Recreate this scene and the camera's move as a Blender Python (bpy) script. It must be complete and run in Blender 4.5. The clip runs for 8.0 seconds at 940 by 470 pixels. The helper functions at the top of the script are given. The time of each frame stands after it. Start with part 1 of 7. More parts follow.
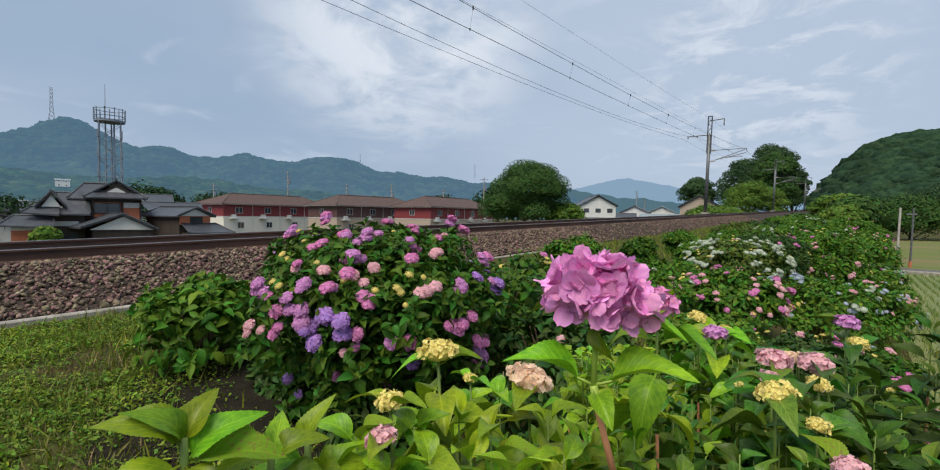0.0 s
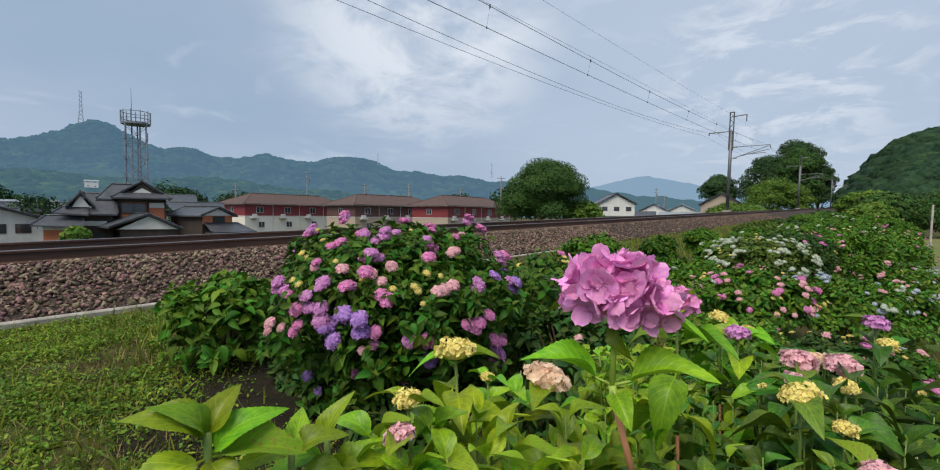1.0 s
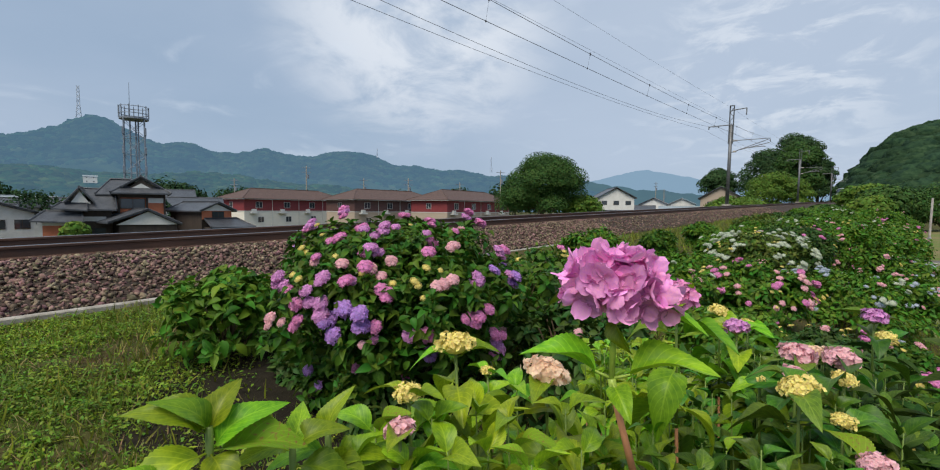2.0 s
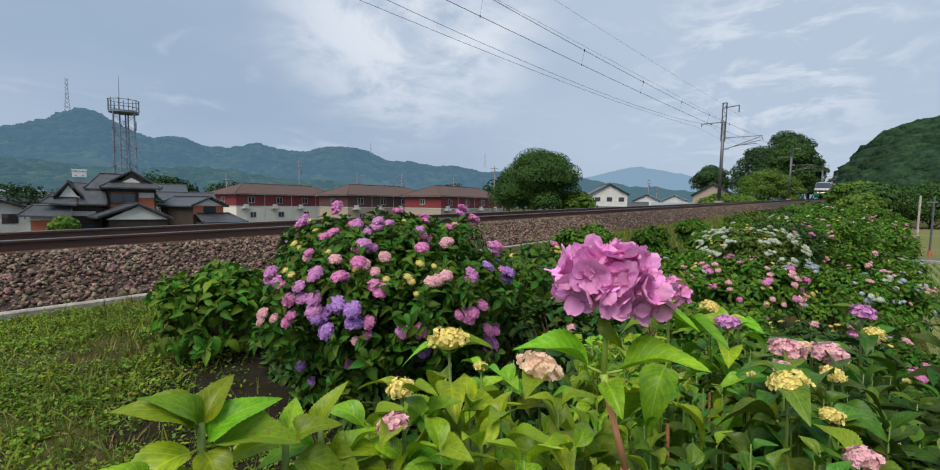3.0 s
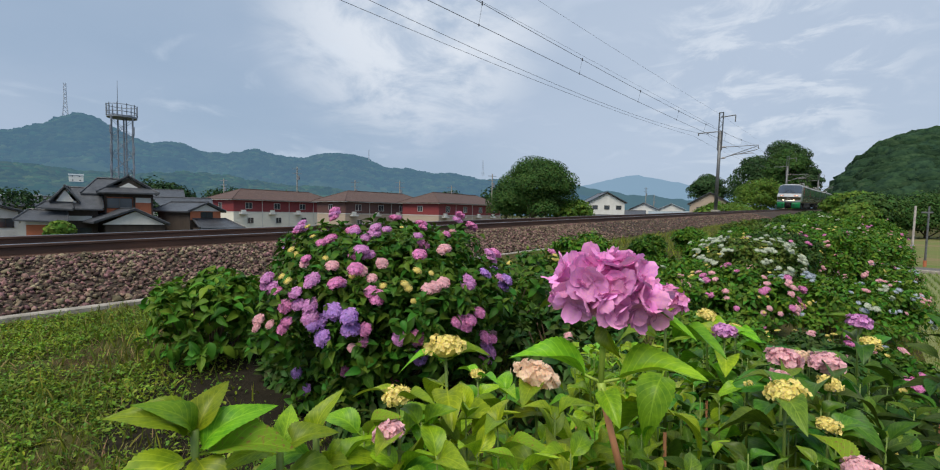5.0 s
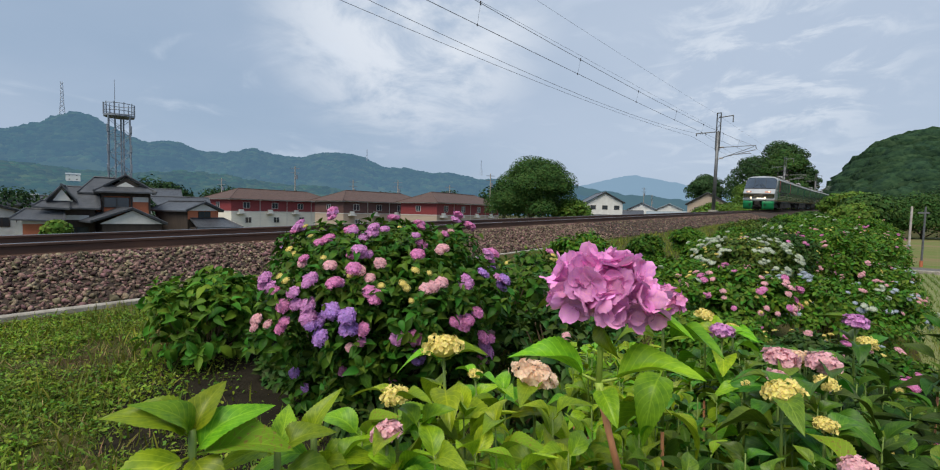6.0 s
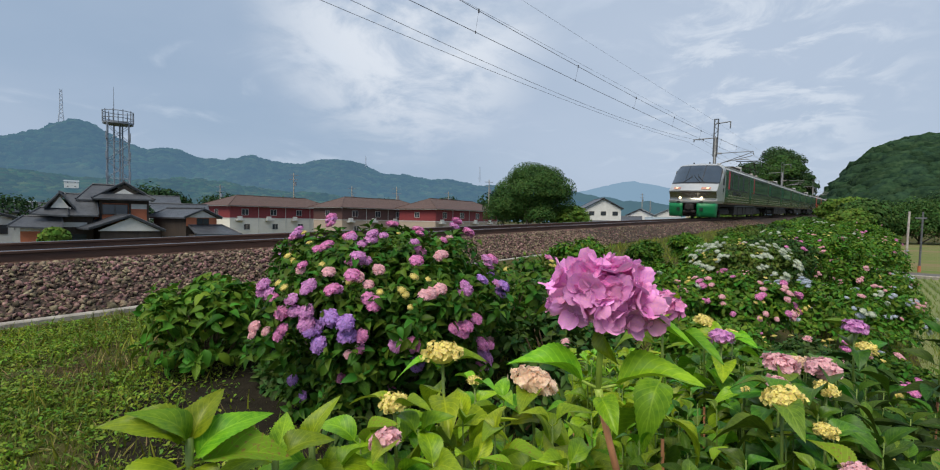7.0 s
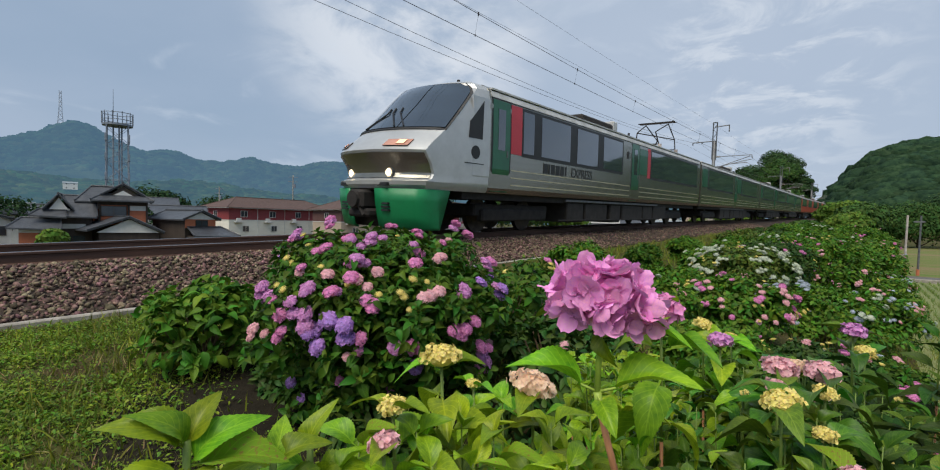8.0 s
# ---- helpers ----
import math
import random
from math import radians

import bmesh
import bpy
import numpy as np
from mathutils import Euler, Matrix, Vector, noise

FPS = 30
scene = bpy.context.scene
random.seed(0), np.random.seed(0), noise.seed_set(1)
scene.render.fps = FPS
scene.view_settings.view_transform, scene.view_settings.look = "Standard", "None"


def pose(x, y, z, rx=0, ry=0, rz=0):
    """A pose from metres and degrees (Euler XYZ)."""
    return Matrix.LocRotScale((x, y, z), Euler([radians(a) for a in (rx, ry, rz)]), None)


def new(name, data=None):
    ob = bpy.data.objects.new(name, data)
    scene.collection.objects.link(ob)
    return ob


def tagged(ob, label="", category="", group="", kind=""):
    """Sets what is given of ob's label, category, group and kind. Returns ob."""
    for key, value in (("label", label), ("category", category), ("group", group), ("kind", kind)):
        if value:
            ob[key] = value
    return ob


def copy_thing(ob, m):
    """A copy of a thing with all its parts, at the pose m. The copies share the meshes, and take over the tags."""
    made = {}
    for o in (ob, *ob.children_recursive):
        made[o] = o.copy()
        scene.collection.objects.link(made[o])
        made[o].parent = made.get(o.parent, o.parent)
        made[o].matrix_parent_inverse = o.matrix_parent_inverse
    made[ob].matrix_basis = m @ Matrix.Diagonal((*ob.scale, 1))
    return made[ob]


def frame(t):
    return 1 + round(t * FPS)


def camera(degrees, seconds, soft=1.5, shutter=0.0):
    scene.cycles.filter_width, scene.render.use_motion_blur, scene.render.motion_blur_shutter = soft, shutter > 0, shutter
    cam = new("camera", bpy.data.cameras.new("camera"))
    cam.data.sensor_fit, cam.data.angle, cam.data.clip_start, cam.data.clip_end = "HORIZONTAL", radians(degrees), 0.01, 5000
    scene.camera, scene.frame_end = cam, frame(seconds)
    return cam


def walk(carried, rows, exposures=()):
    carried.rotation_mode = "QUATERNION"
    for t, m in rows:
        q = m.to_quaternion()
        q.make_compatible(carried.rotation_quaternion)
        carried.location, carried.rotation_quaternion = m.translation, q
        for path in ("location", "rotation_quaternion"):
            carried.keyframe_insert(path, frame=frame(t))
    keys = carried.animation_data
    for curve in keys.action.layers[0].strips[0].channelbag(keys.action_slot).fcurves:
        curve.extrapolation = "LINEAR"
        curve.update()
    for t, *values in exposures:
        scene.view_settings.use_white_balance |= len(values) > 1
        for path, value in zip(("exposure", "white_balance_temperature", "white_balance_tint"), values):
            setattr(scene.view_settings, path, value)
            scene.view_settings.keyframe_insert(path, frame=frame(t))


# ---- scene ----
cam = camera(90.2, 8.0, soft=1.1)
# the eye is the origin: the ground lies about 1.3 m under it, the rails 0.46 m
walk(cam, [
        (0, pose(0, 0, 0, 87.728, -0.793, 38.920)),
        (0.5, pose(0, 0, 0, 87.527, -0.721, 39.536)),
        (1, pose(0, 0, 0, 87.553, -0.614, 41.005)),
        (1.5, pose(0, 0, 0, 87.271, -0.435, 41.193)),
        (3, pose(0, 0, 0, 86.388, -0.674, 40.182)),
        (3.5, pose(0, 0, 0, 86.940, -0.735, 40.081)),
        (4, pose(0, 0, 0, 87.119, -0.869, 39.960)),
        (4.5, pose(0, 0, 0, 87.274, -0.969, 39.978)),
        (6, pose(0, 0, 0, 87.251, -1.119, 39.675)),
        (6.5, pose(0, 0, 0, 87.737, -1.172, 39.552)),
        (7, pose(0, 0, 0, 88.018, -0.990, 39.518)),
        (7.5, pose(0, 0, 0, 88.085, -1.081, 39.541)),
        (8, pose(0, 0, 0, 88.332, -1.135, 39.416))],
     exposures=((0, 0.0), (6.5, 0.0), (7.4, -0.04), (8, -0.09)))

# ---- light ----
SUN_EL, SUN_AZ = 58.0, 166.0      # degrees; azimuth clockwise from +Y
world = bpy.data.worlds.new("overcast_sky")
scene.world = world
world.use_nodes = True


def sky_world():
    nt = world.node_tree
    nt.nodes.clear()
    out = nt.nodes.new("ShaderNodeOutputWorld")
    bg = nt.nodes.new("ShaderNodeBackground")
    sky = nt.nodes.new("ShaderNodeTexSky")
    sky.sky_type, sky.sun_disc = "NISHITA", False
    sky.sun_elevation, sky.sun_rotation = radians(SUN_EL), radians(SUN_AZ)
    sky.dust_density, sky.air_density, sky.ozone_density = 2.0, 1.0, 1.5
    gain = nt.nodes.new("ShaderNodeMix")
    gain.data_type, gain.blend_type = "RGBA", "MULTIPLY"
    gain.inputs["Factor"].default_value = 1.0
    gain.inputs["B"].default_value = (0.085, 0.085, 0.085, 1)
    nt.links.new(sky.outputs[0], gain.inputs["A"])
    co = nt.nodes.new("ShaderNodeTexCoord")
    # flat cloud decks: direction divided by its height
    sep = nt.nodes.new("ShaderNodeSeparateXYZ")
    nt.links.new(co.outputs["Generated"], sep.inputs[0])
    up = nt.nodes.new("ShaderNodeMath")
    up.operation, up.inputs[1].default_value = "ADD", 0.22
    nt.links.new(sep.outputs["Z"], up.inputs[0])
    clip = nt.nodes.new("ShaderNodeMath")
    clip.operation, clip.inputs[1].default_value = "MAXIMUM", 0.05
    nt.links.new(up.outputs[0], clip.inputs[0])
    comb = nt.nodes.new("ShaderNodeCombineXYZ")
    for ax in "XY":
        dv = nt.nodes.new("ShaderNodeMath")
        dv.operation = "DIVIDE"
        nt.links.new(sep.outputs[ax], dv.inputs[0])
        nt.links.new(clip.outputs[0], dv.inputs[1])
        nt.links.new(dv.outputs[0], comb.inputs[ax])
    def cloud(scale, rough, lo, hi, off, dist):
        mp = nt.nodes.new("ShaderNodeMapping")
        mp.inputs["Location"].default_value = off
        nt.links.new(comb.outputs[0], mp.inputs[0])
        n = nt.nodes.new("ShaderNodeTexNoise")
        n.inputs["Scale"].default_value, n.inputs["Detail"].default_value = scale, 8
        n.inputs["Roughness"].default_value, n.inputs["Distortion"].default_value = rough, dist
        nt.links.new(mp.outputs[0], n.inputs["Vector"])
        r = nt.nodes.new("ShaderNodeMapRange")
        r.interpolation_type = "SMOOTHSTEP"
        r.inputs["From Min"].default_value, r.inputs["From Max"].default_value = lo, hi
        nt.links.new(n.outputs["Fac"], r.inputs["Value"])
        return r.outputs[0]
    def mixed(fac, a, col, top):
        m = nt.nodes.new("ShaderNodeMix")
        m.data_type = "RGBA"
        sc = nt.nodes.new("ShaderNodeMath")
        sc.operation, sc.inputs[1].default_value = "MULTIPLY", top
        nt.links.new(fac, sc.inputs[0])
        nt.links.new(sc.outputs[0], m.inputs["Factor"])
        nt.links.new(a, m.inputs["A"])
        m.inputs["B"].default_value = (*col, 1)
        return m.outputs["Result"]
    # grey-blue veil everywhere, brighter white clouds above, thin blue-grey bellies
    veil = nt.nodes.new("ShaderNodeMix")
    veil.data_type = "RGBA"
    veil.inputs["Factor"].default_value = 0.82
    nt.links.new(gain.outputs["Result"], veil.inputs["A"])
    veil.inputs["B"].default_value = (0.365, 0.480, 0.640, 1)
    c = mixed(cloud(0.55, 0.5, 0.36, 0.68, (1.7, 0.4, 0), 0.2), veil.outputs["Result"], (0.46, 0.55, 0.69), 0.6)
    c = mixed(cloud(1.2, 0.5, 0.40, 0.80, (9.3, 7.7, 0), 0.4), c, (0.40, 0.50, 0.66), 0.5)
    # one brighter bank of broken cloud, high over the line
    dv = nt.nodes.new("ShaderNodeVectorMath")
    dv.operation = "DOT_PRODUCT"
    dv.inputs[1].default_value = (-0.67, 0.62, 0.40)
    nt.links.new(co.outputs["Generated"], dv.inputs[0])
    bank = nt.nodes.new("ShaderNodeMapRange")
    bank.interpolation_type = "SMOOTHSTEP"
    bank.inputs["From Min"].default_value, bank.inputs["From Max"].default_value = 0.945, 0.995
    nt.links.new(dv.outputs["Value"], bank.inputs["Value"])
    torn = nt.nodes.new("ShaderNodeMath")
    torn.operation = "MULTIPLY"
    nt.links.new(bank.outputs[0], torn.inputs[0])
    nt.links.new(cloud(2.1, 0.62, 0.36, 0.60, (4.1, 2.3, 0), 0.5), torn.inputs[1])
    # thin bright overcast further along the line
    dv2 = nt.nodes.new("ShaderNodeVectorMath")
    dv2.operation = "DOT_PRODUCT"
    dv2.inputs[1].default_value = (-0.10, 0.96, 0.27)
    nt.links.new(co.outputs["Generated"], dv2.inputs[0])
    thin = nt.nodes.new("ShaderNodeMapRange")
    thin.interpolation_type = "SMOOTHSTEP"
    thin.inputs["From Min"].default_value, thin.inputs["From Max"].default_value = 0.78, 1.0
    nt.links.new(dv2.outputs["Value"], thin.inputs["Value"])
    c = mixed(thin.outputs[0], c, (0.60, 0.68, 0.81), 0.45)
    c = mixed(torn.outputs[0], c, (0.82, 0.86, 0.92), 0.85)
    # a smaller broken bank low along the line
    dv3 = nt.nodes.new("ShaderNodeVectorMath")
    dv3.operation = "DOT_PRODUCT"
    dv3.inputs[1].default_value = (-0.14, 0.95, 0.27)
    nt.links.new(co.outputs["Generated"], dv3.inputs[0])
    bank2 = nt.nodes.new("ShaderNodeMapRange")
    bank2.interpolation_type = "SMOOTHSTEP"
    bank2.inputs["From Min"].default_value, bank2.inputs["From Max"].default_value = 0.965, 0.997
    nt.links.new(dv3.outputs["Value"], bank2.inputs["Value"])
    torn2 = nt.nodes.new("ShaderNodeMath")
    torn2.operation = "MULTIPLY"
    nt.links.new(bank2.outputs[0], torn2.inputs[0])
    nt.links.new(cloud(4.5, 0.6, 0.46, 0.64, (7.4, 1.3, 0), 0.6), torn2.inputs[1])
    c = mixed(torn2.outputs[0], c, (0.76, 0.82, 0.90), 0.6)
    c = mixed(bank.outputs[0], c, (0.62, 0.71, 0.84), 0.2)
    c = mixed(cloud(2.3, 0.55, 0.54, 0.74, (2.6, 5.2, 0), 0.8), c, (0.68, 0.76, 0.87), 0.35)
    nt.links.new(c, bg.inputs["Color"])
    bg.inputs["Strength"].default_value = 1.0
    nt.links.new(bg.outputs[0], out.inputs[0])


sky_world()
sun = new("sun", bpy.data.lights.new("sun", "SUN"))
sun.data.energy, sun.data.angle, sun.data.color = 3.5, radians(40), (1.0, 0.92, 0.78)
sun.matrix_basis = pose(0, 0, 60, 90 - SUN_EL, 0, 180 - SUN_AZ)

# ---- materials ----


def mat(name, c1, c2=None, rough=0.6, metal=0.0, scale=4.0, bump=0.0, bscale=None, rnd="", amount=0.25, spec=0.5, see=0.0, haze=None,
        stretch=(1, 1, 1), lo=0.35, hi=0.65, veins=False, coat=0.0):
    """A surface of two colours mixed by noise, with fine relief; rnd: 'object' or 'island' varies brightness and hue."""
    m = bpy.data.materials.new(name)
    m.use_nodes = True
    nt = m.node_tree
    b = nt.nodes["Principled BSDF"]
    N, L = nt.nodes.new, nt.links.new
    co = N("ShaderNodeTexCoord")
    mp = N("ShaderNodeMapping")
    mp.inputs["Scale"].default_value = stretch
    L(co.outputs["Object"], mp.inputs[0])
    n = N("ShaderNodeTexNoise")
    n.inputs["Scale"].default_value, n.inputs["Detail"].default_value = scale, 7
    n.inputs["Roughness"].default_value = 0.62
    L(mp.outputs[0], n.inputs["Vector"])
    r = N("ShaderNodeMapRange")
    r.inputs["From Min"].default_value, r.inputs["From Max"].default_value = lo, hi
    L(n.outputs["Fac"], r.inputs["Value"])
    mx = N("ShaderNodeMix")
    mx.data_type = "RGBA"
    c2 = c2 or tuple(0.8 * v for v in c1)
    mx.inputs["A"].default_value, mx.inputs["B"].default_value = (*c1, 1), (*c2, 1)
    L(r.outputs[0], mx.inputs["Factor"])
    col = mx.outputs["Result"]
    if veins:
        uv = N("ShaderNodeUVMap")
        sp = N("ShaderNodeSeparateXYZ")
        L(uv.outputs[0], sp.inputs[0])
        ab = N("ShaderNodeMath")
        ab.operation, ab.inputs[1].default_value = "SUBTRACT", 0.5
        L(sp.outputs["X"], ab.inputs[0])
        aa = N("ShaderNodeMath")
        aa.operation = "ABSOLUTE"
        L(ab.outputs[0], aa.inputs[0])
        side = N("ShaderNodeMath")          # side veins rise towards the rim
        side.operation, side.inputs[1].default_value = "MULTIPLY_ADD", -0.75
        L(aa.outputs[0], side.inputs[0])
        L(sp.outputs["Y"], side.inputs[2])
        fr = N("ShaderNodeMath")
        fr.operation, fr.inputs[1].default_value = "MULTIPLY", 8.0
        L(side.outputs[0], fr.inputs[0])
        pp = N("ShaderNodeMath")
        pp.operation, pp.inputs[1].default_value = "PINGPONG", 0.5
        L(fr.outputs[0], pp.inputs[0])
        v1 = N("ShaderNodeMapRange")
        v1.inputs["From Min"].default_value, v1.inputs["From Max"].default_value = 0.10, 0.0
        L(pp.outputs[0], v1.inputs["Value"])
        v2 = N("ShaderNodeMapRange")
        v2.inputs["From Min"].default_value, v2.inputs["From Max"].default_value = 0.035, 0.01
        L(aa.outputs[0], v2.inputs["Value"])
        vm = N("ShaderNodeMath")
        vm.operation = "MAXIMUM"
        L(v1.outputs[0], vm.inputs[0])
        L(v2.outputs[0], vm.inputs[1])
        vs = N("ShaderNodeMath")
        vs.operation, vs.inputs[1].default_value = "MULTIPLY", 0.45
        L(vm.outputs[0], vs.inputs[0])
        vx = N("ShaderNodeMix")
        vx.data_type = "RGBA"
        L(vs.outputs[0], vx.inputs["Factor"])
        L(col, vx.inputs["A"])
        vx.inputs["B"].default_value = (c1[0] * 1.5 + 0.06, c1[1] * 1.3 + 0.07, c1[2] * 1.3 + 0.02, 1)
        col = vx.outputs["Result"]
    if rnd:
        src = N("ShaderNodeObjectInfo").outputs["Random"] if rnd == "object" else N("ShaderNodeNewGeometry").outputs["Random Per Island"]
        hs = N("ShaderNodeHueSaturation")
        rv = N("ShaderNodeMapRange")
        rv.inputs["To Min"].default_value, rv.inputs["To Max"].default_value = 1 - amount, 1 + amount
        L(src, rv.inputs["Value"])
        L(rv.outputs[0], hs.inputs["Value"])
        rh = N("ShaderNodeMath")
        rh.operation, rh.inputs[1].default_value = "MULTIPLY", 7.31
        L(src, rh.inputs[0])
        rf = N("ShaderNodeMath")
        rf.operation = "FRACT"
        L(rh.outputs[0], rf.inputs[0])
        r2 = N("ShaderNodeMapRange")
        r2.inputs["To Min"].default_value, r2.inputs["To Max"].default_value = 0.5 - amount * 0.1, 0.5 + amount * 0.1
        L(rf.outputs[0], r2.inputs["Value"])
        L(r2.outputs[0], hs.inputs["Hue"])
        L(col, hs.inputs["Color"])
        col = hs.outputs["Color"]
    L(col, b.inputs["Base Color"])
    b.inputs["Roughness"].default_value, b.inputs["Metallic"].default_value = rough, metal
    b.inputs["Specular IOR Level"].default_value = spec
    b.inputs["Coat Weight"].default_value = coat
    if bump:
        n2 = N("ShaderNodeTexNoise")
        n2.inputs["Scale"].default_value, n2.inputs["Detail"].default_value = bscale or scale * 6, 5
        L(mp.outputs[0], n2.inputs["Vector"])
        bp = N("ShaderNodeBump")
        bp.inputs["Strength"].default_value = bump
        bp.inputs["Distance"].default_value = 0.6 / (bscale or scale * 6)
        L(n2.outputs["Fac"], bp.inputs["Height"])
        L(bp.outputs[0], b.inputs["Normal"])
    end = b.outputs[0]
    if see:
        tr = N("ShaderNodeBsdfTranslucent")
        L(col, tr.inputs["Color"])
        ms = N("ShaderNodeMixShader")
        ms.inputs[0].default_value = see
        L(end, ms.inputs[1])
        L(tr.outputs[0], ms.inputs[2])
        end = ms.outputs[0]
    # distance haze, put in as an even glow mixed over the surface
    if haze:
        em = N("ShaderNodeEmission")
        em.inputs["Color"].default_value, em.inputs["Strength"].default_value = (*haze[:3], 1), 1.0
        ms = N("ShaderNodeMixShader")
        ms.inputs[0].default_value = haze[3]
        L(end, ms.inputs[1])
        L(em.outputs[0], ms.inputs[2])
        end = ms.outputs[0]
    L(end, nt.nodes["Material Output"].inputs[0])
    return m


def glow(name, c, s):
    m = mat(name, c, c)
    b = m.node_tree.nodes["Principled BSDF"]
    b.inputs["Emission Color"].default_value, b.inputs["Emission Strength"].default_value = (*c, 1), s
    return m


M_GRASS = mat("grass_soil", (0.060, 0.080, 0.016), (0.070, 0.048, 0.026), 0.95, scale=1.1, bump=0.8, bscale=30, spec=0.1)
M_BALLAST_BED = mat("ballast_bed", (0.07, 0.05, 0.04), (0.03, 0.023, 0.019), 0.95, scale=18, bump=1.0, bscale=28, spec=0.2)
M_STONE = mat("ballast_stone", (0.235, 0.165, 0.128), (0.075, 0.050, 0.038), 0.9, scale=14, bump=0.25, bscale=90, rnd="island", amount=0.7, spec=0.25)
M_RAIL = mat("rusty_rail_steel", (0.135, 0.070, 0.048), (0.07, 0.042, 0.034), 0.75, 0.3, scale=9, bump=0.3, stretch=(1, 0.1, 1))
M_RAILTOP = mat("polished_rail_head", (0.45, 0.44, 0.43), (0.3, 0.28, 0.27), 0.25, 1.0, scale=12, stretch=(1, 0.05, 1))
M_CONC = mat("weathered_concrete", (0.42, 0.39, 0.34), (0.20, 0.18, 0.15), 0.9, scale=5, bump=0.4, bscale=60)
M_SLEEPER = mat("concrete_sleeper", (0.24, 0.21, 0.18), (0.14, 0.11, 0.09), 0.9, scale=8, bump=0.3)
M_STEEL = mat("galvanised_steel", (0.20, 0.21, 0.22), (0.11, 0.11, 0.115), 0.55, 0.5, scale=10, bump=0.1)
M_WIRE = mat("dark_wire", (0.06, 0.06, 0.07), (0.04, 0.04, 0.045), 0.5, 0.5)
M_INSUL = mat("glazed_insulator", (0.55, 0.5, 0.46), (0.35, 0.3, 0.28), 0.25)
M_PADDY = mat("paddy_field", (0.20, 0.22, 0.075), (0.13, 0.17, 0.05), 0.8, scale=0.8, bump=0.5, bscale=14, stretch=(2.5, 0.15, 1))
M_MEADOW = mat("mown_meadow", (0.120, 0.170, 0.045), (0.20, 0.165, 0.085), 0.95, scale=0.5, bump=0.6, bscale=3, spec=0.1, stretch=(0.12, 1, 1), lo=0.42, hi=0.58)
# far slopes: green woods under a painted blue haze glow (haze=colour, share)
M_MOUNT = mat("hazy_wooded_mountain", (0.040, 0.070, 0.026), (0.008, 0.020, 0.012), 1.0, scale=0.012, bump=0.6, bscale=0.1, rnd="island", amount=0.55, spec=0.0, haze=(0.135, 0.26, 0.40, 0.55))
M_HILL = mat("hazy_wooded_hill", (0.044, 0.080, 0.024), (0.010, 0.024, 0.010), 1.0, scale=0.02, bump=0.6, bscale=0.2, rnd="island", amount=0.55, spec=0.0, haze=(0.115, 0.225, 0.33, 0.48))
M_FARBLUE = mat("hazy_blue_mountain", (0.03, 0.06, 0.04), (0.02, 0.045, 0.03), 1.0, scale=0.01, spec=0.0, haze=(0.29, 0.44, 0.61, 0.80))
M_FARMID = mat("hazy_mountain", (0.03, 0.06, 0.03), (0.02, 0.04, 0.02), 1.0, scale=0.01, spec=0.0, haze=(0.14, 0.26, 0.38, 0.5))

# ---- shared builders ----


def part(name, bm, material, parent=None, label="", smooth=False):
    """Links a bmesh as one mesh object, under parent if there is one."""
    me = bpy.data.meshes.new(name)
    bmesh.ops.recalc_face_normals(bm, faces=bm.faces)
    bm.to_mesh(me)
    bm.free()
    me.materials.append(material)
    if smooth:
        me.shade_smooth()
    ob = new(name, me)
    ob.parent = parent
    return tagged(ob, label)


def raw(name, verts, faces, material, parent=None, label="", smooth=False, uvs=None):
    me = bpy.data.meshes.new(name)
    me.from_pydata(np.asarray(verts, float).tolist(), [], [tuple(int(i) for i in f) for f in faces])
    if uvs is not None:
        lay = me.uv_layers.new(name="UVMap")
        idx = np.empty(len(me.loops), int)
        me.loops.foreach_get("vertex_index", idx)
        lay.data.foreach_set("uv", np.asarray(uvs, float)[idx].ravel())
    me.materials.append(material)
    me.update()
    if smooth:
        me.shade_smooth()
    ob = new(name, me)
    ob.parent = parent
    return tagged(ob, label)


def empty(name, m=None, label="", category="", group="", kind=""):
    ob = new(name)
    ob.empty_display_size = 0.2
    if m is not None:
        ob.matrix_basis = m
    return tagged(ob, label, category, group, kind)


def box(bm, x0, x1, y0, y1, z0, z1, bevel=0.0, m=None):
    vs = [bm.verts.new((x, y, z)) for z in (z0, z1) for x, y in ((x0, y0), (x1, y0), (x1, y1), (x0, y1))]
    fs = [bm.faces.new([vs[i] for i in q]) for q in ((3, 2, 1, 0), (4, 5, 6, 7), (0, 1, 5, 4), (1, 2, 6, 5), (2, 3, 7, 6), (3, 0, 4, 7))]
    if m is not None:
        bmesh.ops.transform(bm, matrix=m, verts=vs)
    if bevel:
        es = list({e for f in fs for e in f.edges})
        bmesh.ops.bevel(bm, geom=es, offset=bevel, segments=1, affect="EDGES")
    return bm


def boxed(*a, **k):
    return box(bmesh.new(), *a, **k)


def rod(bm, a, b, r0, r1=None, n=6):
    a, b = Vector(a), Vector(b)
    r1 = r0 if r1 is None else r1
    q = (b - a).to_track_quat("Z", "Y").to_matrix()
    rings = []
    for p, r in ((a, r0), (b, r1)):
        rings.append([bm.verts.new(p + q @ Vector((r * math.cos(2 * math.pi * i / n), r * math.sin(2 * math.pi * i / n), 0))) for i in range(n)])
    for i in range(n):
        bm.faces.new((rings[0][i], rings[0][(i + 1) % n], rings[1][(i + 1) % n], rings[1][i]))
    bm.faces.new(rings[0][::-1])
    bm.faces.new(rings[1])
    return bm


def rods(segs, r, n=6):
    bm = bmesh.new()
    for a, b in segs:
        rod(bm, a, b, r, n=n)
    return bm


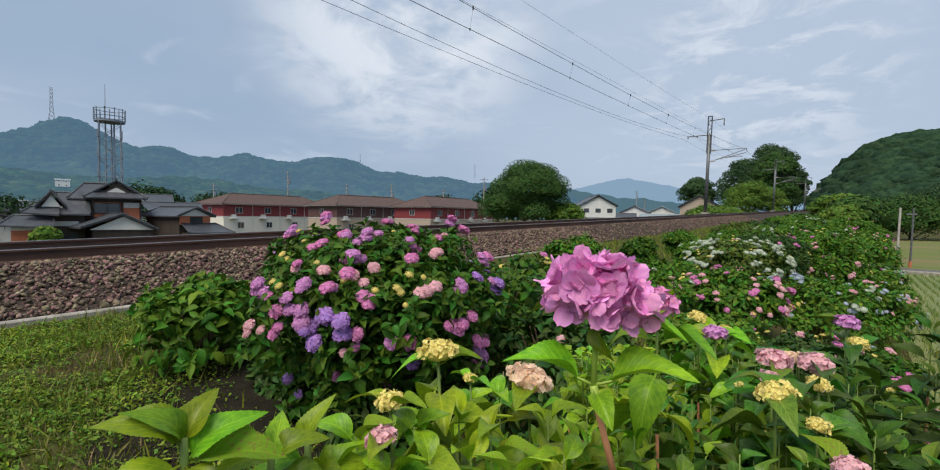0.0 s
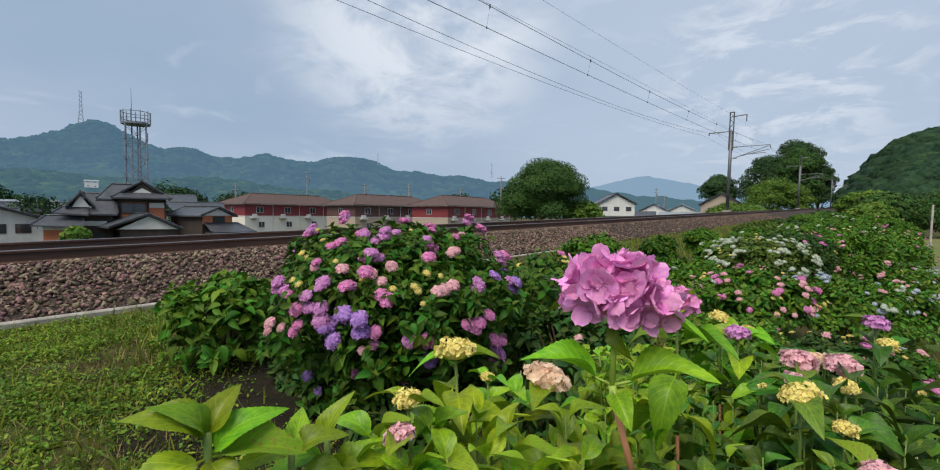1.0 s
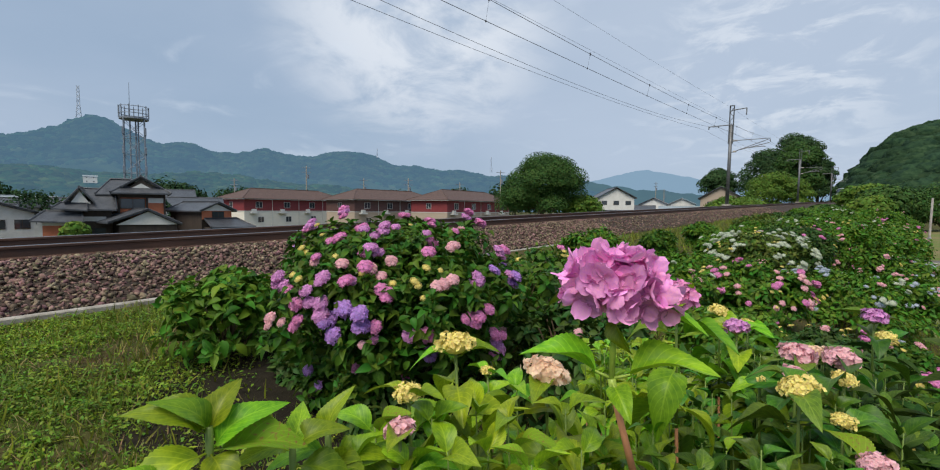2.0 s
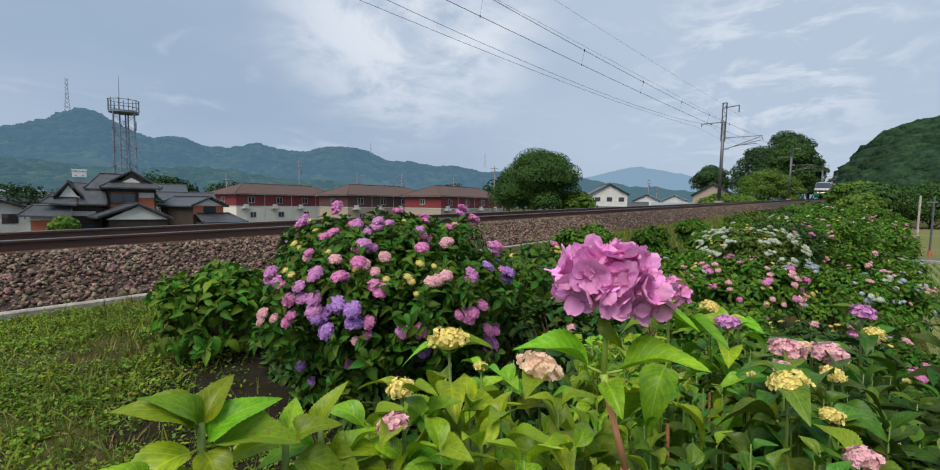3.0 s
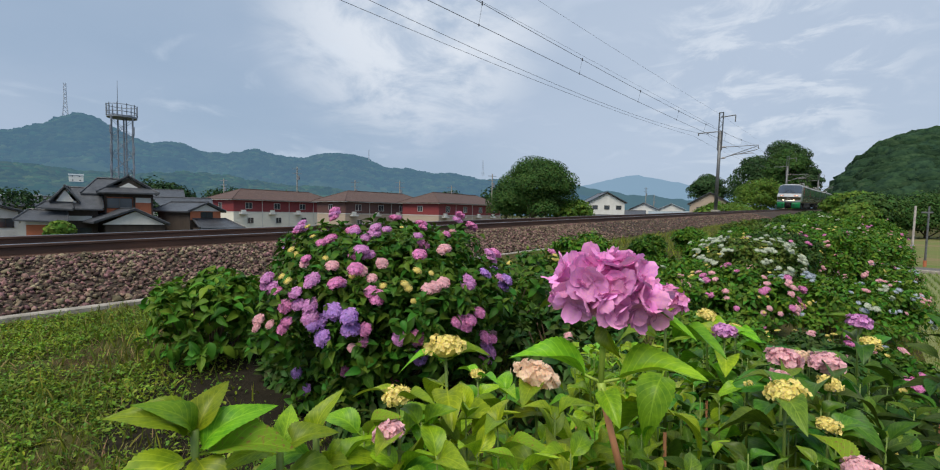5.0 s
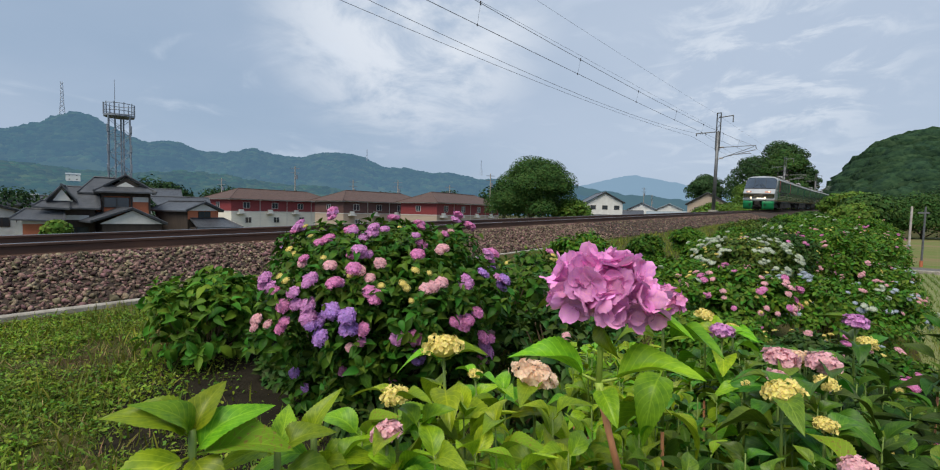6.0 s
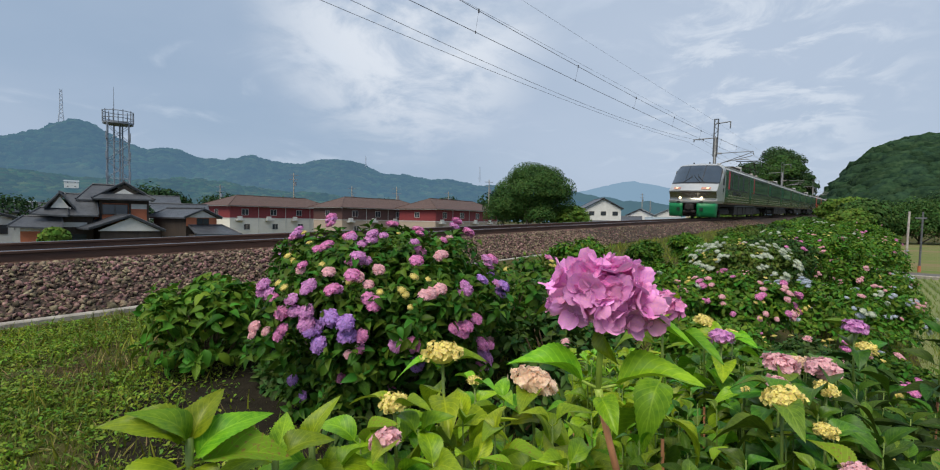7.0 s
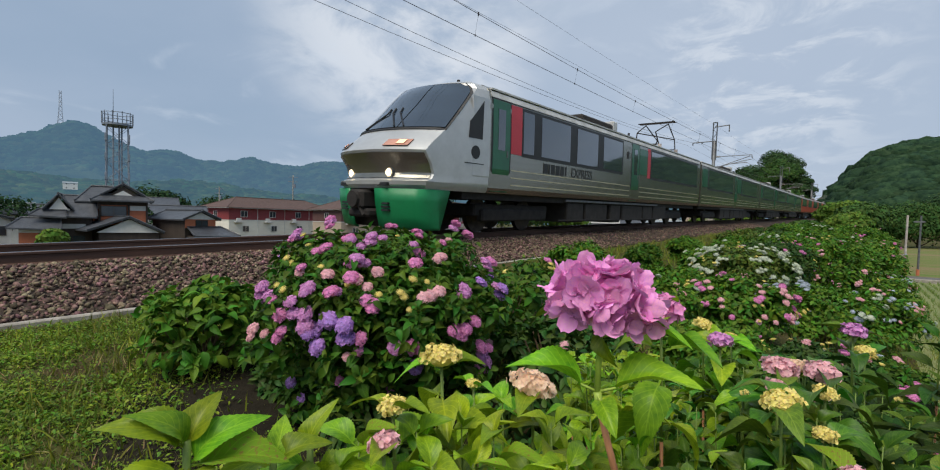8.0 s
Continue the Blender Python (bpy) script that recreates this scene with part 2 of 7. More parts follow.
def prism(bm, pts, y0, y1):
    """Extrudes an outline in x, z from y0 to y1."""
    a = [bm.verts.new((x, y0, z)) for x, z in pts]
    b = [bm.verts.new((x, y1, z)) for x, z in pts]
    n = len(pts)
    for i in range(n):
        bm.faces.new((a[i], a[(i + 1) % n], b[(i + 1) % n], b[i]))
    bm.faces.new(a[::-1])
    bm.faces.new(b)
    return bm


# ---- the lie of the land ----
GRADE, CANT = 0.0221, 0.0317
TRACK_X, RAIL_Z = -8.05, -0.46


def climb(y):
    return GRADE * min(max(y, -40.0), 130.0)


def bend(y):
    """How far the line has swung towards the field beyond the straight."""
    return max(0.0, y - 85.0) ** 2 / 2600.0 if y < 150 else 1.625 + (y - 150) * 0.05


def land(x, y):
    c, x = climb(y), x - bend(y) if x < 4 else x
    foot = float(np.interp(y, [0, 6, 14, 19, 50, 130], [2.0, 1.5, 0.75, 0.85, 2.3, 4.0]))
    prof = ((-70, -4.7), (-24, -4.4), (-15, -3.6 + c * 0.3), (-11.6, -1.15 + c), (-10.4, -0.92 + c), (-9.3, -0.66 + c), (-7.15, -0.66 + c), (-5.58, -1.01 + c), (-5.4, -1.0 + c), (-3.2, -1.14 + c),
            (foot - 2.9, -1.34 + c), (foot - 1.6, -1.75 + c * 0.8), (foot, -3.05), (60, -3.05))
    if x <= prof[0][0]:
        return prof[0][1]
    for (xa, za), (xb, zb) in zip(prof, prof[1:]):
        if x <= xb:
            f = (x - xa) / (xb - xa)
            return za + (zb - za) * f
    return prof[-1][1]


def lay(x, y):
    """The ground's height with its small swells."""
    z = land(x, y)
    if -5.3 < x < 2.4 and -4 < y < 40:
        z += 0.05 * noise.noise((x * 0.9, y * 0.9, 0)) + 0.02 * noise.noise((x * 4, y * 4, 3))
    return z


def build_ground():
    xs = [-4200, -2500, -1400, -800, -400, -200, -120, -70, -45, -30, -24, -20, -17, -15, -13, -11.6, -11, -10.4, -9.9, -9.3, -8.6, -7.8, -7.15, -6.6, -6.1, -5.58, -5.4]
    xs += [-5.2 + 0.2 * i for i in range(0, 40)] + [3, 4, 6, 9, 14, 22, 40, 60, 90, 150, 300, 700, 1500, 3000]
    ys = [-1500, -500, -150, -60, -30, -15, -8, -5] + [-3 + 0.25 * i for i in range(0, 52)] + [10.5, 11.5, 13, 15, 17, 20, 23, 26, 30, 35, 40, 46, 53, 60, 68, 77, 86, 96, 107, 118, 130, 145, 160, 180, 205, 235, 270, 330, 450, 700, 1200, 2500, 4800]
    vs, fs = [], []
    for j, y in enumerate(ys):
        for i, x in enumerate(xs):
            xx = x + (bend(y) if -30 < x < 4 else 0)
            vs.append((xx, y, lay(xx, y)))
            if i and j:
                n = len(xs)
                a = j * n + i
                fs.append((a - n - 1, a - n, a, a - 1))
    g = raw("ground", vs, fs, M_GRASS, smooth=True)
    tagged(g, "grassy railway embankment falling to flat farmland", "ground", kind="structure")


build_ground()


# ---- railway ----
def on_track(s, off=0.0, h=0.0):
    """A point s metres along the line, off metres towards the field, h above the rails; the deck leans with the cant."""
    ang = min(s - 85.0, 65.0) / 1300.0 if s > 85 else 0.0
    x, z = TRACK_X + bend(s), RAIL_Z + climb(s)
    o = off * math.cos(CANT) + h * math.sin(CANT)
    return Vector((x + o * math.cos(ang), s - o * math.sin(ang), z - off * math.sin(CANT) + h * math.cos(CANT)))


def track_pose(s):
    ang = min(s - 85.0, 65.0) / 1300.0 if s > 85 else 0.0
    p = on_track(s)
    return Matrix.Translation(p) @ Matrix.Rotation(-ang, 4, "Z") @ Matrix.Rotation(GRADE if s < 130 else 0.0, 4, "X") @ Matrix.Rotation(CANT, 4, "Y")


def sweep(name, prof, ss, material, off, label, category, kind="structure"):
    vs, fs, n = [], [], len(prof)
    for k, s in enumerate(ss):
        for o, h in prof:
            vs.append(on_track(s, off + o, h))
        if k:
            for i in range(n):
                j = (i + 1) % n
                fs.append(((k - 1) * n + i, (k - 1) * n + j, k * n + j, k * n + i))
    return tagged(raw(name, vs, fs, material), label, category, kind=kind)


RAIL_PROF = [(-0.06, -0.153), (-0.06, -0.142), (-0.012, -0.125), (-0.012, -0.04), (-0.03, -0.03), (-0.032, -0.006), (-0.026, -0.001), (0.026, -0.001), (0.032, -0.006), (0.03, -0.03), (0.012, -0.04), (0.012, -0.125), (0.06, -0.142), (0.06, -0.153)]
SS = [-60, -30, -10, 0, 10, 30, 60, 85] + [95 + 10 * i for i in range(20)]


def build_track():
    for side in (-1, 1):
        r = sweep("rail", RAIL_PROF, SS, M_RAIL, side * 0.566, "rust-brown steel rail on the ballasted track", "rail")
        r["group"] = "rails of the single track"
        top = sweep("railhead", [(-0.024, 0.0), (-0.022, 0.002), (0.022, 0.002), (0.024, 0.0)], SS, M_RAILTOP, side * 0.566, "", "")
        top.parent = r
        for k in ("kind", "category"):
            if k in top:
                del top[k]
    # concrete sleepers, sunk to their tops in stone
    bm = prism(bmesh.new(), [(-1.0, -0.33), (1.0, -0.33), (1.0, -0.17), (0.62, -0.155), (-0.62, -0.155), (-1.0, -0.17)], -0.12, 0.12)
    first = part("sleeper", bm, M_SLEEPER)
    tagged(first, "grey concrete sleeper half buried in brown ballast", "sleeper", group="sleepers under the rails")
    first.matrix_basis = track_pose(-6)
    for i in range(1, 110):
        copy_thing(first, track_pose(-6 + 0.62 * i))


build_track()


def hull_stone(seed):
    """A broken stone: the hull of a few random points, with sharp arrises."""
    rg = random.Random(seed)
    bm = bmesh.new()
    for _ in range(11):
        v = Vector((rg.gauss(0, 1), rg.gauss(0, 1), rg.gauss(0, 1))).normalized()
        bm.verts.new((v.x * rg.uniform(0.8, 1.1), v.y * rg.uniform(0.6, 0.9), v.z * rg.uniform(0.45, 0.75)))
    bmesh.ops.convex_hull(bm, input=bm.verts)
    bmesh.ops.delete(bm, geom=[v for v in bm.verts if not v.link_faces], context="VERTS")
    bm.verts.index_update()
    vs, fs = np.array([v.co[:] for v in bm.verts]), [tuple(v.index for v in f.verts) for f in bm.faces]
    bm.free()
    return vs, fs


def rot_many(rg, n, spread=math.pi):
    """n rotation matrices."""
    a, b, c = rg.uniform(-math.pi, math.pi, n), rg.uniform(-spread, spread, n), rg.uniform(-spread, spread, n)
    return euler_many(b, c, a)


def euler_many(ax, ay, az):
    n = len(az)
    z0, o1 = np.zeros(n), np.ones(n)
    cx, sx, cy, sy, cz, sz = np.cos(ax), np.sin(ax), np.cos(ay), np.sin(ay), np.cos(az), np.sin(az)
    RX = np.stack([o1, z0, z0, z0, cx, -sx, z0, sx, cx], 1).reshape(n, 3, 3)
    RY = np.stack([cy, z0, sy, z0, o1, z0, -sy, z0, cy], 1).reshape(n, 3, 3)
    RZ = np.stack([cz, -sz, z0, sz, cz, z0, z0, z0, o1], 1).reshape(n, 3, 3)
    return RZ @ RY @ RX


def scatter(name, tmpl, R, P, S, material, parent=None, label="", smooth=False):
    """One mesh of many copies of a template (verts, faces, uvs), turned by R, scaled by S and set at P."""
    tv, tf, tu = tmpl if len(tmpl) == 3 else (*tmpl, None)
    n, k = len(P), len(tv)
    S = np.asarray(S, float)
    V = np.einsum("nij,nkj->nki", R, tv[None] * (S[:, None, None] if S.ndim == 1 else S[:, None, :])) + P[:, None, :]
    me = bpy.data.meshes.new(name)
    sizes = np.array([len(f) for f in tf])
    loops = np.concatenate([np.array(f) for f in tf])
    L = (loops[None] + (np.arange(n) * k)[:, None]).ravel()
    me.vertices.add(n * k)
    me.vertices.foreach_set("co", V.reshape(-1))
    me.loops.add(len(L))
    me.loops.foreach_set("vertex_index", L.astype(np.int32))
    tot = np.tile(sizes, n)
    me.polygons.add(len(tot))
    me.polygons.foreach_set("loop_start", np.concatenate([[0], np.cumsum(tot)[:-1]]).astype(np.int32))
    if tu is not None:
        lay = me.uv_layers.new(name="UVMap")
        lay.data.foreach_set("uv", np.tile(np.asarray(tu)[loops], (n, 1)).ravel())
    me.materials.append(material)
    me.update(calc_edges=True)
    me.validate()
    if smooth:
        me.shade_smooth()
    ob = new(name, me)
    ob.parent = parent
    return tagged(ob, label)


def build_ballast():
    # the bed under the stones
    ss = [-40, -20, -10, 0, 10, 20, 30, 45, 60, 85] + [100 + 15 * i for i in range(12)]
    vs, fs, prof = [], [], [(-10.3, -0.96), (-9.75, -0.62), (-7.2, -0.645), (-6.95, -0.66), (-5.62, -0.985), (-5.62, -1.25), (-10.3, -1.25)]
    for k, s in enumerate(ss):
        for x, z in prof:
            vs.append((x + bend(s), s, z + climb(s)))
        if k:
            n = len(prof)
            for i in range(n):
                fs.append(((k - 1) * n + i, (k - 1) * n + (i + 1) % n, k * n + (i + 1) % n, k * n + i))
    tagged(raw("ballast_bed", vs, fs, M_BALLAST_BED), "brown ballast bed sloping from the rails to the kerb", "ballast", kind="structure")
    rg = np.random.default_rng(5)
    for v in range(5):
        n = 6800
        u = rg.uniform(0, 1, n)
        y = np.where(u < 0.72, rg.uniform(-1.0, 14, n), rg.uniform(14, 45, n))
        x = rg.uniform(-7.5, -5.60, n)
        far = rg.uniform(0, 1, n) < 0.10
        x = np.where(far, rg.uniform(-9.7, -8.7, n), x)
        mid = rg.uniform(0, 1, n) < 0.06
        x = np.where(mid, rg.uniform(-8.45, -7.65, n), x)
        z = np.interp(x, [-10.3, -9.75, -7.2, -6.95, -5.62], [-0.96, -0.62, -0.645, -0.66, -0.985]) + GRADE * y
        z += rg.uniform(-0.012, 0.032, n) - np.where((x > -7.95) & (x < -7.3), 0.02, 0)
        s = rg.uniform(0.018, 0.042, n) * np.where(rg.uniform(0, 1, n) < 0.08, 1.5, 1)
        s = s[:, None] * rg.uniform(0.6, 1.25, (n, 3))
        tv, tf = hull_stone(v + 3)
        ob = scatter("ballast_stones", (tv, tf), rot_many(rg, n, 0.9), np.stack([x, y, z], 1), s, M_STONE)
        tagged(ob, "loose brown and grey crushed stone ballast", "ballast", kind="stuff")


build_ballast()


def build_kerb():
    # kerb of precast lengths along the ballast's foot
    first = None
    for i in range(24):
        y = -2.0 + 2.0 * i
        z = -0.975 + 0.0175 * y
        m = pose(-5.5 + random.uniform(-0.012, 0.012), y, z + random.uniform(-0.008, 0.008), 1.0, 0, random.uniform(-0.4, 0.4))
        if first is None:
            bm = boxed(-0.05, 0.05, 0.006, 1.994, -0.25, 0.022, bevel=0.01)
            first = part("kerb", bm, M_CONC)
            tagged(first, "pale concrete kerb along the foot of the ballast", "kerb", group="kerb lengths beside the track")
            first.matrix_basis = m
        else:
            copy_thing(first, m)


build_kerb()


def mast(y, tall=9.4):
    """A catenary mast: tubular lower half, lattice top, feeder arms and a hinged cantilever."""
    x, z = TRACK_X - 2.85 + bend(y), RAIL_Z + climb(y)
    top = empty("catenary_mast", pose(x - 0.05, y, z, 0, 1.1, 0), "grey steel catenary mast with lattice top and cantilever over the track", "mast", "catenary masts along the line")
    part("base", boxed(-0.35, 0.35, -0.35, 0.35, -1.6, 0.05, bevel=0.02), M_CONC, top, "concrete footing")
    part("pole", rod(bmesh.new(), (0, 0, 0), (0, 0, 7.6), 0.17, 0.14, 10), M_STEEL, top, smooth=True)
    bm = bmesh.new()
    for sx in (-0.17, 0.17):
        for sy in (-0.12, 0.12):
            rod(bm, (sx, sy, 5.8), (sx, sy, tall), 0.028, n=4)
    k = 0
    z0 = 5.8
    while z0 < tall - 0.3:
        a, b = (-0.17, 0.17) if k % 2 else (0.17, -0.17)
        for sy in (-0.12, 0.12):
            rod(bm, (a, sy, z0), (b, sy, z0 + 0.42), 0.016, n=4)
        z0 += 0.42
        k += 1
    box(bm, -0.2, 0.2, -0.15, 0.15, tall - 0.04, tall)
    part("lattice", bm, M_STEEL, top)
    bm = rods([((0, 0, 7.6), (-2.0, 0, 7.55)), ((-1.95, 0, 7.55), (-1.95, 0, 7.3)), ((-1.1, 0, 7.57), (-1.1, 0, 7.4))], 0.05)
    part("feeder_arm", bm, M_STEEL, top)
    bm = rods([((0, 0, 8.95), (1.25, 0, 9.05)), ((1.22, 0, 9.05), (1.22, 0, 8.4))], 0.05)
    part("earth_arm", bm, M_STEEL, top)
    bm = rods([((0.1, 0, 6.08), (3.25, 0, 6.12)), ((0.1, 0, 4.95), (3.1, 0, 6.02)), ((0.6, 0, 5.15), (3.2, 0, 5.72)), ((3.2, 0, 6.12), (3.3, 0, 5.75)), ((1.1, 0, 5.32), (2.6, 0, 5.42)), ((2.6, 0, 5.42), (2.9, 0, 5.39))], 0.035)
    part("cantilever", bm, M_STEEL, top)
    for px, pz in ((0.35, 6.08), (0.35, 5.05)):
        bm = bmesh.new()
        for i in range(5):
            rod(bm, (px - 0.1 + 0.07 * i, 0, pz), (px - 0.07 + 0.07 * i, 0, pz), 0.09, n=8)
        part("insulator", bm, M_INSUL, top, "pale ribbed insulator")
    return top


def build_overhead():
    for y in (50.3, 102.0, 152.0):
        mast(y)
    # name, offset from track, height over rail at a mast, sag between masts, thickness
    lines = (("contact_wire", 0.0, 5.39, 0.22, 0.009), ("messenger_wire", 0.1, 6.12, 0.5, 0.009), ("feeder_wire", -5.25, 7.42, 0.52, 0.009), ("feeder_wire", -3.96, 7.41, 0.95, 0.009),
             ("messenger_wire", -4.9, 9.19, 0.0, 0.007), ("earth_wire", -2.8, 9.2, 0.15, 0.006))
    spans = [(-1.7, 50.3), (50.3, 102.0), (102.0, 152.0), (-53.0, -1.7)]
    def at(off, h, sag, y, a, b):
        f = (y - a) / (b - a)
        return Vector((TRACK_X + off + bend(y), y, RAIL_Z + climb(y) + h - 4 * sag * f * (1 - f)))
    for name, off, h, sag, r in lines:
        bm = bmesh.new()
        for a, b in spans:
            k = 16
            for i in range(k):
                rod(bm, at(off, h, sag, a + (b - a) * i / k, a, b), at(off, h, sag, a + (b - a) * (i + 1) / k, a, b), r, n=4)
        tagged(part(name, bm, M_WIRE), "thin dark overhead wire strung along the line", "wire", group="overhead wires")
    for a, b in spans[:2]:
        for i in range(1, 9):
            y = a + (b - a) * i / 9
            bm = rod(bmesh.new(), at(0, 5.39, 0.22, y, a, b), at(0.1, 6.12, 0.5, y, a, b), 0.004, n=4)
            rod(bm, at(0, 5.36, 0.22, y, a, b), at(0, 5.42, 0.22, y, a, b), 0.018, n=5)
            rod(bm, at(0.1, 6.07, 0.5, y, a, b), at(0.1, 6.17, 0.5, y, a, b), 0.022, n=5)
            tagged(part("dropper", bm, M_WIRE), "thin dropper joining contact and messenger wires", "wire", group="droppers of the overhead line")


build_overhead()

# ---- train ----
M_SILVER = mat("silver_white_paint", (0.52, 0.53, 0.53), (0.45, 0.46, 0.46), 0.32, 0.35, scale=3, bump=0.02, bscale=40, coat=0.3)
M_STAIN = mat("brushed_stainless", (0.32, 0.31, 0.265), (0.26, 0.25, 0.21), 0.22, 0.8, scale=6, stretch=(1, 0.05, 3), bump=0.05, bscale=30)
M_ROOF = mat("sooty_roof_grey", (0.60, 0.60, 0.60), (0.42, 0.42, 0.41), 0.6, 0.1, scale=2)
M_GREEN = mat("train_green", (0.004, 0.115, 0.046), (0.003, 0.09, 0.038), 0.35, scale=3, coat=0.3)
M_SKIRT = mat("bright_skirt_green", (0.004, 0.205, 0.066), (0.003, 0.16, 0.052), 0.45, scale=3)
M_RED = mat("train_red", (0.55, 0.035, 0.05), (0.48, 0.03, 0.045), 0.4, scale=3)
M_ORANGE = mat("train_vermilion", (0.50, 0.075, 0.035), (0.42, 0.06, 0.03), 0.4, scale=2)
M_GLASS = mat("tinted_window_glass", (0.045, 0.055, 0.07), (0.035, 0.045, 0.06), 0.06, 0.0, scale=1, spec=0.9, coat=1.0)
M_DARKGLASS = mat("windscreen_glass", (0.03, 0.045, 0.065), (0.02, 0.03, 0.045), 0.05, 0.0, scale=1, spec=0.9, coat=1.0)
M_BLACK = mat("black_trim", (0.012, 0.012, 0.014), (0.02, 0.02, 0.02), 0.5, scale=5)
M_UNDER = mat("grimy_underframe", (0.035, 0.03, 0.027), (0.016, 0.014, 0.013), 0.85, 0.2, scale=5, bump=0.4)
M_BOXES = mat("underfloor_box_grey", (0.040, 0.034, 0.030), (0.022, 0.019, 0.017), 0.8, 0.1, scale=4)
M_GOLD = mat("pale_gold_line", (0.58, 0.53, 0.36), (0.50, 0.46, 0.32), 0.4, 0.3)
M_LAMP = glow("lit_headlamp", (1.0, 0.80, 0.48), 2.2)
M_AMBER = glow("lit_upper_lamp", (1.0, 0.5, 0.3), 1.3)
M_TINT = mat("orange_lamp_cover", (0.62, 0.30, 0.20), (0.50, 0.24, 0.17), 0.15, spec=0.7, coat=0.6)
M_WHEEL = mat("wheel_steel", (0.09, 0.07, 0.06), (0.04, 0.03, 0.03), 0.5, 0.7, scale=6)

SIDE = [(1.36, 0.98), (1.44, 1.10), (1.45, 1.6), (1.45, 2.2), (1.44, 3.0), (1.42, 3.2), (1.36, 3.36), (1.18, 3.47), (0.7, 3.56), (0.0, 3.60)]


def half_width(z):
    for (xa, za), (xb, zb) in zip(SIDE, SIDE[1:]):
        if z <= zb:
            return xa + (xb - xa) * max(0.0, (z - za) / (zb - za))
    return 0.0


def car_shell(y0, y1, material, parent):
    prof = SIDE + [(-x, z) for x, z in SIDE[-2::-1]]
    bm = prism(bmesh.new(), prof, y0, y1)
    return part("body", bm, material, parent)


def panel(name, y0, y1, z0, z1, material, parent, out=0.006, side=1, label="", thick=0.03, rows=4):
    """A panel that follows the curve of the car's side."""
    bm = bmesh.new()
    prev = None
    for i in range(rows + 1):
        z = z0 + (z1 - z0) * i / rows
        w = half_width(z)
        cur = [bm.verts.new((side * (w + o), y, z)) for y in (y0, y1) for o in (-thick, out)]
        if prev:
            for a, b in ((0, 1), (1, 3), (3, 2), (2, 0)):
                bm.faces.new((prev[a], prev[b], cur[b], cur[a]))
        else:
            bm.faces.new((cur[0], cur[1], cur[3], cur[2]))
        prev = cur
    bm.faces.new((prev[0], prev[2], prev[3], prev[1]))
    return part(name, bm, material, parent, label)


def car_side(car, L, side, door_z, windows, doors, reds, greens, colour):
    for a, b in doors:
        d = panel("door", a, b, 1.02, 3.15, M_GREEN if colour == "green" else M_ORANGE, car, 0.012, side, "green sliding door" if colour == "green" else "red sliding door")
        panel("window", a + 0.2, b - 0.2, 2.0, 2.95, M_GLASS, d, 0.018, side)
        panel("frame", a - 0.05, a, 1.0, 3.16, M_BLACK, d, 0.008, side)
        panel("frame", b, b + 0.05, 1.0, 3.16, M_BLACK, d, 0.008, side)
        panel("handle", b - 0.13, b - 0.08, 1.85, 2.0, M_STEEL, d, 0.03, side)
    for a, b in reds:
        panel("stripe", a, b, 1.96, 3.14, M_RED, car, 0.009, side, "red panel")
    for a, b in greens:
        panel("sign", a, b, 2.05, 3.05, M_GREEN, car, 0.009, side, "green panel")
    for a, b, cuts in windows:
        w = panel("window", a, b, 1.93, 3.14, M_BLACK, car, 0.008, side, "long tinted window band")
        for p, q in cuts:
            panel("pane", p, q, 2.02, 3.06, M_GLASS, w, 0.014, side)


def under(car, L, first):
    bm = boxed(-1.25, 1.25, 1.9 if first else 0.4, L - 0.3, 0.82, 1.0)
    part("underframe", bm, M_UNDER, car)
    for yb in ((4.3 if first else 3.6), L - 3.6):
        bm = boxed(-1.05, 1.05, yb - 1.7, yb + 1.7, 0.42, 0.72, bevel=0.04)
        box(bm, 0.95, 1.15, yb - 1.5, yb + 1.5, 0.3, 0.6, bevel=0.04)
        box(bm, -1.15, -0.95, yb - 1.5, yb + 1.5, 0.3, 0.6, bevel=0.04)
        bogie = part("bogie", bm, M_UNDER, car)
        for dy in (-1.05, 1.05):
            for sx in (-0.56, 0.56):
                part("wheel", rod(bmesh.new(), (sx - 0.06, yb + dy, 0.43), (sx + 0.06, yb + dy, 0.43), 0.43, n=20), M_WHEEL, bogie)
    k = 6.8 if first else 5.9
    i = 0
    while k < L - 6.2:
        ln = (1.1, 1.7, 0.9, 2.1)[i % 4]
        part("equipment_box", boxed(-1.25, 1.28, k, k + ln, (0.24, 0.30, 0.2, 0.27)[i % 4], 0.84, bevel=0.03), M_BOXES, car)
        k += ln + (0.15, 0.3, 0.2, 0.12)[i % 4]
        i += 1
    for sx in (-1, 1):
        part("sill_step", boxed(min(sx * 1.27, sx * 1.34), max(sx * 1.27, sx * 1.34), 6.6 if first else 5.6, L - 6.4, 0.86, 0.93, bevel=0.01), M_STEEL, car, "pale metal step along the sill")
        part("air_pipe", rod(bmesh.new(), (sx * 1.30, 6.2, 0.30), (sx * 1.30, L - 6.0, 0.30), 0.03, n=6), M_UNDER, car)


def lines_on(car, y0, y1, side):
    for z in (1.56, 1.38, 1.20):
        panel("line", y0, y1, z - 0.014, z + 0.014, M_GOLD, car, 0.004, side, "pale gold line", thick=0.02, rows=1)


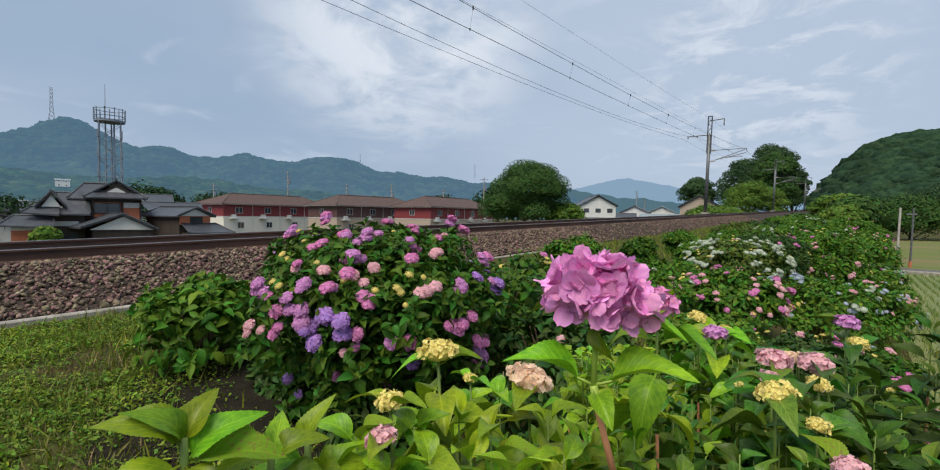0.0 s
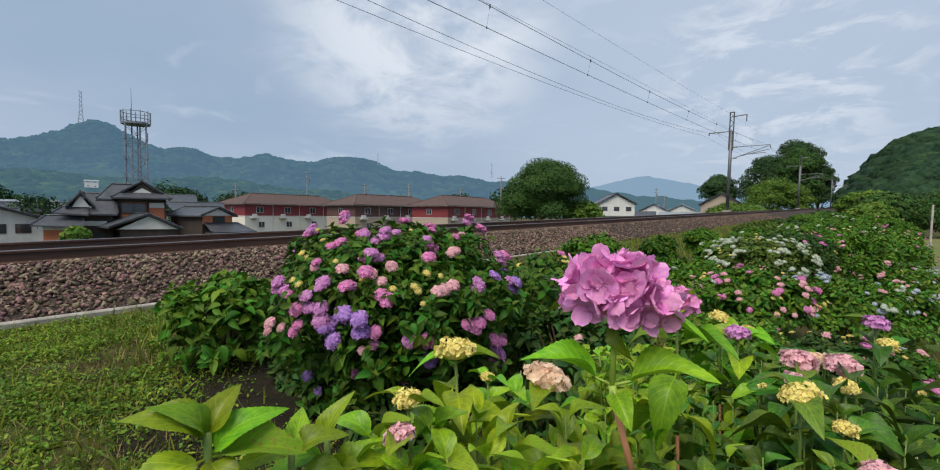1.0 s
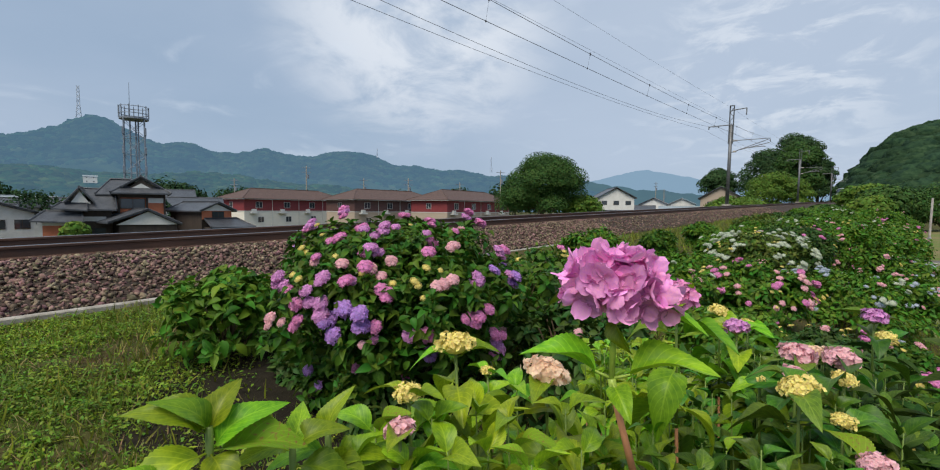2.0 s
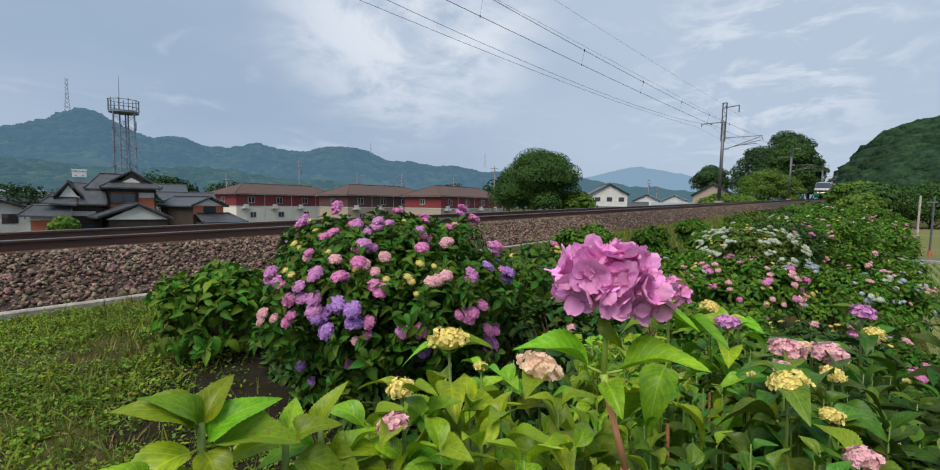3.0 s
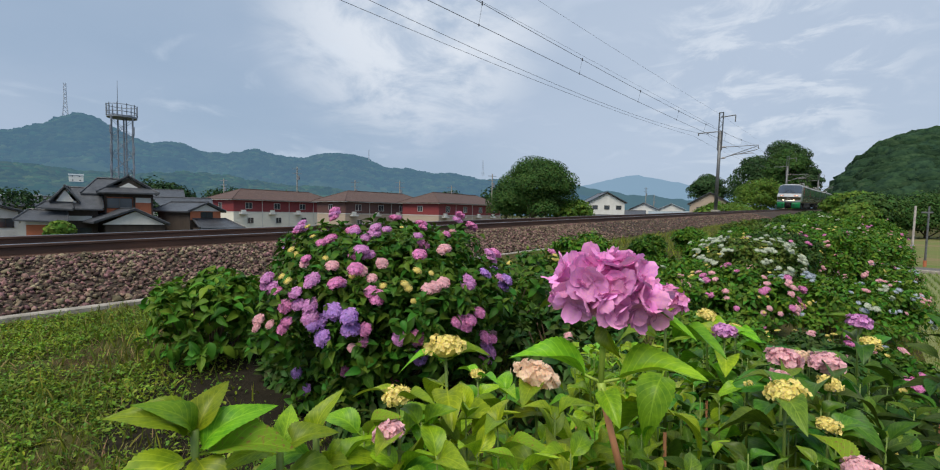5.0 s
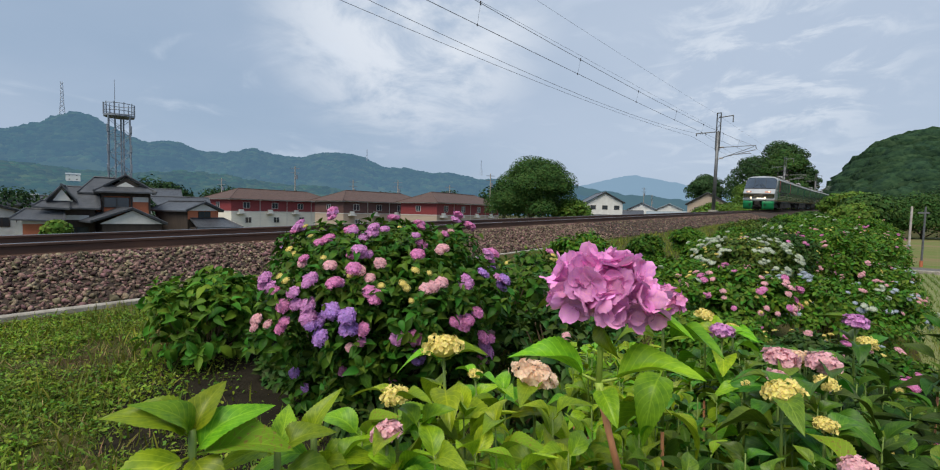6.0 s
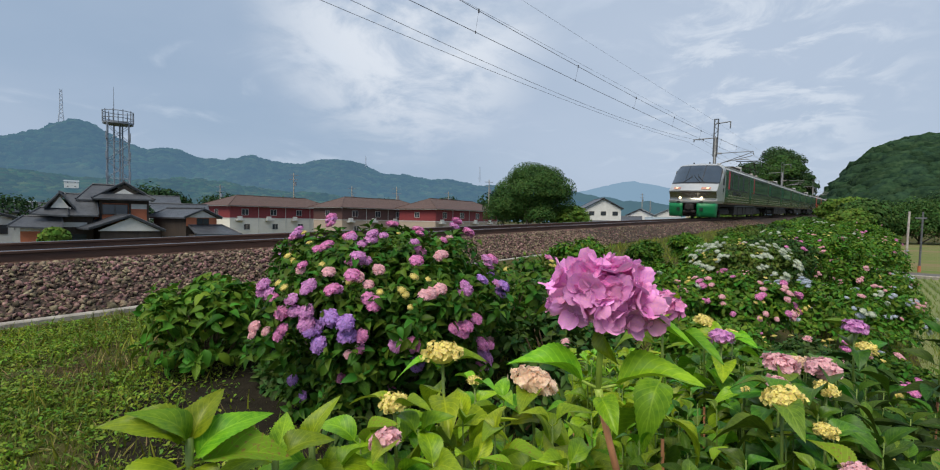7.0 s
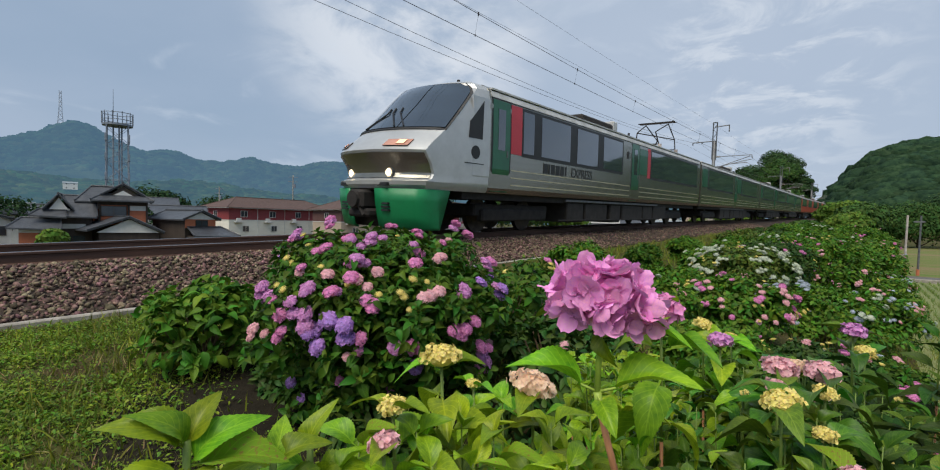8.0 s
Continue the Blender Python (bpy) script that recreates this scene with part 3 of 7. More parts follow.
def lettering(text, size, m, material, car):
    cu = bpy.data.curves.new("text", "FONT")
    cu.body, cu.size, cu.extrude = text, size, 0.002
    tmp = bpy.data.objects.new("text", cu)
    scene.collection.objects.link(tmp)
    bpy.context.view_layer.update()
    me = bpy.data.meshes.new_from_object(tmp.evaluated_get(bpy.context.evaluated_depsgraph_get()))
    bpy.data.objects.remove(tmp)
    me.name = "lettering"
    me.materials.clear()
    me.materials.append(material)
    ob = new("lettering", me)
    ob.parent = car
    ob.matrix_basis = m
    return tagged(ob, "dark serif lettering")


NOSE_Z = [0.98, 1.06, 1.14, 1.19, 1.30, 1.50, 1.70, 1.76, 1.90, 2.08, 2.26, 2.50, 2.80, 3.10, 3.30, 3.40, 3.48, 3.55, 3.60]


def nose_y(z):
    return float(np.interp(z, [0.98, 1.06, 1.14, 1.19, 1.30, 1.50, 1.72, 1.78, 2.08, 2.26, 2.8, 3.2, 3.36, 3.48, 3.6], [0.12, 0.06, 0.05, 0.22, 0.27, 0.2, 0.03, 0.02, 0.40, 0.62, 1.17, 1.55, 1.75, 2.0, 2.40]))


def nose_w(z):
    return half_width(z) * float(np.interp(z, [1.0, 1.8, 3.2, 3.6], [0.97, 0.96, 0.94, 0.97]))


def nose_point(f, z, out=0.0):
    """A point of the cab's skin: f from -1 to 1 across the front; beyond that, back along the side."""
    g = min(abs(f), 1.0)
    c = 0.58 * g ** 2.2
    x, y = math.copysign(g, f) * nose_w(z), nose_y(z) + c * (1 if z < 3.3 else max(0.0, (3.62 - z) / 0.32))
    p = Vector((x, min(y, 2.6), z))
    if abs(f) > 1:
        p = p.lerp(Vector((math.copysign(half_width(z), f), 2.6, z)), abs(f) - 1)
        return p + Vector((math.copysign(out, f), 0, 0))
    return p + Vector((math.copysign(out * g ** 4, f), -out * (1 - 0.6 * g ** 4), out * 0.6))


def cab(car):
    bm = bmesh.new()
    fr = [-1 + i / 8 for i in range(17)]
    prev = None
    for z in NOSE_Z:
        w = half_width(z)
        row = [Vector((-w, 2.62, z)), Vector((-w, 2.0, z)) if z < 2.9 else Vector((-w, 2.58, z))] + [nose_point(f, z) for f in fr] + [Vector((w, 2.0, z)) if z < 2.9 else Vector((w, 2.58, z)), Vector((w, 2.62, z))]
        cur = [bm.verts.new(p) for p in row]
        if prev:
            for i in range(len(cur) - 1):
                bm.faces.new((prev[i], prev[i + 1], cur[i + 1], cur[i]))
        prev = cur
    bmesh.ops.remove_doubles(bm, verts=bm.verts, dist=0.001)
    nose = part("cab_nose", bm, M_SILVER, car, "silver-white slanted cab", smooth=True)
    nose.data.set_sharp_from_angle(angle=radians(18))
    # windscreen, wrapped round the nose, with two slim posts
    def skin(name, f0, f1, z0, z1, out, material, label="", nf=20, nz=10, parent=nose, lo=0.0, wrap=None):
        b2 = bmesh.new()
        grid = []
        for j in range(nz + 1):
            z = z0 + (z1 - z0) * j / nz
            ins = lo * (1 - j / nz)
            e0, e1 = (wrap(z, f) if wrap else f for f in (f0, f1))
            grid.append([b2.verts.new(nose_point(e0 + ins + (e1 - e0 - 2 * ins) * i / nf, z, out)) for i in range(nf + 1)])
        for j in range(nz):
            for i in range(nf):
                b2.faces.new((grid[j][i], grid[j][i + 1], grid[j + 1][i + 1], grid[j + 1][i]))
        o = part(name, b2, material, parent, label, smooth=True)
        md = o.modifiers.new("thick", "SOLIDIFY")
        md.thickness, md.offset = 0.02, 0.0
        o.data.materials.append(M_BLACK)
        md.material_offset_rim = 1
        es = o.modifiers.new("creased", "EDGE_SPLIT")
        es.split_angle = radians(40)
        return o
    def wrap(z, f):
        """The windscreen's outer edges run further back low down and round off at the top."""
        if abs(f) < 0.9:
            return f
        k = (z - 2.22) / 1.19
        return math.copysign(abs(f) + 0.03 * (1 - k) - 0.10 * max(0.0, k - 0.8) / 0.2, f)
    skin("lower_face", -0.97, 0.97, 1.20, 1.70, 0.006, M_STAIN, "brushed metal lower face")
    shield = skin("windscreen", -0.985, 0.985, 2.22, 3.41, 0.012, M_BLACK, "wide dark wraparound windscreen", wrap=wrap)
    skin("pane", -0.95, -0.36, 2.26, 3.37, 0.028, M_DARKGLASS, parent=shield, wrap=wrap)
    skin("pane", -0.34, 0.34, 2.26, 3.38, 0.028, M_DARKGLASS, parent=shield)
    skin("pane", 0.36, 0.95, 2.26, 3.37, 0.028, M_DARKGLASS, parent=shield, wrap=wrap)
    for f0, f1 in ((-0.42, -0.1), (0.30, 0.02), (0.46, 0.18)):
        a, b = nose_point(f0, 2.27, 0.05), nose_point(f1, 2.62, 0.06)
        part("wiper", rods([(a, b), (b, nose_point(f1 - 0.05, 2.76, 0.05))], 0.018, 5), M_BLACK, shield)
    for sd in (-1, 1):
        skin("upper_lamp", sd * 0.60 - 0.17, sd * 0.60 + 0.17, 1.83, 1.97, 0.012, M_TINT, "slanted orange-tinted lamp cover", 6, 2)
        skin("lens", sd * 0.63 - 0.02, sd * 0.63 + 0.08, 1.86, 1.945, 0.026, M_AMBER, "", 4, 2)
        p = nose_point(sd * 0.44, 1.31, 0.0)
        b3 = rod(bmesh.new(), p + Vector((0, 0.12, 0)), p + Vector((0, -0.03, 0)), 0.125, n=16)
        hl = part("headlamp", b3, M_STEEL, nose, "round lit headlamp")
        part("lens", rod(bmesh.new(), p + Vector((0, -0.03, 0)), p + Vector((0, -0.05, 0)), 0.085, n=16), M_LAMP, hl)
        # side window of the cab, its slanted front edge
        b4 = bmesh.new()
        q = [(1.86, 2.16), (2.33, 2.16), (2.37, 3.02), (1.90, 2.52)]
        va = [b4.verts.new((sd * (half_width(z) - 0.02 - (2.6 - y) * 0.045), y, z)) for y, z in q]
        vb = [b4.verts.new((sd * (half_width(z) + 0.008), y, z)) for y, z in q]
        b4.faces.new(va), b4.faces.new(vb)
        for i in range(4):
            b4.faces.new((va[i], va[(i + 1) % 4], vb[(i + 1) % 4], vb[i]))
        part("cab_window", b4, M_BLACK, nose)
        emb = rod(bmesh.new(), (sd * 1.42, 2.1, 1.86), (sd * 1.458, 2.1, 1.86), 0.15, n=20)
        part("emblem", emb, M_BLACK, nose, "dark round emblem")
        part("caption", boxed(min(sd * 1.42, sd * 1.455), max(sd * 1.42, sd * 1.455), 1.75, 2.4, 1.60, 1.62), M_BLACK, nose)
        # green skirt, split round the coupler
        b5 = bmesh.new()
        rows = []
        for z, back in ((0.98, 0.10), (0.72, 0.12), (0.42, 0.18), (0.20, 0.24), (0.14, 0.36)):
            rr = []
            for f in (0.30, 0.45, 0.6, 0.75, 0.88, 0.96):
                rr.append(b5.verts.new((sd * f * 1.38, back + 0.45 * f ** 2.4, z)))
            rr.append(b5.verts.new((sd * 1.36, 0.95 + (0.98 - z) * 0.15, z)))
            rr.append(b5.verts.new((sd * 1.34, 1.42 - (0.98 - z) * 0.35, z)))
            rows.append(rr)
        for r0, r1 in zip(rows, rows[1:]):
            for i in range(len(r0) - 1):
                b5.faces.new((r0[i], r0[i + 1], r1[i + 1], r1[i]))
        sk = part("skirt", b5, M_SKIRT, car, "bright green front skirt", smooth=True)
        md = sk.modifiers.new("thick", "SOLIDIFY")
        md.thickness = 0.04
        for i in range(3):
            part("vent", boxed(sd * 0.66 - 0.10, sd * 0.66 + 0.10, 0.185, 0.34, 0.52 + 0.07 * i, 0.555 + 0.07 * i), M_BLACK, sk)
        part("number_bar", boxed(sd * 0.62 - 0.14, sd * 0.62 + 0.14, 0.14, 0.24, 1.03, 1.10), M_BLACK, nose, "dark row of unreadable characters")
    # coupler and hoses in the gap
    b6 = boxed(-0.24, 0.24, -0.05, 0.7, 0.55, 0.95, bevel=0.06)
    rod(b6, (0, -0.12, 0.75), (0, 0.5, 0.75), 0.17, n=12)
    box(b6, -0.34, 0.34, 0.02, 0.4, 0.38, 0.56, bevel=0.05)
    rod(b6, (-0.2, 0.0, 0.9), (0.25, 0.0, 0.42), 0.04)
    part("coupler", b6, M_UNDER, car, "black coupler with hoses")
    part("snow_plough", boxed(-1.0, 1.0, 0.7, 0.8, 0.16, 0.9, bevel=0.02), M_UNDER, car)
    for x in (-0.5, 0.45):
        part("horn", rod(bmesh.new(), (x, 2.6, 3.5), (x, 2.6, 3.68), 0.05, 0.04, 8), M_UNDER, car)


def roof_kit(car, L, panto, first):
    for sd in (1, -1):
        panel("cornice", 2.66 if first else 0.02, L - 0.02, 3.19, 3.33, M_ROOF, car, 0.012, sd, "pale roof cornice")
        panel("gutter", 2.66 if first else 0.02, L - 0.02, 3.165, 3.185, M_BLACK, car, 0.008, sd, rows=1)
    part("roof_edge", boxed(1.30, 1.40, 2.7 if first else 0.1, L - 0.1, 3.36, 3.40), M_ROOF, car)
    bm = bmesh.new()
    for i in range(9):
        y = 4.0 + i * (L - 6) / 9
        box(bm, -0.9, 0.9, y, y + 0.05, 3.5, 3.60)
    part("roof_rib", bm, M_ROOF, car)
    part("air_conditioner", boxed(-0.75, 0.75, 8.6, 11.2, 3.5, 3.86, bevel=0.06), M_BOXES, car, "grey roof unit")
    part("roof_box", boxed(0.2, 0.75, 11.2, 11.6, 3.55, 4.0, bevel=0.03), M_ROOF, car)
    part("roof_box", boxed(-0.3, 0.3, 18.6, 19.5, 3.5, 3.85, bevel=0.04), M_UNDER, car)
    part("aerial", rod(bmesh.new(), (0.5, 13.4, 3.5), (0.5, 13.4, 3.86), 0.05, n=6), M_UNDER, car)
    if panto:
        y = 18.4
        segs = []
        for sx in (-0.55, 0.55):
            segs += [((sx, y - 1.3, 3.85), (sx * 0.8, y - 1.5, 4.40)), ((sx, y + 1.3, 3.85), (sx * 0.8, y + 1.5, 4.40)), ((sx * 0.8, y - 1.5, 4.40), (sx, y, 4.98)), ((sx * 0.8, y + 1.5, 4.40), (sx, y, 4.98))]
        segs += [((-0.55, y - 1.3, 3.85), (0.55, y - 1.3, 3.85)), ((-0.55, y + 1.3, 3.85), (0.55, y + 1.3, 3.85)), ((-0.9, y - 0.15, 5.06), (0.9, y - 0.15, 5.06)), ((-0.9, y + 0.15, 5.06), (0.9, y + 0.15, 5.06)), ((-0.44, y - 1.5, 4.40), (0.44, y + 1.5, 4.40))]
        part("pantograph", rods(segs, 0.028, 5), M_UNDER, car, "raised diamond pantograph")
        bm = bmesh.new()
        for sx in (-0.6, 0.6):
            for dy in (-1.3, 1.3):
                rod(bm, (sx, y + dy, 3.5), (sx, y + dy, 3.85), 0.09, n=8)
        box(bm, -0.8, 0.8, y - 2.2, y + 2.4, 3.55, 3.64)
        part("insulator", bm, M_INSUL, car)


def green_lead():
    car = empty("railcar", None, "leading silver railcar with green doors and lit headlamps", "train", "cars of the express train")
    L = 21.35
    car_shell(2.6, L, M_STAIN, car)
    cab(car)
    for sd in (1, -1):
        panel("cab_panel", 2.0, 2.62, 1.0, 3.1, M_SILVER, car, 0.004, sd, rows=6)
        car_side(car, L, sd, 1.0, [(3.95, 10.55, [(4.0, 4.5), (4.88, 6.5), (6.95, 8.4), (8.85, 10.45)]), (13.5, 20.75, [(13.55, 20.7)])],
                 [(2.72, 3.4), (11.42, 12.15)], [(3.46, 3.93), (13.14, 13.46)], [(12.25, 13.1)], "green")
        lines_on(car, 3.5, 11.3, sd)
        lines_on(car, 12.3, 21.2, sd)
        panel("lamp", 10.95, 11.1, 2.55, 2.8, M_BLACK, car, 0.02, sd)
        m = Matrix.Translation((sd * 1.458, 5.0 if sd > 0 else 8.4, 1.595)) @ Matrix.Rotation(radians(90 * sd), 4, "Z") @ Matrix.Rotation(radians(90), 4, "X")
        bm = bmesh.new()
        for x0, wide in ((0.02, 0.25), (0.31, 0.07), (0.44, 0.20), (0.70, 0.22), (0.98, 0.20), (1.25, 0.07)):
            box(bm, x0, x0 + wide, 0.0, 0.265, -0.002, 0.002)
        part("name_mark", bm, M_BLACK, car, "dark plain bars").matrix_basis = m
        lettering("EXPRESS", 0.385, m @ Matrix.Translation((1.62, 0, 0)), M_BLACK, car)
    under(car, L, True)
    roof_kit(car, L, True, True)
    part("gangway", boxed(-0.6, 0.6, L, L + 0.3, 1.0, 3.1), M_BLACK, car)
    return car


def plain_car(colour):
    g = colour == "green"
    car = empty("railcar", None, "silver railcar with green panels and dark windows" if g else "vermilion railcar with dark windows", "train", "cars of the express train")
    L = 20.2
    car_shell(0.0, L, M_STAIN if g else M_ORANGE, car)
    for sd in (1, -1):
        car_side(car, L, sd, 1.0, [(1.5, 8.6, [(1.6, 8.5)]), (11.6, 18.6, [(11.7, 18.5)])], [(9.2, 10.1)], [], [(0.25, 1.4), (10.2, 11.5)] if g else [], colour)
        if g:
            lines_on(car, 0.3, 9.1, sd)
            lines_on(car, 10.2, 20.0, sd)
    under(car, L, False)
    roof_kit(car, L, False, False)
    part("gangway", boxed(-0.6, 0.6, L, L + 0.3, 1.0, 3.1), M_BLACK, car)
    return car


TRAIN = []


def build_train():
    TRAIN.append((green_lead(), 0.0))
    g = plain_car("green")
    TRAIN.append((g, 21.65))
    for i in range(1, 3):
        TRAIN.append((copy_thing(g, Matrix()), 21.65 + 20.5 * i))
    r = plain_car("vermilion")
    TRAIN.append((r, 21.65 + 61.5))
    for i in range(1, 4):
        TRAIN.append((copy_thing(r, Matrix()), 21.65 + 61.5 + 20.5 * i))


build_train()


def front_at(t):
    """Where the train's nose is along the line: it nears at about 25 m a second."""
    d = 8.0 - t
    return 6.05 + 25.2 * d - 0.30 * d * d


def motions():
    for car, back in TRAIN:
        # each car rides on its two bogies
        rows = []
        for i in range(17):
            t = 0.5 * i
            s = front_at(t) + back
            a, b = on_track(s + 3.5), on_track(s + 17.5)
            yaw = math.atan2(-(b.x - a.x), b.y - a.y)
            pitch = math.atan2(b.z - a.z, b.y - a.y)
            p = a - (b - a) * 0.25
            rows.append((t, Matrix.Translation(p) @ Matrix.Rotation(yaw, 4, "Z") @ Matrix.Rotation(pitch, 4, "X") @ Matrix.Rotation(CANT, 4, "Y")))
        walk(car, rows)


# ---- distance ----
def ridge(name, dist, az0, az1, base, bumps, material, label, depth=500, seed=0, rough=1.0, trees=0.004, canopy=0, size=10.0):
    """A wooded range seen from the line: heights over azimuth (degrees left of +Y), falling towards the viewer."""
    vs, fs = [], []
    n, rows = int((az1 - az0) * 9), 14
    def crest(az):
        h = float(np.interp(az, [b[0] for b in base], [b[1] for b in base])) + sum(a * math.exp(-((az - c) / w) ** 2) for c, a, w in bumps)
        return h + rough * 0.0035 * noise.fractal((az * 0.35, seed, 0), 1.0, 2.0, 4)
    def slope_at(az, f, h):
        d = dist - depth * (1 - f)
        z = -5 + (h * dist + 5) * math.sin(f * math.pi / 2) ** 1.4
        z += f * dist * (0.005 * rough * noise.fractal((az * 0.5, f * 5, seed + 7), 1.0, 2.0, 4) + trees * 0.35 * noise.noise((az * 6, f * 40, seed)))
        a = radians(az)
        return -math.sin(a) * d, math.cos(a) * d, z
    for i in range(n + 1):
        az = az0 + (az1 - az0) * i / n
        h = crest(az)
        for j in range(rows + 1):
            vs.append(slope_at(az, j / rows, h))
            if i and j:
                k = rows + 1
                q = i * k + j
                fs.append((q - k - 1, q - k, q, q - 1))
    ob = raw(name, vs, fs, material, smooth=True)
    tagged(ob, label, "mountain", kind="structure")
    if canopy:
        # crowns of the forest, standing out of the slope
        rg = np.random.default_rng(seed)
        top = min(az1, 100)
        P = np.array([slope_at(a, f, crest(a)) for a, f in zip(rg.uniform(az0, top, canopy), rg.uniform(0.25, 1, canopy) ** 0.8)])
        bm = bmesh.new()
        bmesh.ops.create_icosphere(bm, subdivisions=1, radius=1.0)
        crown = np.array([v.co[:] for v in bm.verts]), [tuple(v.index for v in f.verts) for f in bm.faces]
        bm.free()
        P[:, 2] -= size * 0.55
        S = size * rg.uniform(0.5, 1.3, canopy)[:, None] * np.array([1.1, 1.1, 0.85])
        wood = scatter(name.replace("backdrop", "woodland"), crown, rot_many(rg, canopy, 0.5), P, S, material)
        tagged(wood, "hazy forest crowns covering the far slope", "woodland", kind="stuff")
    return ob


# the blue of these ranges is haze glow in their materials
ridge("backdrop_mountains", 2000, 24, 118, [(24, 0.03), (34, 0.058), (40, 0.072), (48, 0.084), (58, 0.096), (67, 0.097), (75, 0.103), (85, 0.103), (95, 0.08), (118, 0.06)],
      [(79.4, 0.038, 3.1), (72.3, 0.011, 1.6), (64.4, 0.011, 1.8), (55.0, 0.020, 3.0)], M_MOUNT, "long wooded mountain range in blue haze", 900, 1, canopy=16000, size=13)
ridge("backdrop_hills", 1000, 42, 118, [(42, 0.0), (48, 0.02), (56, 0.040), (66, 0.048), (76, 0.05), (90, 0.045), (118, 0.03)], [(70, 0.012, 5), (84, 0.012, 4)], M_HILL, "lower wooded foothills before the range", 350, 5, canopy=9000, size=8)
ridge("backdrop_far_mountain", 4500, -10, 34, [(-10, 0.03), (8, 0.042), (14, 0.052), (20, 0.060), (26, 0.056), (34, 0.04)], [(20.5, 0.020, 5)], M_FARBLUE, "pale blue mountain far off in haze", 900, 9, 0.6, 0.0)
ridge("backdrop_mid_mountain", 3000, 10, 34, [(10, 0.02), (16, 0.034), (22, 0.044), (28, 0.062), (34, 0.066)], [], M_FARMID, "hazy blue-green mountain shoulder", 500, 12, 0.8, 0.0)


# ---- foliage templates ----
def leaf_template(L=1.0, W=0.54, nl=4, nw=2, droop=0.25, fold=0.18, teeth=0.0, wave=0.0, arch=0.0):
    """A pointed oval leaf from the origin along +y, its face up; length 1; it rises, then bends over to a drawn-out tip."""
    vs, fs, uv = [], [], []
    for i in range(nl + 1):
        t = i / nl
        w = W * 0.5 * (math.sin(math.pi * t ** 0.80) ** 0.80) * (1 - 0.30 * t * t) if 0 < i < nl else (0.03 if i == 0 else 0.0)
        for j in range(-nw, nw + 1):
            s = j / nw
            ww = w * (1 + (teeth * (1 if i % 2 else -1) if abs(j) == nw else 0))
            curl = fold * ww * 1.6 * (abs(s) - 0.45 * s * s * t)
            vs.append((s * ww, t * L - droop * 0.12 * t * t, curl + arch * math.sin(math.pi * t) - droop * t * t + wave * math.sin(t * 11 + s * 2) * abs(s)))
            uv.append((0.5 + 0.5 * s, t))
    k = 2 * nw + 1
    for i in range(nl):
        for j in range(k - 1):
            a = i * k + j
            fs.append((a, a + 1, a + k + 1, a + k))
    return np.array(vs), fs, np.array(uv)


LEAF_LO = leaf_template(nl=3, nw=1, W=0.56)
LEAF_MID = leaf_template(nl=5, nw=1, W=0.56, droop=0.30, fold=0.4, arch=0.05)
CARD = (np.array([(-0.5, 0, 0), (0, -0.45, 0.12), (0.5, 0, 0), (0, 0.55, 0.1)]), [(0, 1, 2, 3)])

M_LEAF = mat("hydrangea_leaf", (0.070, 0.155, 0.015), (0.038, 0.098, 0.011), 0.45, scale=9, rnd="island", amount=0.4, see=0.22, spec=0.14)
M_LEAF_OB = mat("hydrangea_leaf_large", (0.080, 0.175, 0.015), (0.045, 0.112, 0.012), 0.45, scale=9, rnd="object", amount=0.35, see=0.22, spec=0.14, veins=True)
M_LEAF_FRESH = mat("hydrangea_leaf_fresh", (0.086, 0.190, 0.011), (0.040, 0.108, 0.008), 0.42, scale=6, rnd="object", amount=0.45, see=0.20, spec=0.30, veins=True)
M_LEAF_YEL = mat("hydrangea_leaf_yellowing", (0.24, 0.36, 0.020), (0.26, 0.15, 0.045), 0.55, scale=22, rnd="object", amount=0.2, see=0.28, spec=0.15, veins=True, lo=0.54, hi=0.64)
M_LEAF_LIME = mat("hydrangea_leaf_lime", (0.245, 0.405, 0.013), (0.125, 0.260, 0.010), 0.42, scale=7, rnd="object", amount=0.38, see=0.26, spec=0.30, veins=True)
M_TREE = mat("tree_leaves", (0.062, 0.130, 0.028), (0.034, 0.080, 0.020), 0.6, scale=0.5, rnd="island", amount=0.28, see=0.2, spec=0.1)
M_TREE_LT = mat("bright_shrub_leaves", (0.125, 0.215, 0.030), (0.08, 0.15, 0.025), 0.6, scale=0.5, rnd="island", amount=0.28, see=0.25, spec=0.12)
M_TREE_DK = mat("dark_wood_leaves", (0.050, 0.098, 0.034), (0.030, 0.066, 0.026), 0.7, scale=0.2, rnd="island", amount=0.28, see=0.12, spec=0.08)
M_HILLWOOD = mat("hill_wood_leaves", (0.044, 0.082, 0.036), (0.022, 0.048, 0.026), 0.8, scale=0.04, rnd="island", amount=0.15, see=0.1, spec=0.1)
M_HILLCROWN = mat("hill_crown_leaves", (0.034, 0.068, 0.032), (0.012, 0.030, 0.018), 0.9, scale=0.30, bump=1.0, bscale=0.6, rnd="island", amount=0.25, spec=0.05)
M_BARK = mat("bark", (0.11, 0.08, 0.055), (0.06, 0.045, 0.032), 0.9, scale=8, bump=0.6)


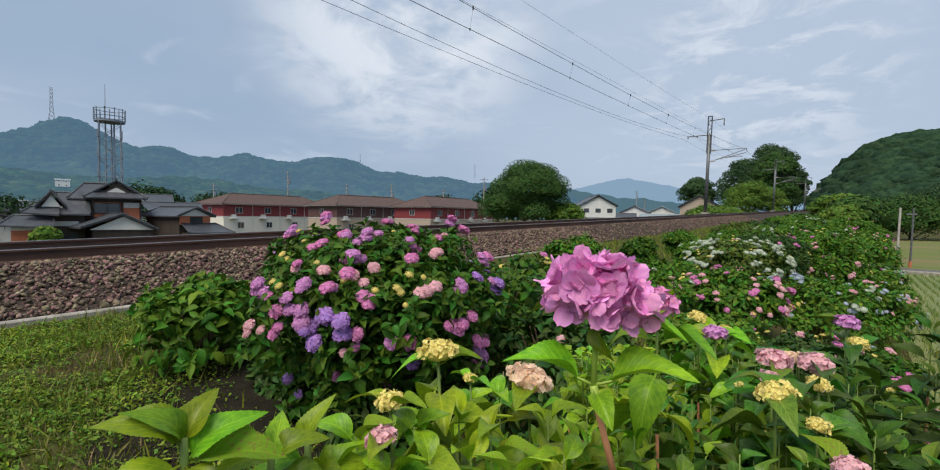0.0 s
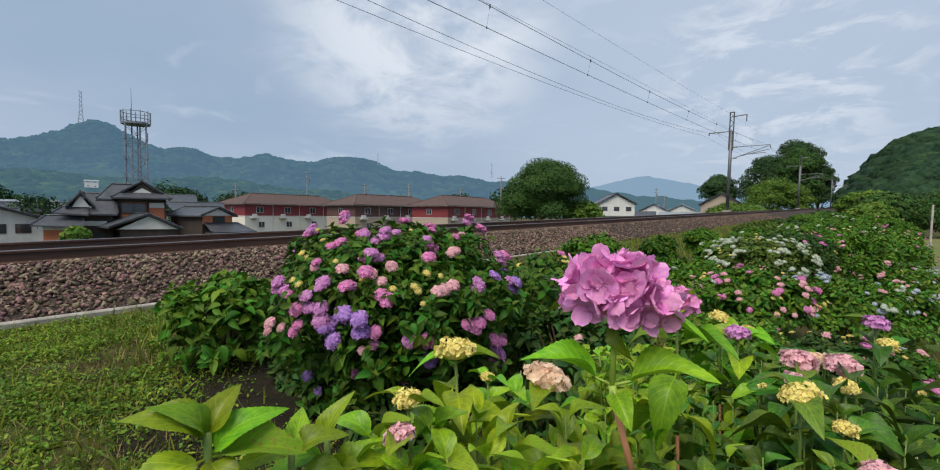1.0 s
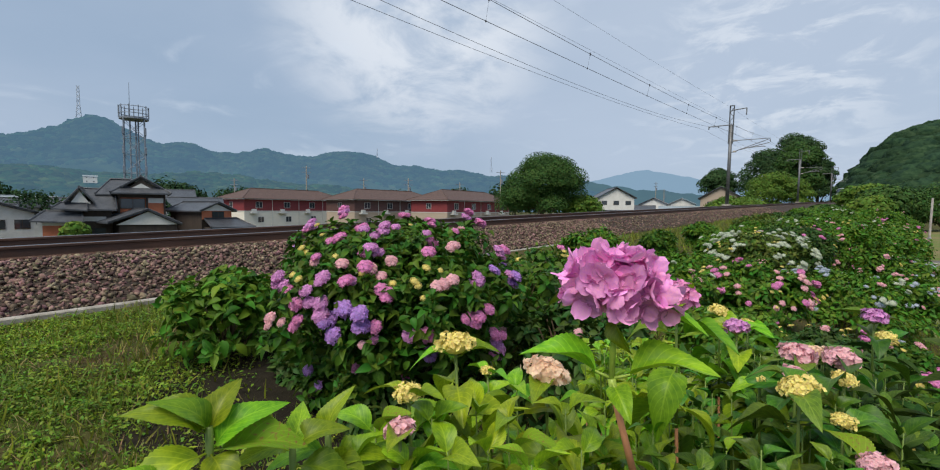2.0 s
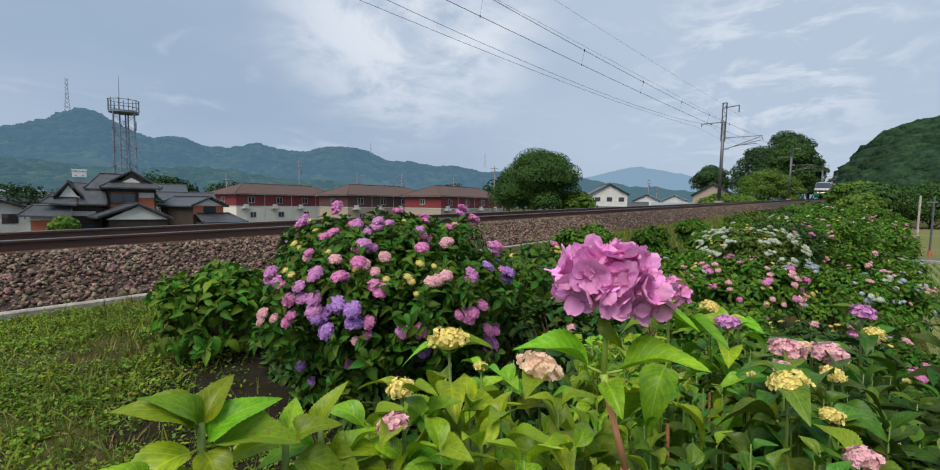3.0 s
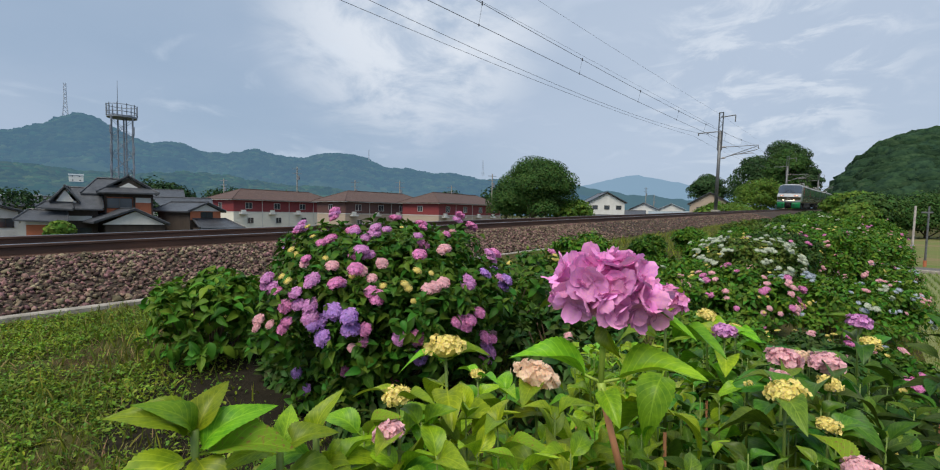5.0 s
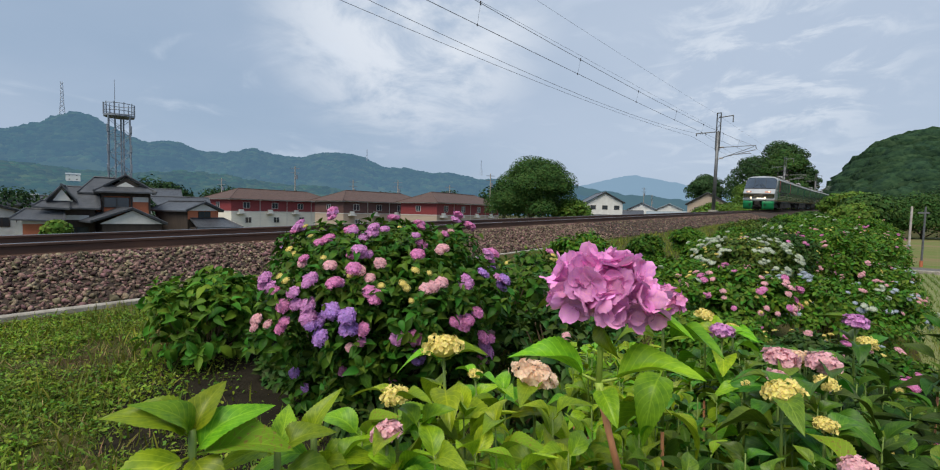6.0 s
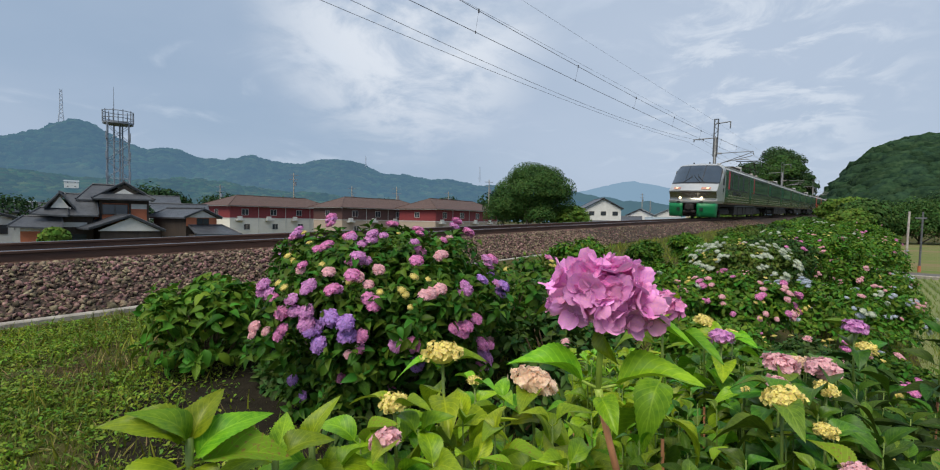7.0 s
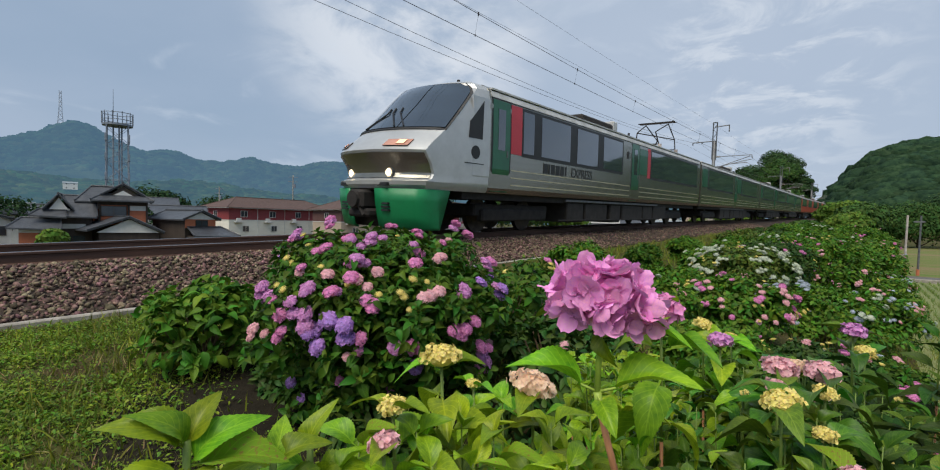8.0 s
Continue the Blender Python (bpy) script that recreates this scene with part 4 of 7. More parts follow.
def outward(d, rg, tilt=0.5, droop=0.35):
    """Leaf turns: each leaf's face looks along d (n,3), its tip outward and down, jittered."""
    n = len(d)
    d = d + rg.normal(0, tilt, (n, 3))
    d /= np.linalg.norm(d, axis=1)[:, None]
    t = rg.normal(0, 1, (n, 3)) + d * 0.4
    t[:, 2] -= droop * 2
    t -= (t * d).sum(1)[:, None] * d
    t /= np.linalg.norm(t, axis=1)[:, None]
    x = np.cross(t, d)
    return np.stack([x, t, d], 2)


def clump_cloud(rg, blobs, n, skin=0.35):
    """Points and outward directions spread over the shells of several ellipsoids, weighted by their area."""
    c = np.array([b[:3] for b in blobs], float)
    r = np.array([b[3:6] for b in blobs], float)
    w = (r[:, 0] * r[:, 1] + r[:, 0] * r[:, 2] + r[:, 1] * r[:, 2])
    i = rg.choice(len(blobs), n, p=w / w.sum())
    d = rg.normal(0, 1, (n, 3))
    d[:, 2] = np.where(d[:, 2] < -0.3, -d[:, 2] * rg.uniform(-0.5, 1, n), d[:, 2])
    d /= np.linalg.norm(d, axis=1)[:, None]
    k = 1 - skin * rg.uniform(0, 1, n) ** 2
    return c[i] + d * r[i] * k[:, None], d


def lumps(rg, cx, cy, cz, rx, ry, rz, n, size):
    """Many smaller ellipsoids over the shell of a large one, for an uneven outline."""
    out = [(cx, cy, cz, rx * 0.8, ry * 0.8, rz * 0.8)]
    for _ in range(n):
        d = rg.normal(0, 1, 3)
        d /= np.linalg.norm(d)
        if d[2] < -0.35:
            d[2] *= -1
        s = size * rg.uniform(0.6, 1.3)
        out.append((cx + d[0] * rx * 0.82, cy + d[1] * ry * 0.82, cz + d[2] * rz * 0.82, s, s, s * 0.75))
    return out


def tree(name, x, y, zb, tall, width, material, label, cards=7000, size=0.5, seed=0, trunk=0.35, low=0.25, group="", lump=0.22):
    rg = np.random.default_rng(seed)
    t = empty(name, pose(x, y, zb), label, "tree" if name == "tree" else "shrub", group)
    zc, rz = tall * (0.5 + low / 2), tall * (0.5 - low / 2)
    blobs = lumps(rg, 0, 0, zc, width / 2, width / 2, rz, 46, width * lump)
    P, D = clump_cloud(rg, blobs, cards)
    scatter("crown", CARD, outward(D + np.array([0, 0, 0.25]), rg, 0.30), P, rg.uniform(0.6, 1.3, cards) * size, material, t)
    bm = bmesh.new()
    rod(bm, (0, 0, -0.6), (0, 0, zc), trunk, trunk * 0.45, 8)
    for i in range(7):
        a = i * 2.4
        rod(bm, (0, 0, tall * (0.2 + 0.05 * i)), (math.cos(a) * width * 0.33, math.sin(a) * width * 0.33, zc + rz * 0.35 * math.sin(i)), trunk * 0.4, trunk * 0.12, 6)
    part("trunk", bm, M_BARK, t)
    return t


def build_far_trees():
    # the big round tree beyond the line
    tree("tree", -35.5, 56.4, -4.4, 11.3, 10.2, M_TREE, "large round broadleaf tree with dense dark green crown", 52000, 0.205, 1, 0.4, 0.1)
    tree("shrub", -31.5, 60.0, -4.3, 6.5, 5.0, M_TREE_LT, "pale green bamboo-like shrub beside the round tree", 2500, 0.4, 2, 0.1, 0.1)
    # woods left of the line, further on
    for i, (x, y, zb, tall, w, mt) in enumerate(((-17.0, 160, -2, 24.4, 12.5, M_TREE_DK), (-12.6, 162, -2, 17.5, 7.5, M_TREE_DK), (-24.5, 157, -2, 19.8, 11.5, M_TREE_DK), (-37, 158, -2, 14.8, 9.2, M_TREE_DK), (-15.3, 143, -2, 19.6, 10.0, M_TREE))):
        tree("tree", x, y, zb, tall, w, mt, "tall dark broadleaf tree in the wood by the line", 15000, 0.42, 10 + i, 0.5, 0.05, "wood beside the line")
    for i, (x, y, tall, w) in enumerate(((-1.4, 112, 7.4, 6.0), (2.6, 106, 7.2, 8), (8.5, 112, 7.5, 10), (16, 118, 10, 13), (27, 122, 11, 14))):
        tree("tree", x, y, -4.8, tall + 1.2, w, M_TREE_DK if i > 2 else M_TREE, "dark leafy tree at the foot of the wooded hill", 11000, 0.32, 50 + i, 0.3, 0.0, "trees below the hill", lump=0.26)
    for i, (x, y, tall, w) in enumerate(((-15.5, 104, 8.2, 7.5), (-12.6, 110, 7.5, 6), (-19.0, 101, 3.6, 4))):
        tree("shrub", x, y, -1.0, tall, w, M_TREE_LT, "bright green overgrown shrub beside the track", 9000, 0.27, 30 + i, 0.15, 0.0, "shrubs beyond the track")


build_far_trees()


def build_right_hill():
    # wooded hill across the field: a mound of ground with its wood
    rg = np.random.default_rng(77)
    def mound(x, y):
        return 58.5 * math.exp(-abs((x - 60) / (73 if x < 60 else 170)) ** 4.8 - ((y - 450) / 70) ** 2)
    vs, fs = [], []
    nx, ny = 40, 40
    for j in range(ny + 1):
        for i in range(nx + 1):
            x, y = -40 + 340 * i / nx, 362 + 190 * j / ny
            edge = min(1, i / 3, j / 3, (nx - i) / 3, (ny - j) / 3)
            vs.append((x, y, -3.3 + mound(x, y) * edge))
            if i and j:
                a = j * (nx + 1) + i
                fs.append((a - nx - 2, a - nx - 1, a, a - 1))
    tagged(raw("hill", vs, fs, M_GRASS, smooth=True), "rounded hill under dense woodland", "hill", kind="structure")
    bm = bmesh.new()
    bmesh.ops.create_icosphere(bm, subdivisions=2, radius=1.0)
    for v in bm.verts:
        v.co *= 1 + 0.28 * noise.noise(v.co * 1.7) + 0.12 * noise.noise(v.co * 4.5)
    crown = np.array([v.co[:] for v in bm.verts]), [tuple(v.index for v in f.verts) for f in bm.faces]
    bm.free()
    n = 2600
    C = np.stack([rg.uniform(-16, 170, n), rg.uniform(366, 462, n), np.zeros(n)], 1)
    H = np.array([mound(x, y) for x, y in C[:, :2]])
    C, H = C[H > 1.5], H[H > 1.5]
    C[:, 2] = H - 1.5
    n = len(C)
    S = rg.uniform(3.0, 9.0, n)[:, None] * np.array([1.15, 1.15, 0.8])
    tagged(scatter("woodland", crown, rot_many(rg, n, 0.3), C, S, M_HILLCROWN, smooth=True), "rounded tree crowns covering the hill", "woodland", kind="stuff")
    near = C[rg.choice(n, 900)]
    blobs = [(x, y, z, s * 1.18, s * 1.18, s * 0.85) for (x, y, z), s in zip(near, rg.uniform(4, 8, 900))]
    P, D = clump_cloud(rg, blobs, 90000, 0.1)
    ob = scatter("woodland", CARD, outward(D + np.array([0, 0, 0.2]), rg, 0.22), P, rg.uniform(0.5, 1.2, len(P)) * 0.95, M_HILLWOOD)
    tagged(ob, "dense dark green woodland covering the hill", "woodland", kind="stuff")


build_right_hill()


# ---- hydrangeas ----
M_STEM_GREEN = mat("green_stem", (0.20, 0.29, 0.05), (0.14, 0.22, 0.035), 0.5, scale=20, see=0.1)
# brighter stem copy: light put into the colour where the great head shades it
M_STEM_LIT = mat("lit_green_stem", (0.42, 0.56, 0.09), (0.32, 0.45, 0.06), 0.5, scale=20, see=0.1)
M_TWIG = mat("dull_brown_twig", (0.15, 0.10, 0.06), (0.08, 0.055, 0.035), 0.9, scale=30, bump=0.4)
M_STEM_BROWN = mat("woody_stem", (0.56, 0.25, 0.12), (0.34, 0.15, 0.07), 0.8, scale=40, bump=0.5, bscale=150, stretch=(1, 1, 0.3))
M_HERO = mat("mauve_pink_petal", (0.80, 0.32, 0.73), (0.93, 0.43, 0.68), 0.5, scale=22, rnd="island", amount=0.22, see=0.28, spec=0.25, bump=0.15, bscale=90)
PETAL = {
    "pink": mat("pink_petal", (0.72, 0.24, 0.52), (0.78, 0.33, 0.58), 0.6, scale=9, rnd="island", amount=0.22, see=0.3, spec=0.2),
    "mauve": mat("mauve_petal", (0.66, 0.29, 0.64), (0.72, 0.36, 0.62), 0.6, scale=9, rnd="island", amount=0.22, see=0.3, spec=0.2),
    "violet": mat("violet_petal", (0.46, 0.26, 0.70), (0.58, 0.32, 0.70), 0.6, scale=9, rnd="island", amount=0.22, see=0.3, spec=0.2),
    "cream": mat("cream_yellow_floret", (0.86, 0.76, 0.20), (0.88, 0.74, 0.32), 0.6, scale=9, rnd="island", amount=0.16, see=0.3, spec=0.2),
    "peach": mat("peach_floret", (0.98, 0.84, 0.58), (0.97, 0.66, 0.56), 0.6, scale=16, rnd="island", amount=0.10, see=0.42, spec=0.2),
    "blush": mat("blush_petal", (0.82, 0.44, 0.54), (0.82, 0.53, 0.52), 0.6, scale=9, rnd="island", amount=0.18, see=0.3, spec=0.2),
    "white": mat("greenish_white_petal", (0.66, 0.70, 0.60), (0.58, 0.64, 0.50), 0.6, scale=9, rnd="island", amount=0.14, see=0.3, spec=0.2),
    "blue": mat("pale_blue_petal", (0.52, 0.62, 0.66), (0.56, 0.56, 0.70), 0.6, scale=9, rnd="island", amount=0.2, see=0.3, spec=0.2),
}


def petal_template(nl, nw, broad=0.46):
    vs, fs = [], []
    for i in range(nl + 1):
        t = i / nl
        w = broad * math.sin(math.pi * (0.1 + 0.8 * t)) ** 0.75 if nl > 1 else 0.3
        w = w if i else 0.06
        if i == nl:
            w *= 0.62
        for j in range(-nw, nw + 1):
            s = j / nw
            vs.append((s * w, t - 0.10 * s * s * (t > 0.9), 0.30 * t * t * 0.5 + 0.10 * abs(s) ** 2 - 0.22 * max(0, t - 0.6) + (0.05 * math.sin(5 * s + 3 * t) if nl > 4 else 0)))
    k = 2 * nw + 1
    for i in range(nl):
        for j in range(k - 1):
            a = i * k + j
            fs.append((a, a + 1, a + k + 1, a + k))
    return np.array(vs), fs


def floret_template(nl, nw, seed=0, broad=0.46):
    pv, pf = petal_template(nl, nw, broad)
    vs, fs = [], []
    rg = random.Random(seed)
    for q in range(4):
        a = math.pi / 2 * q + rg.uniform(-0.12, 0.12)
        c, s = math.cos(a), math.sin(a)
        lift = rg.uniform(-0.15, 0.2) if broad < 0.5 else rg.uniform(0.0, 0.75)
        b = len(vs)
        for x, y, z in pv:
            z = z + lift * y * y
            vs.append((c * x - s * y, s * x + c * y, z))
        fs += [tuple(b + i for i in f) for f in pf]
    return np.array(vs), fs


def head_data(name, n, floret, material, seed, nl=1, nw=1, reach=1.95, flat=0.72, jitter=0.28, rough=0.06, broad=0.46):
    """A mophead of n four-petalled florets over a flattened dome of radius 1 about the origin."""
    rg = np.random.default_rng(seed)
    i = np.arange(n) + 0.5
    c = 1 - i / n * (1 - math.cos(reach))
    th, ph = np.arccos(c), i * 2.39996 + rg.normal(0, 0.12, n)
    d = np.stack([np.sin(th) * np.cos(ph), np.sin(th) * np.sin(ph), np.cos(th)], 1)
    P = d * (1 - floret * 0.2 + rg.normal(0, rough, n)[:, None]) * np.array([1, 1, flat])
    N = d * np.array([1, 1, 1 / flat]) + rg.normal(0, jitter, (n, 3))
    N /= np.linalg.norm(N, axis=1)[:, None]
    T = rg.normal(0, 1, (n, 3))
    T -= (T * N).sum(1)[:, None] * N
    T /= np.linalg.norm(T, axis=1)[:, None]
    R = np.stack([np.cross(T, N), T, N], 2)
    ob = scatter(name, floret_template(nl, nw, seed, broad), R, P, floret * rg.uniform(0.85, 1.15, n), material, smooth=nl > 1)
    me = ob.data
    bpy.data.objects.remove(ob)
    # core that closes the gaps between florets
    bm = bmesh.new()
    bm.from_mesh(me)
    bmesh.ops.create_icosphere(bm, subdivisions=2, radius=0.74, matrix=Matrix.Diagonal((1, 1, flat, 1)))
    bm.to_mesh(me)
    bm.free()
    me.name = name
    return me


HEADS = {}
for _k, _m in PETAL.items():
    bud = _k in ("cream", "peach", "white", "blue")
    HEADS[_k] = [head_data("flower_head", 90 if bud else 64, 0.20 if bud else 0.29, _m, 40 + i, 2 if not bud else 1, 1, reach=1.75, flat=0.62 if bud else 0.72) for i in range(2)]
HEADS_FINE = {k: head_data("flower_head", 120, 0.18, PETAL[k], 70, 3, 1, reach=1.8, flat=0.66, jitter=0.6, rough=0.10) for k in ("cream", "peach")}
HEADS_FINE.update({k: head_data("flower_head", 84, 0.28, PETAL[k], 71, 3, 1, reach=1.9, flat=0.70, jitter=0.45, rough=0.11) for k in ("mauve", "blush", "pink")})
HERO_HEAD = head_data("flower_head", 88, 0.34, M_HERO, 90, 7, 3, reach=2.15, flat=0.72, jitter=0.70, rough=0.08, broad=0.56)


def leaf_meshes(name, material, kinds):
    out = []
    for kw in kinds:
        v, f, u = leaf_template(**kw)
        # the leaf's own stalk, thinning to where it joins the stem
        n = len(v)
        ring = [(math.cos(a) * r, y, math.sin(a) * r - 0.004) for y, r in ((-0.2, 0.016), (0.02, 0.022)) for a in (0.5, 2.6, 4.7)]
        v = np.concatenate([v, np.array(ring)])
        u = np.concatenate([u, np.full((6, 2), 0.5)])
        f = f + [(n, n + 1, n + 4, n + 3), (n + 1, n + 2, n + 5, n + 4), (n + 2, n, n + 3, n + 5)]
        ob = raw(name, v, f, material, smooth=True, uvs=u)
        out.append(ob.data)
        bpy.data.objects.remove(ob)
    return out


FINE = [dict(nl=34, nw=3, droop=d, fold=g, teeth=0.035, wave=w, W=ww, arch=ar) for d, g, w, ww, ar in ((0.26, 0.55, 0.020, 0.60, 0.07), (0.48, 0.40, 0.025, 0.64, 0.10), (0.62, 0.34, 0.02, 0.58, 0.12), (0.34, 0.65, 0.03, 0.56, 0.08))]
COARSE = [dict(nl=6, nw=2, droop=d, fold=g, W=ww, arch=0.06) for d, g, ww in ((0.12, 0.45, 0.50), (0.30, 0.35, 0.52), (0.20, 0.5, 0.46))]
LEAVES_FRESH = leaf_meshes("leaf", M_LEAF_FRESH, FINE)
LEAVES_YEL = leaf_meshes("leaf", M_LEAF_YEL, FINE[:2])
LEAVES_LIME = leaf_meshes("leaf", M_LEAF_LIME, FINE)
LEAVES_DEEP = leaf_meshes("leaf", M_LEAF_OB, COARSE)
# darker leaf green: some bushes' own tone, and painted shade on the lowest
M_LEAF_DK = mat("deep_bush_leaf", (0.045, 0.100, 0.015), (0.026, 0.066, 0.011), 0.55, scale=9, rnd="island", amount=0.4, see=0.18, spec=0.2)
M_LEAF_MIX = mat("olive_bush_leaf", (0.11, 0.16, 0.022), (0.06, 0.11, 0.016), 0.55, scale=5, rnd="island", amount=0.45, see=0.2, spec=0.2)
M_LEAF_BRIGHT = mat("bright_bush_leaf", (0.085, 0.200, 0.018), (0.05, 0.125, 0.013), 0.5, scale=6, rnd="object", amount=0.35, see=0.25, spec=0.14, veins=True)
M_LEAF_LT = mat("fresh_bush_leaf", (0.095, 0.205, 0.018), (0.06, 0.14, 0.014), 0.5, scale=9, rnd="island", amount=0.4, see=0.22, spec=0.14)
LEAVES_BRIGHT = leaf_meshes("leaf", M_LEAF_BRIGHT, COARSE)
# darker copy of M_LEAF_OB: shade inside the plant put into the colour
M_LEAF_SHADE = mat("shade_dark_leaf", (0.040, 0.088, 0.012), (0.024, 0.060, 0.009), 0.5, scale=9, rnd="object", amount=0.35, see=0.18, spec=0.14, veins=True)
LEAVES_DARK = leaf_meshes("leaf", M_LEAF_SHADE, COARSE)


def basis(p, tip, up, scale):
    """A pose at p with +y along tip and +z near up."""
    y = Vector(tip).normalized()
    x = y.cross(Vector(up)).normalized()
    z = x.cross(y)
    return Matrix.Translation(p) @ Matrix((x, y, z)).transposed().to_4x4() @ Matrix.Diagonal((scale, scale, scale, 1))


def piece(name, me, m, parent, label=""):
    ob = new(name, me)
    ob.parent = parent
    ob.matrix_basis = m
    return tagged(ob, label)


def ray_at(az, el, dist):
    """A point by azimuth (degrees left of +Y), elevation (degrees) and distance from the origin."""
    a, e = radians(az), radians(el)
    return Vector((-math.sin(a) * math.cos(e), math.cos(a) * math.cos(e), math.sin(e))) * dist


RG = random.Random(11)


def shoot(plant, apex, foot, nodes, length, fresh=True, head=None, size=0.05, turn=None, gap=0.055, yellow=0.05):
    """One upright shoot: a stem from foot to apex, pairs of leaves set crosswise, and a flower head or bud."""
    apex, foot = Vector(apex), Vector(foot)
    axis = (apex - foot).normalized()
    turn = RG.uniform(0, 3.14) if turn is None else turn
    knee = apex - axis * gap * 4.5
    stems = (bmesh.new(), bmesh.new())
    rod(stems[0], knee, apex, 0.0036, 0.0028 if head else 0.0012, 6)
    rod(stems[1], foot, knee, 0.0048, 0.0037, 6)
    a0 = axis.orthogonal().normalized()
    for k in range(nodes):
        p = apex - axis * (0.012 + gap * k * (0.75 + 0.12 * k))
        for s in (0, 1):
            ang = turn + k * math.pi / 2 + s * math.pi + RG.uniform(-0.2, 0.2)
            out = Matrix.Rotation(ang, 3, axis) @ a0
            rise = (0.95 if head is None else 0.45) - 0.34 * k + RG.uniform(-0.3, 0.3)
            tip = (out + axis * rise).normalized()
            ln = length * (0.55 + 0.22 * k if head is None else 0.7 + 0.15 * k) * RG.uniform(0.85, 1.12)
            ln = min(ln, length * 1.15)
            q = p + tip * ln * 0.16
            # shoots not fresh: pairs below the top take the leaf colour darkened as shade
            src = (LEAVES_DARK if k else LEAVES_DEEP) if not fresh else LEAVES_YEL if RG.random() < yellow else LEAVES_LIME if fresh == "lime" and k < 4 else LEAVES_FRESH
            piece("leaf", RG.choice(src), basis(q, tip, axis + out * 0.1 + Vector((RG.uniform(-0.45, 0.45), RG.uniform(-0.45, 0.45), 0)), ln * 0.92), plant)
    stems_done(plant, stems)
    size *= 0.90
    if head:
        piece("flower_head", HEADS_FINE[head] if head in HEADS_FINE else HEADS[head][RG.randrange(2)],
              Matrix.Translation(apex + axis * size * 0.3) @ pose(0, 0, 0, RG.uniform(-14, 14), RG.uniform(-14, 14), RG.uniform(0, 360)) @ Matrix.Diagonal((size, size, size, 1)), plant,
              {"cream": "cream-yellow opening flower head", "peach": "peach and cream flower head"}.get(head, head + " flower head"))


def stems_done(plant, stems, upper=None):
    part("stem", stems[0], upper or M_STEM_GREEN, plant, "green upper stems", smooth=True)
    part("branch", stems[1], M_STEM_BROWN, plant, "brown woody branches", smooth=True)


def floor_under(p, dx=0.0, dy=0.0):
    return Vector((p.x + dx, p.y + dy, land(p.x + dx, p.y + dy) - 0.03))


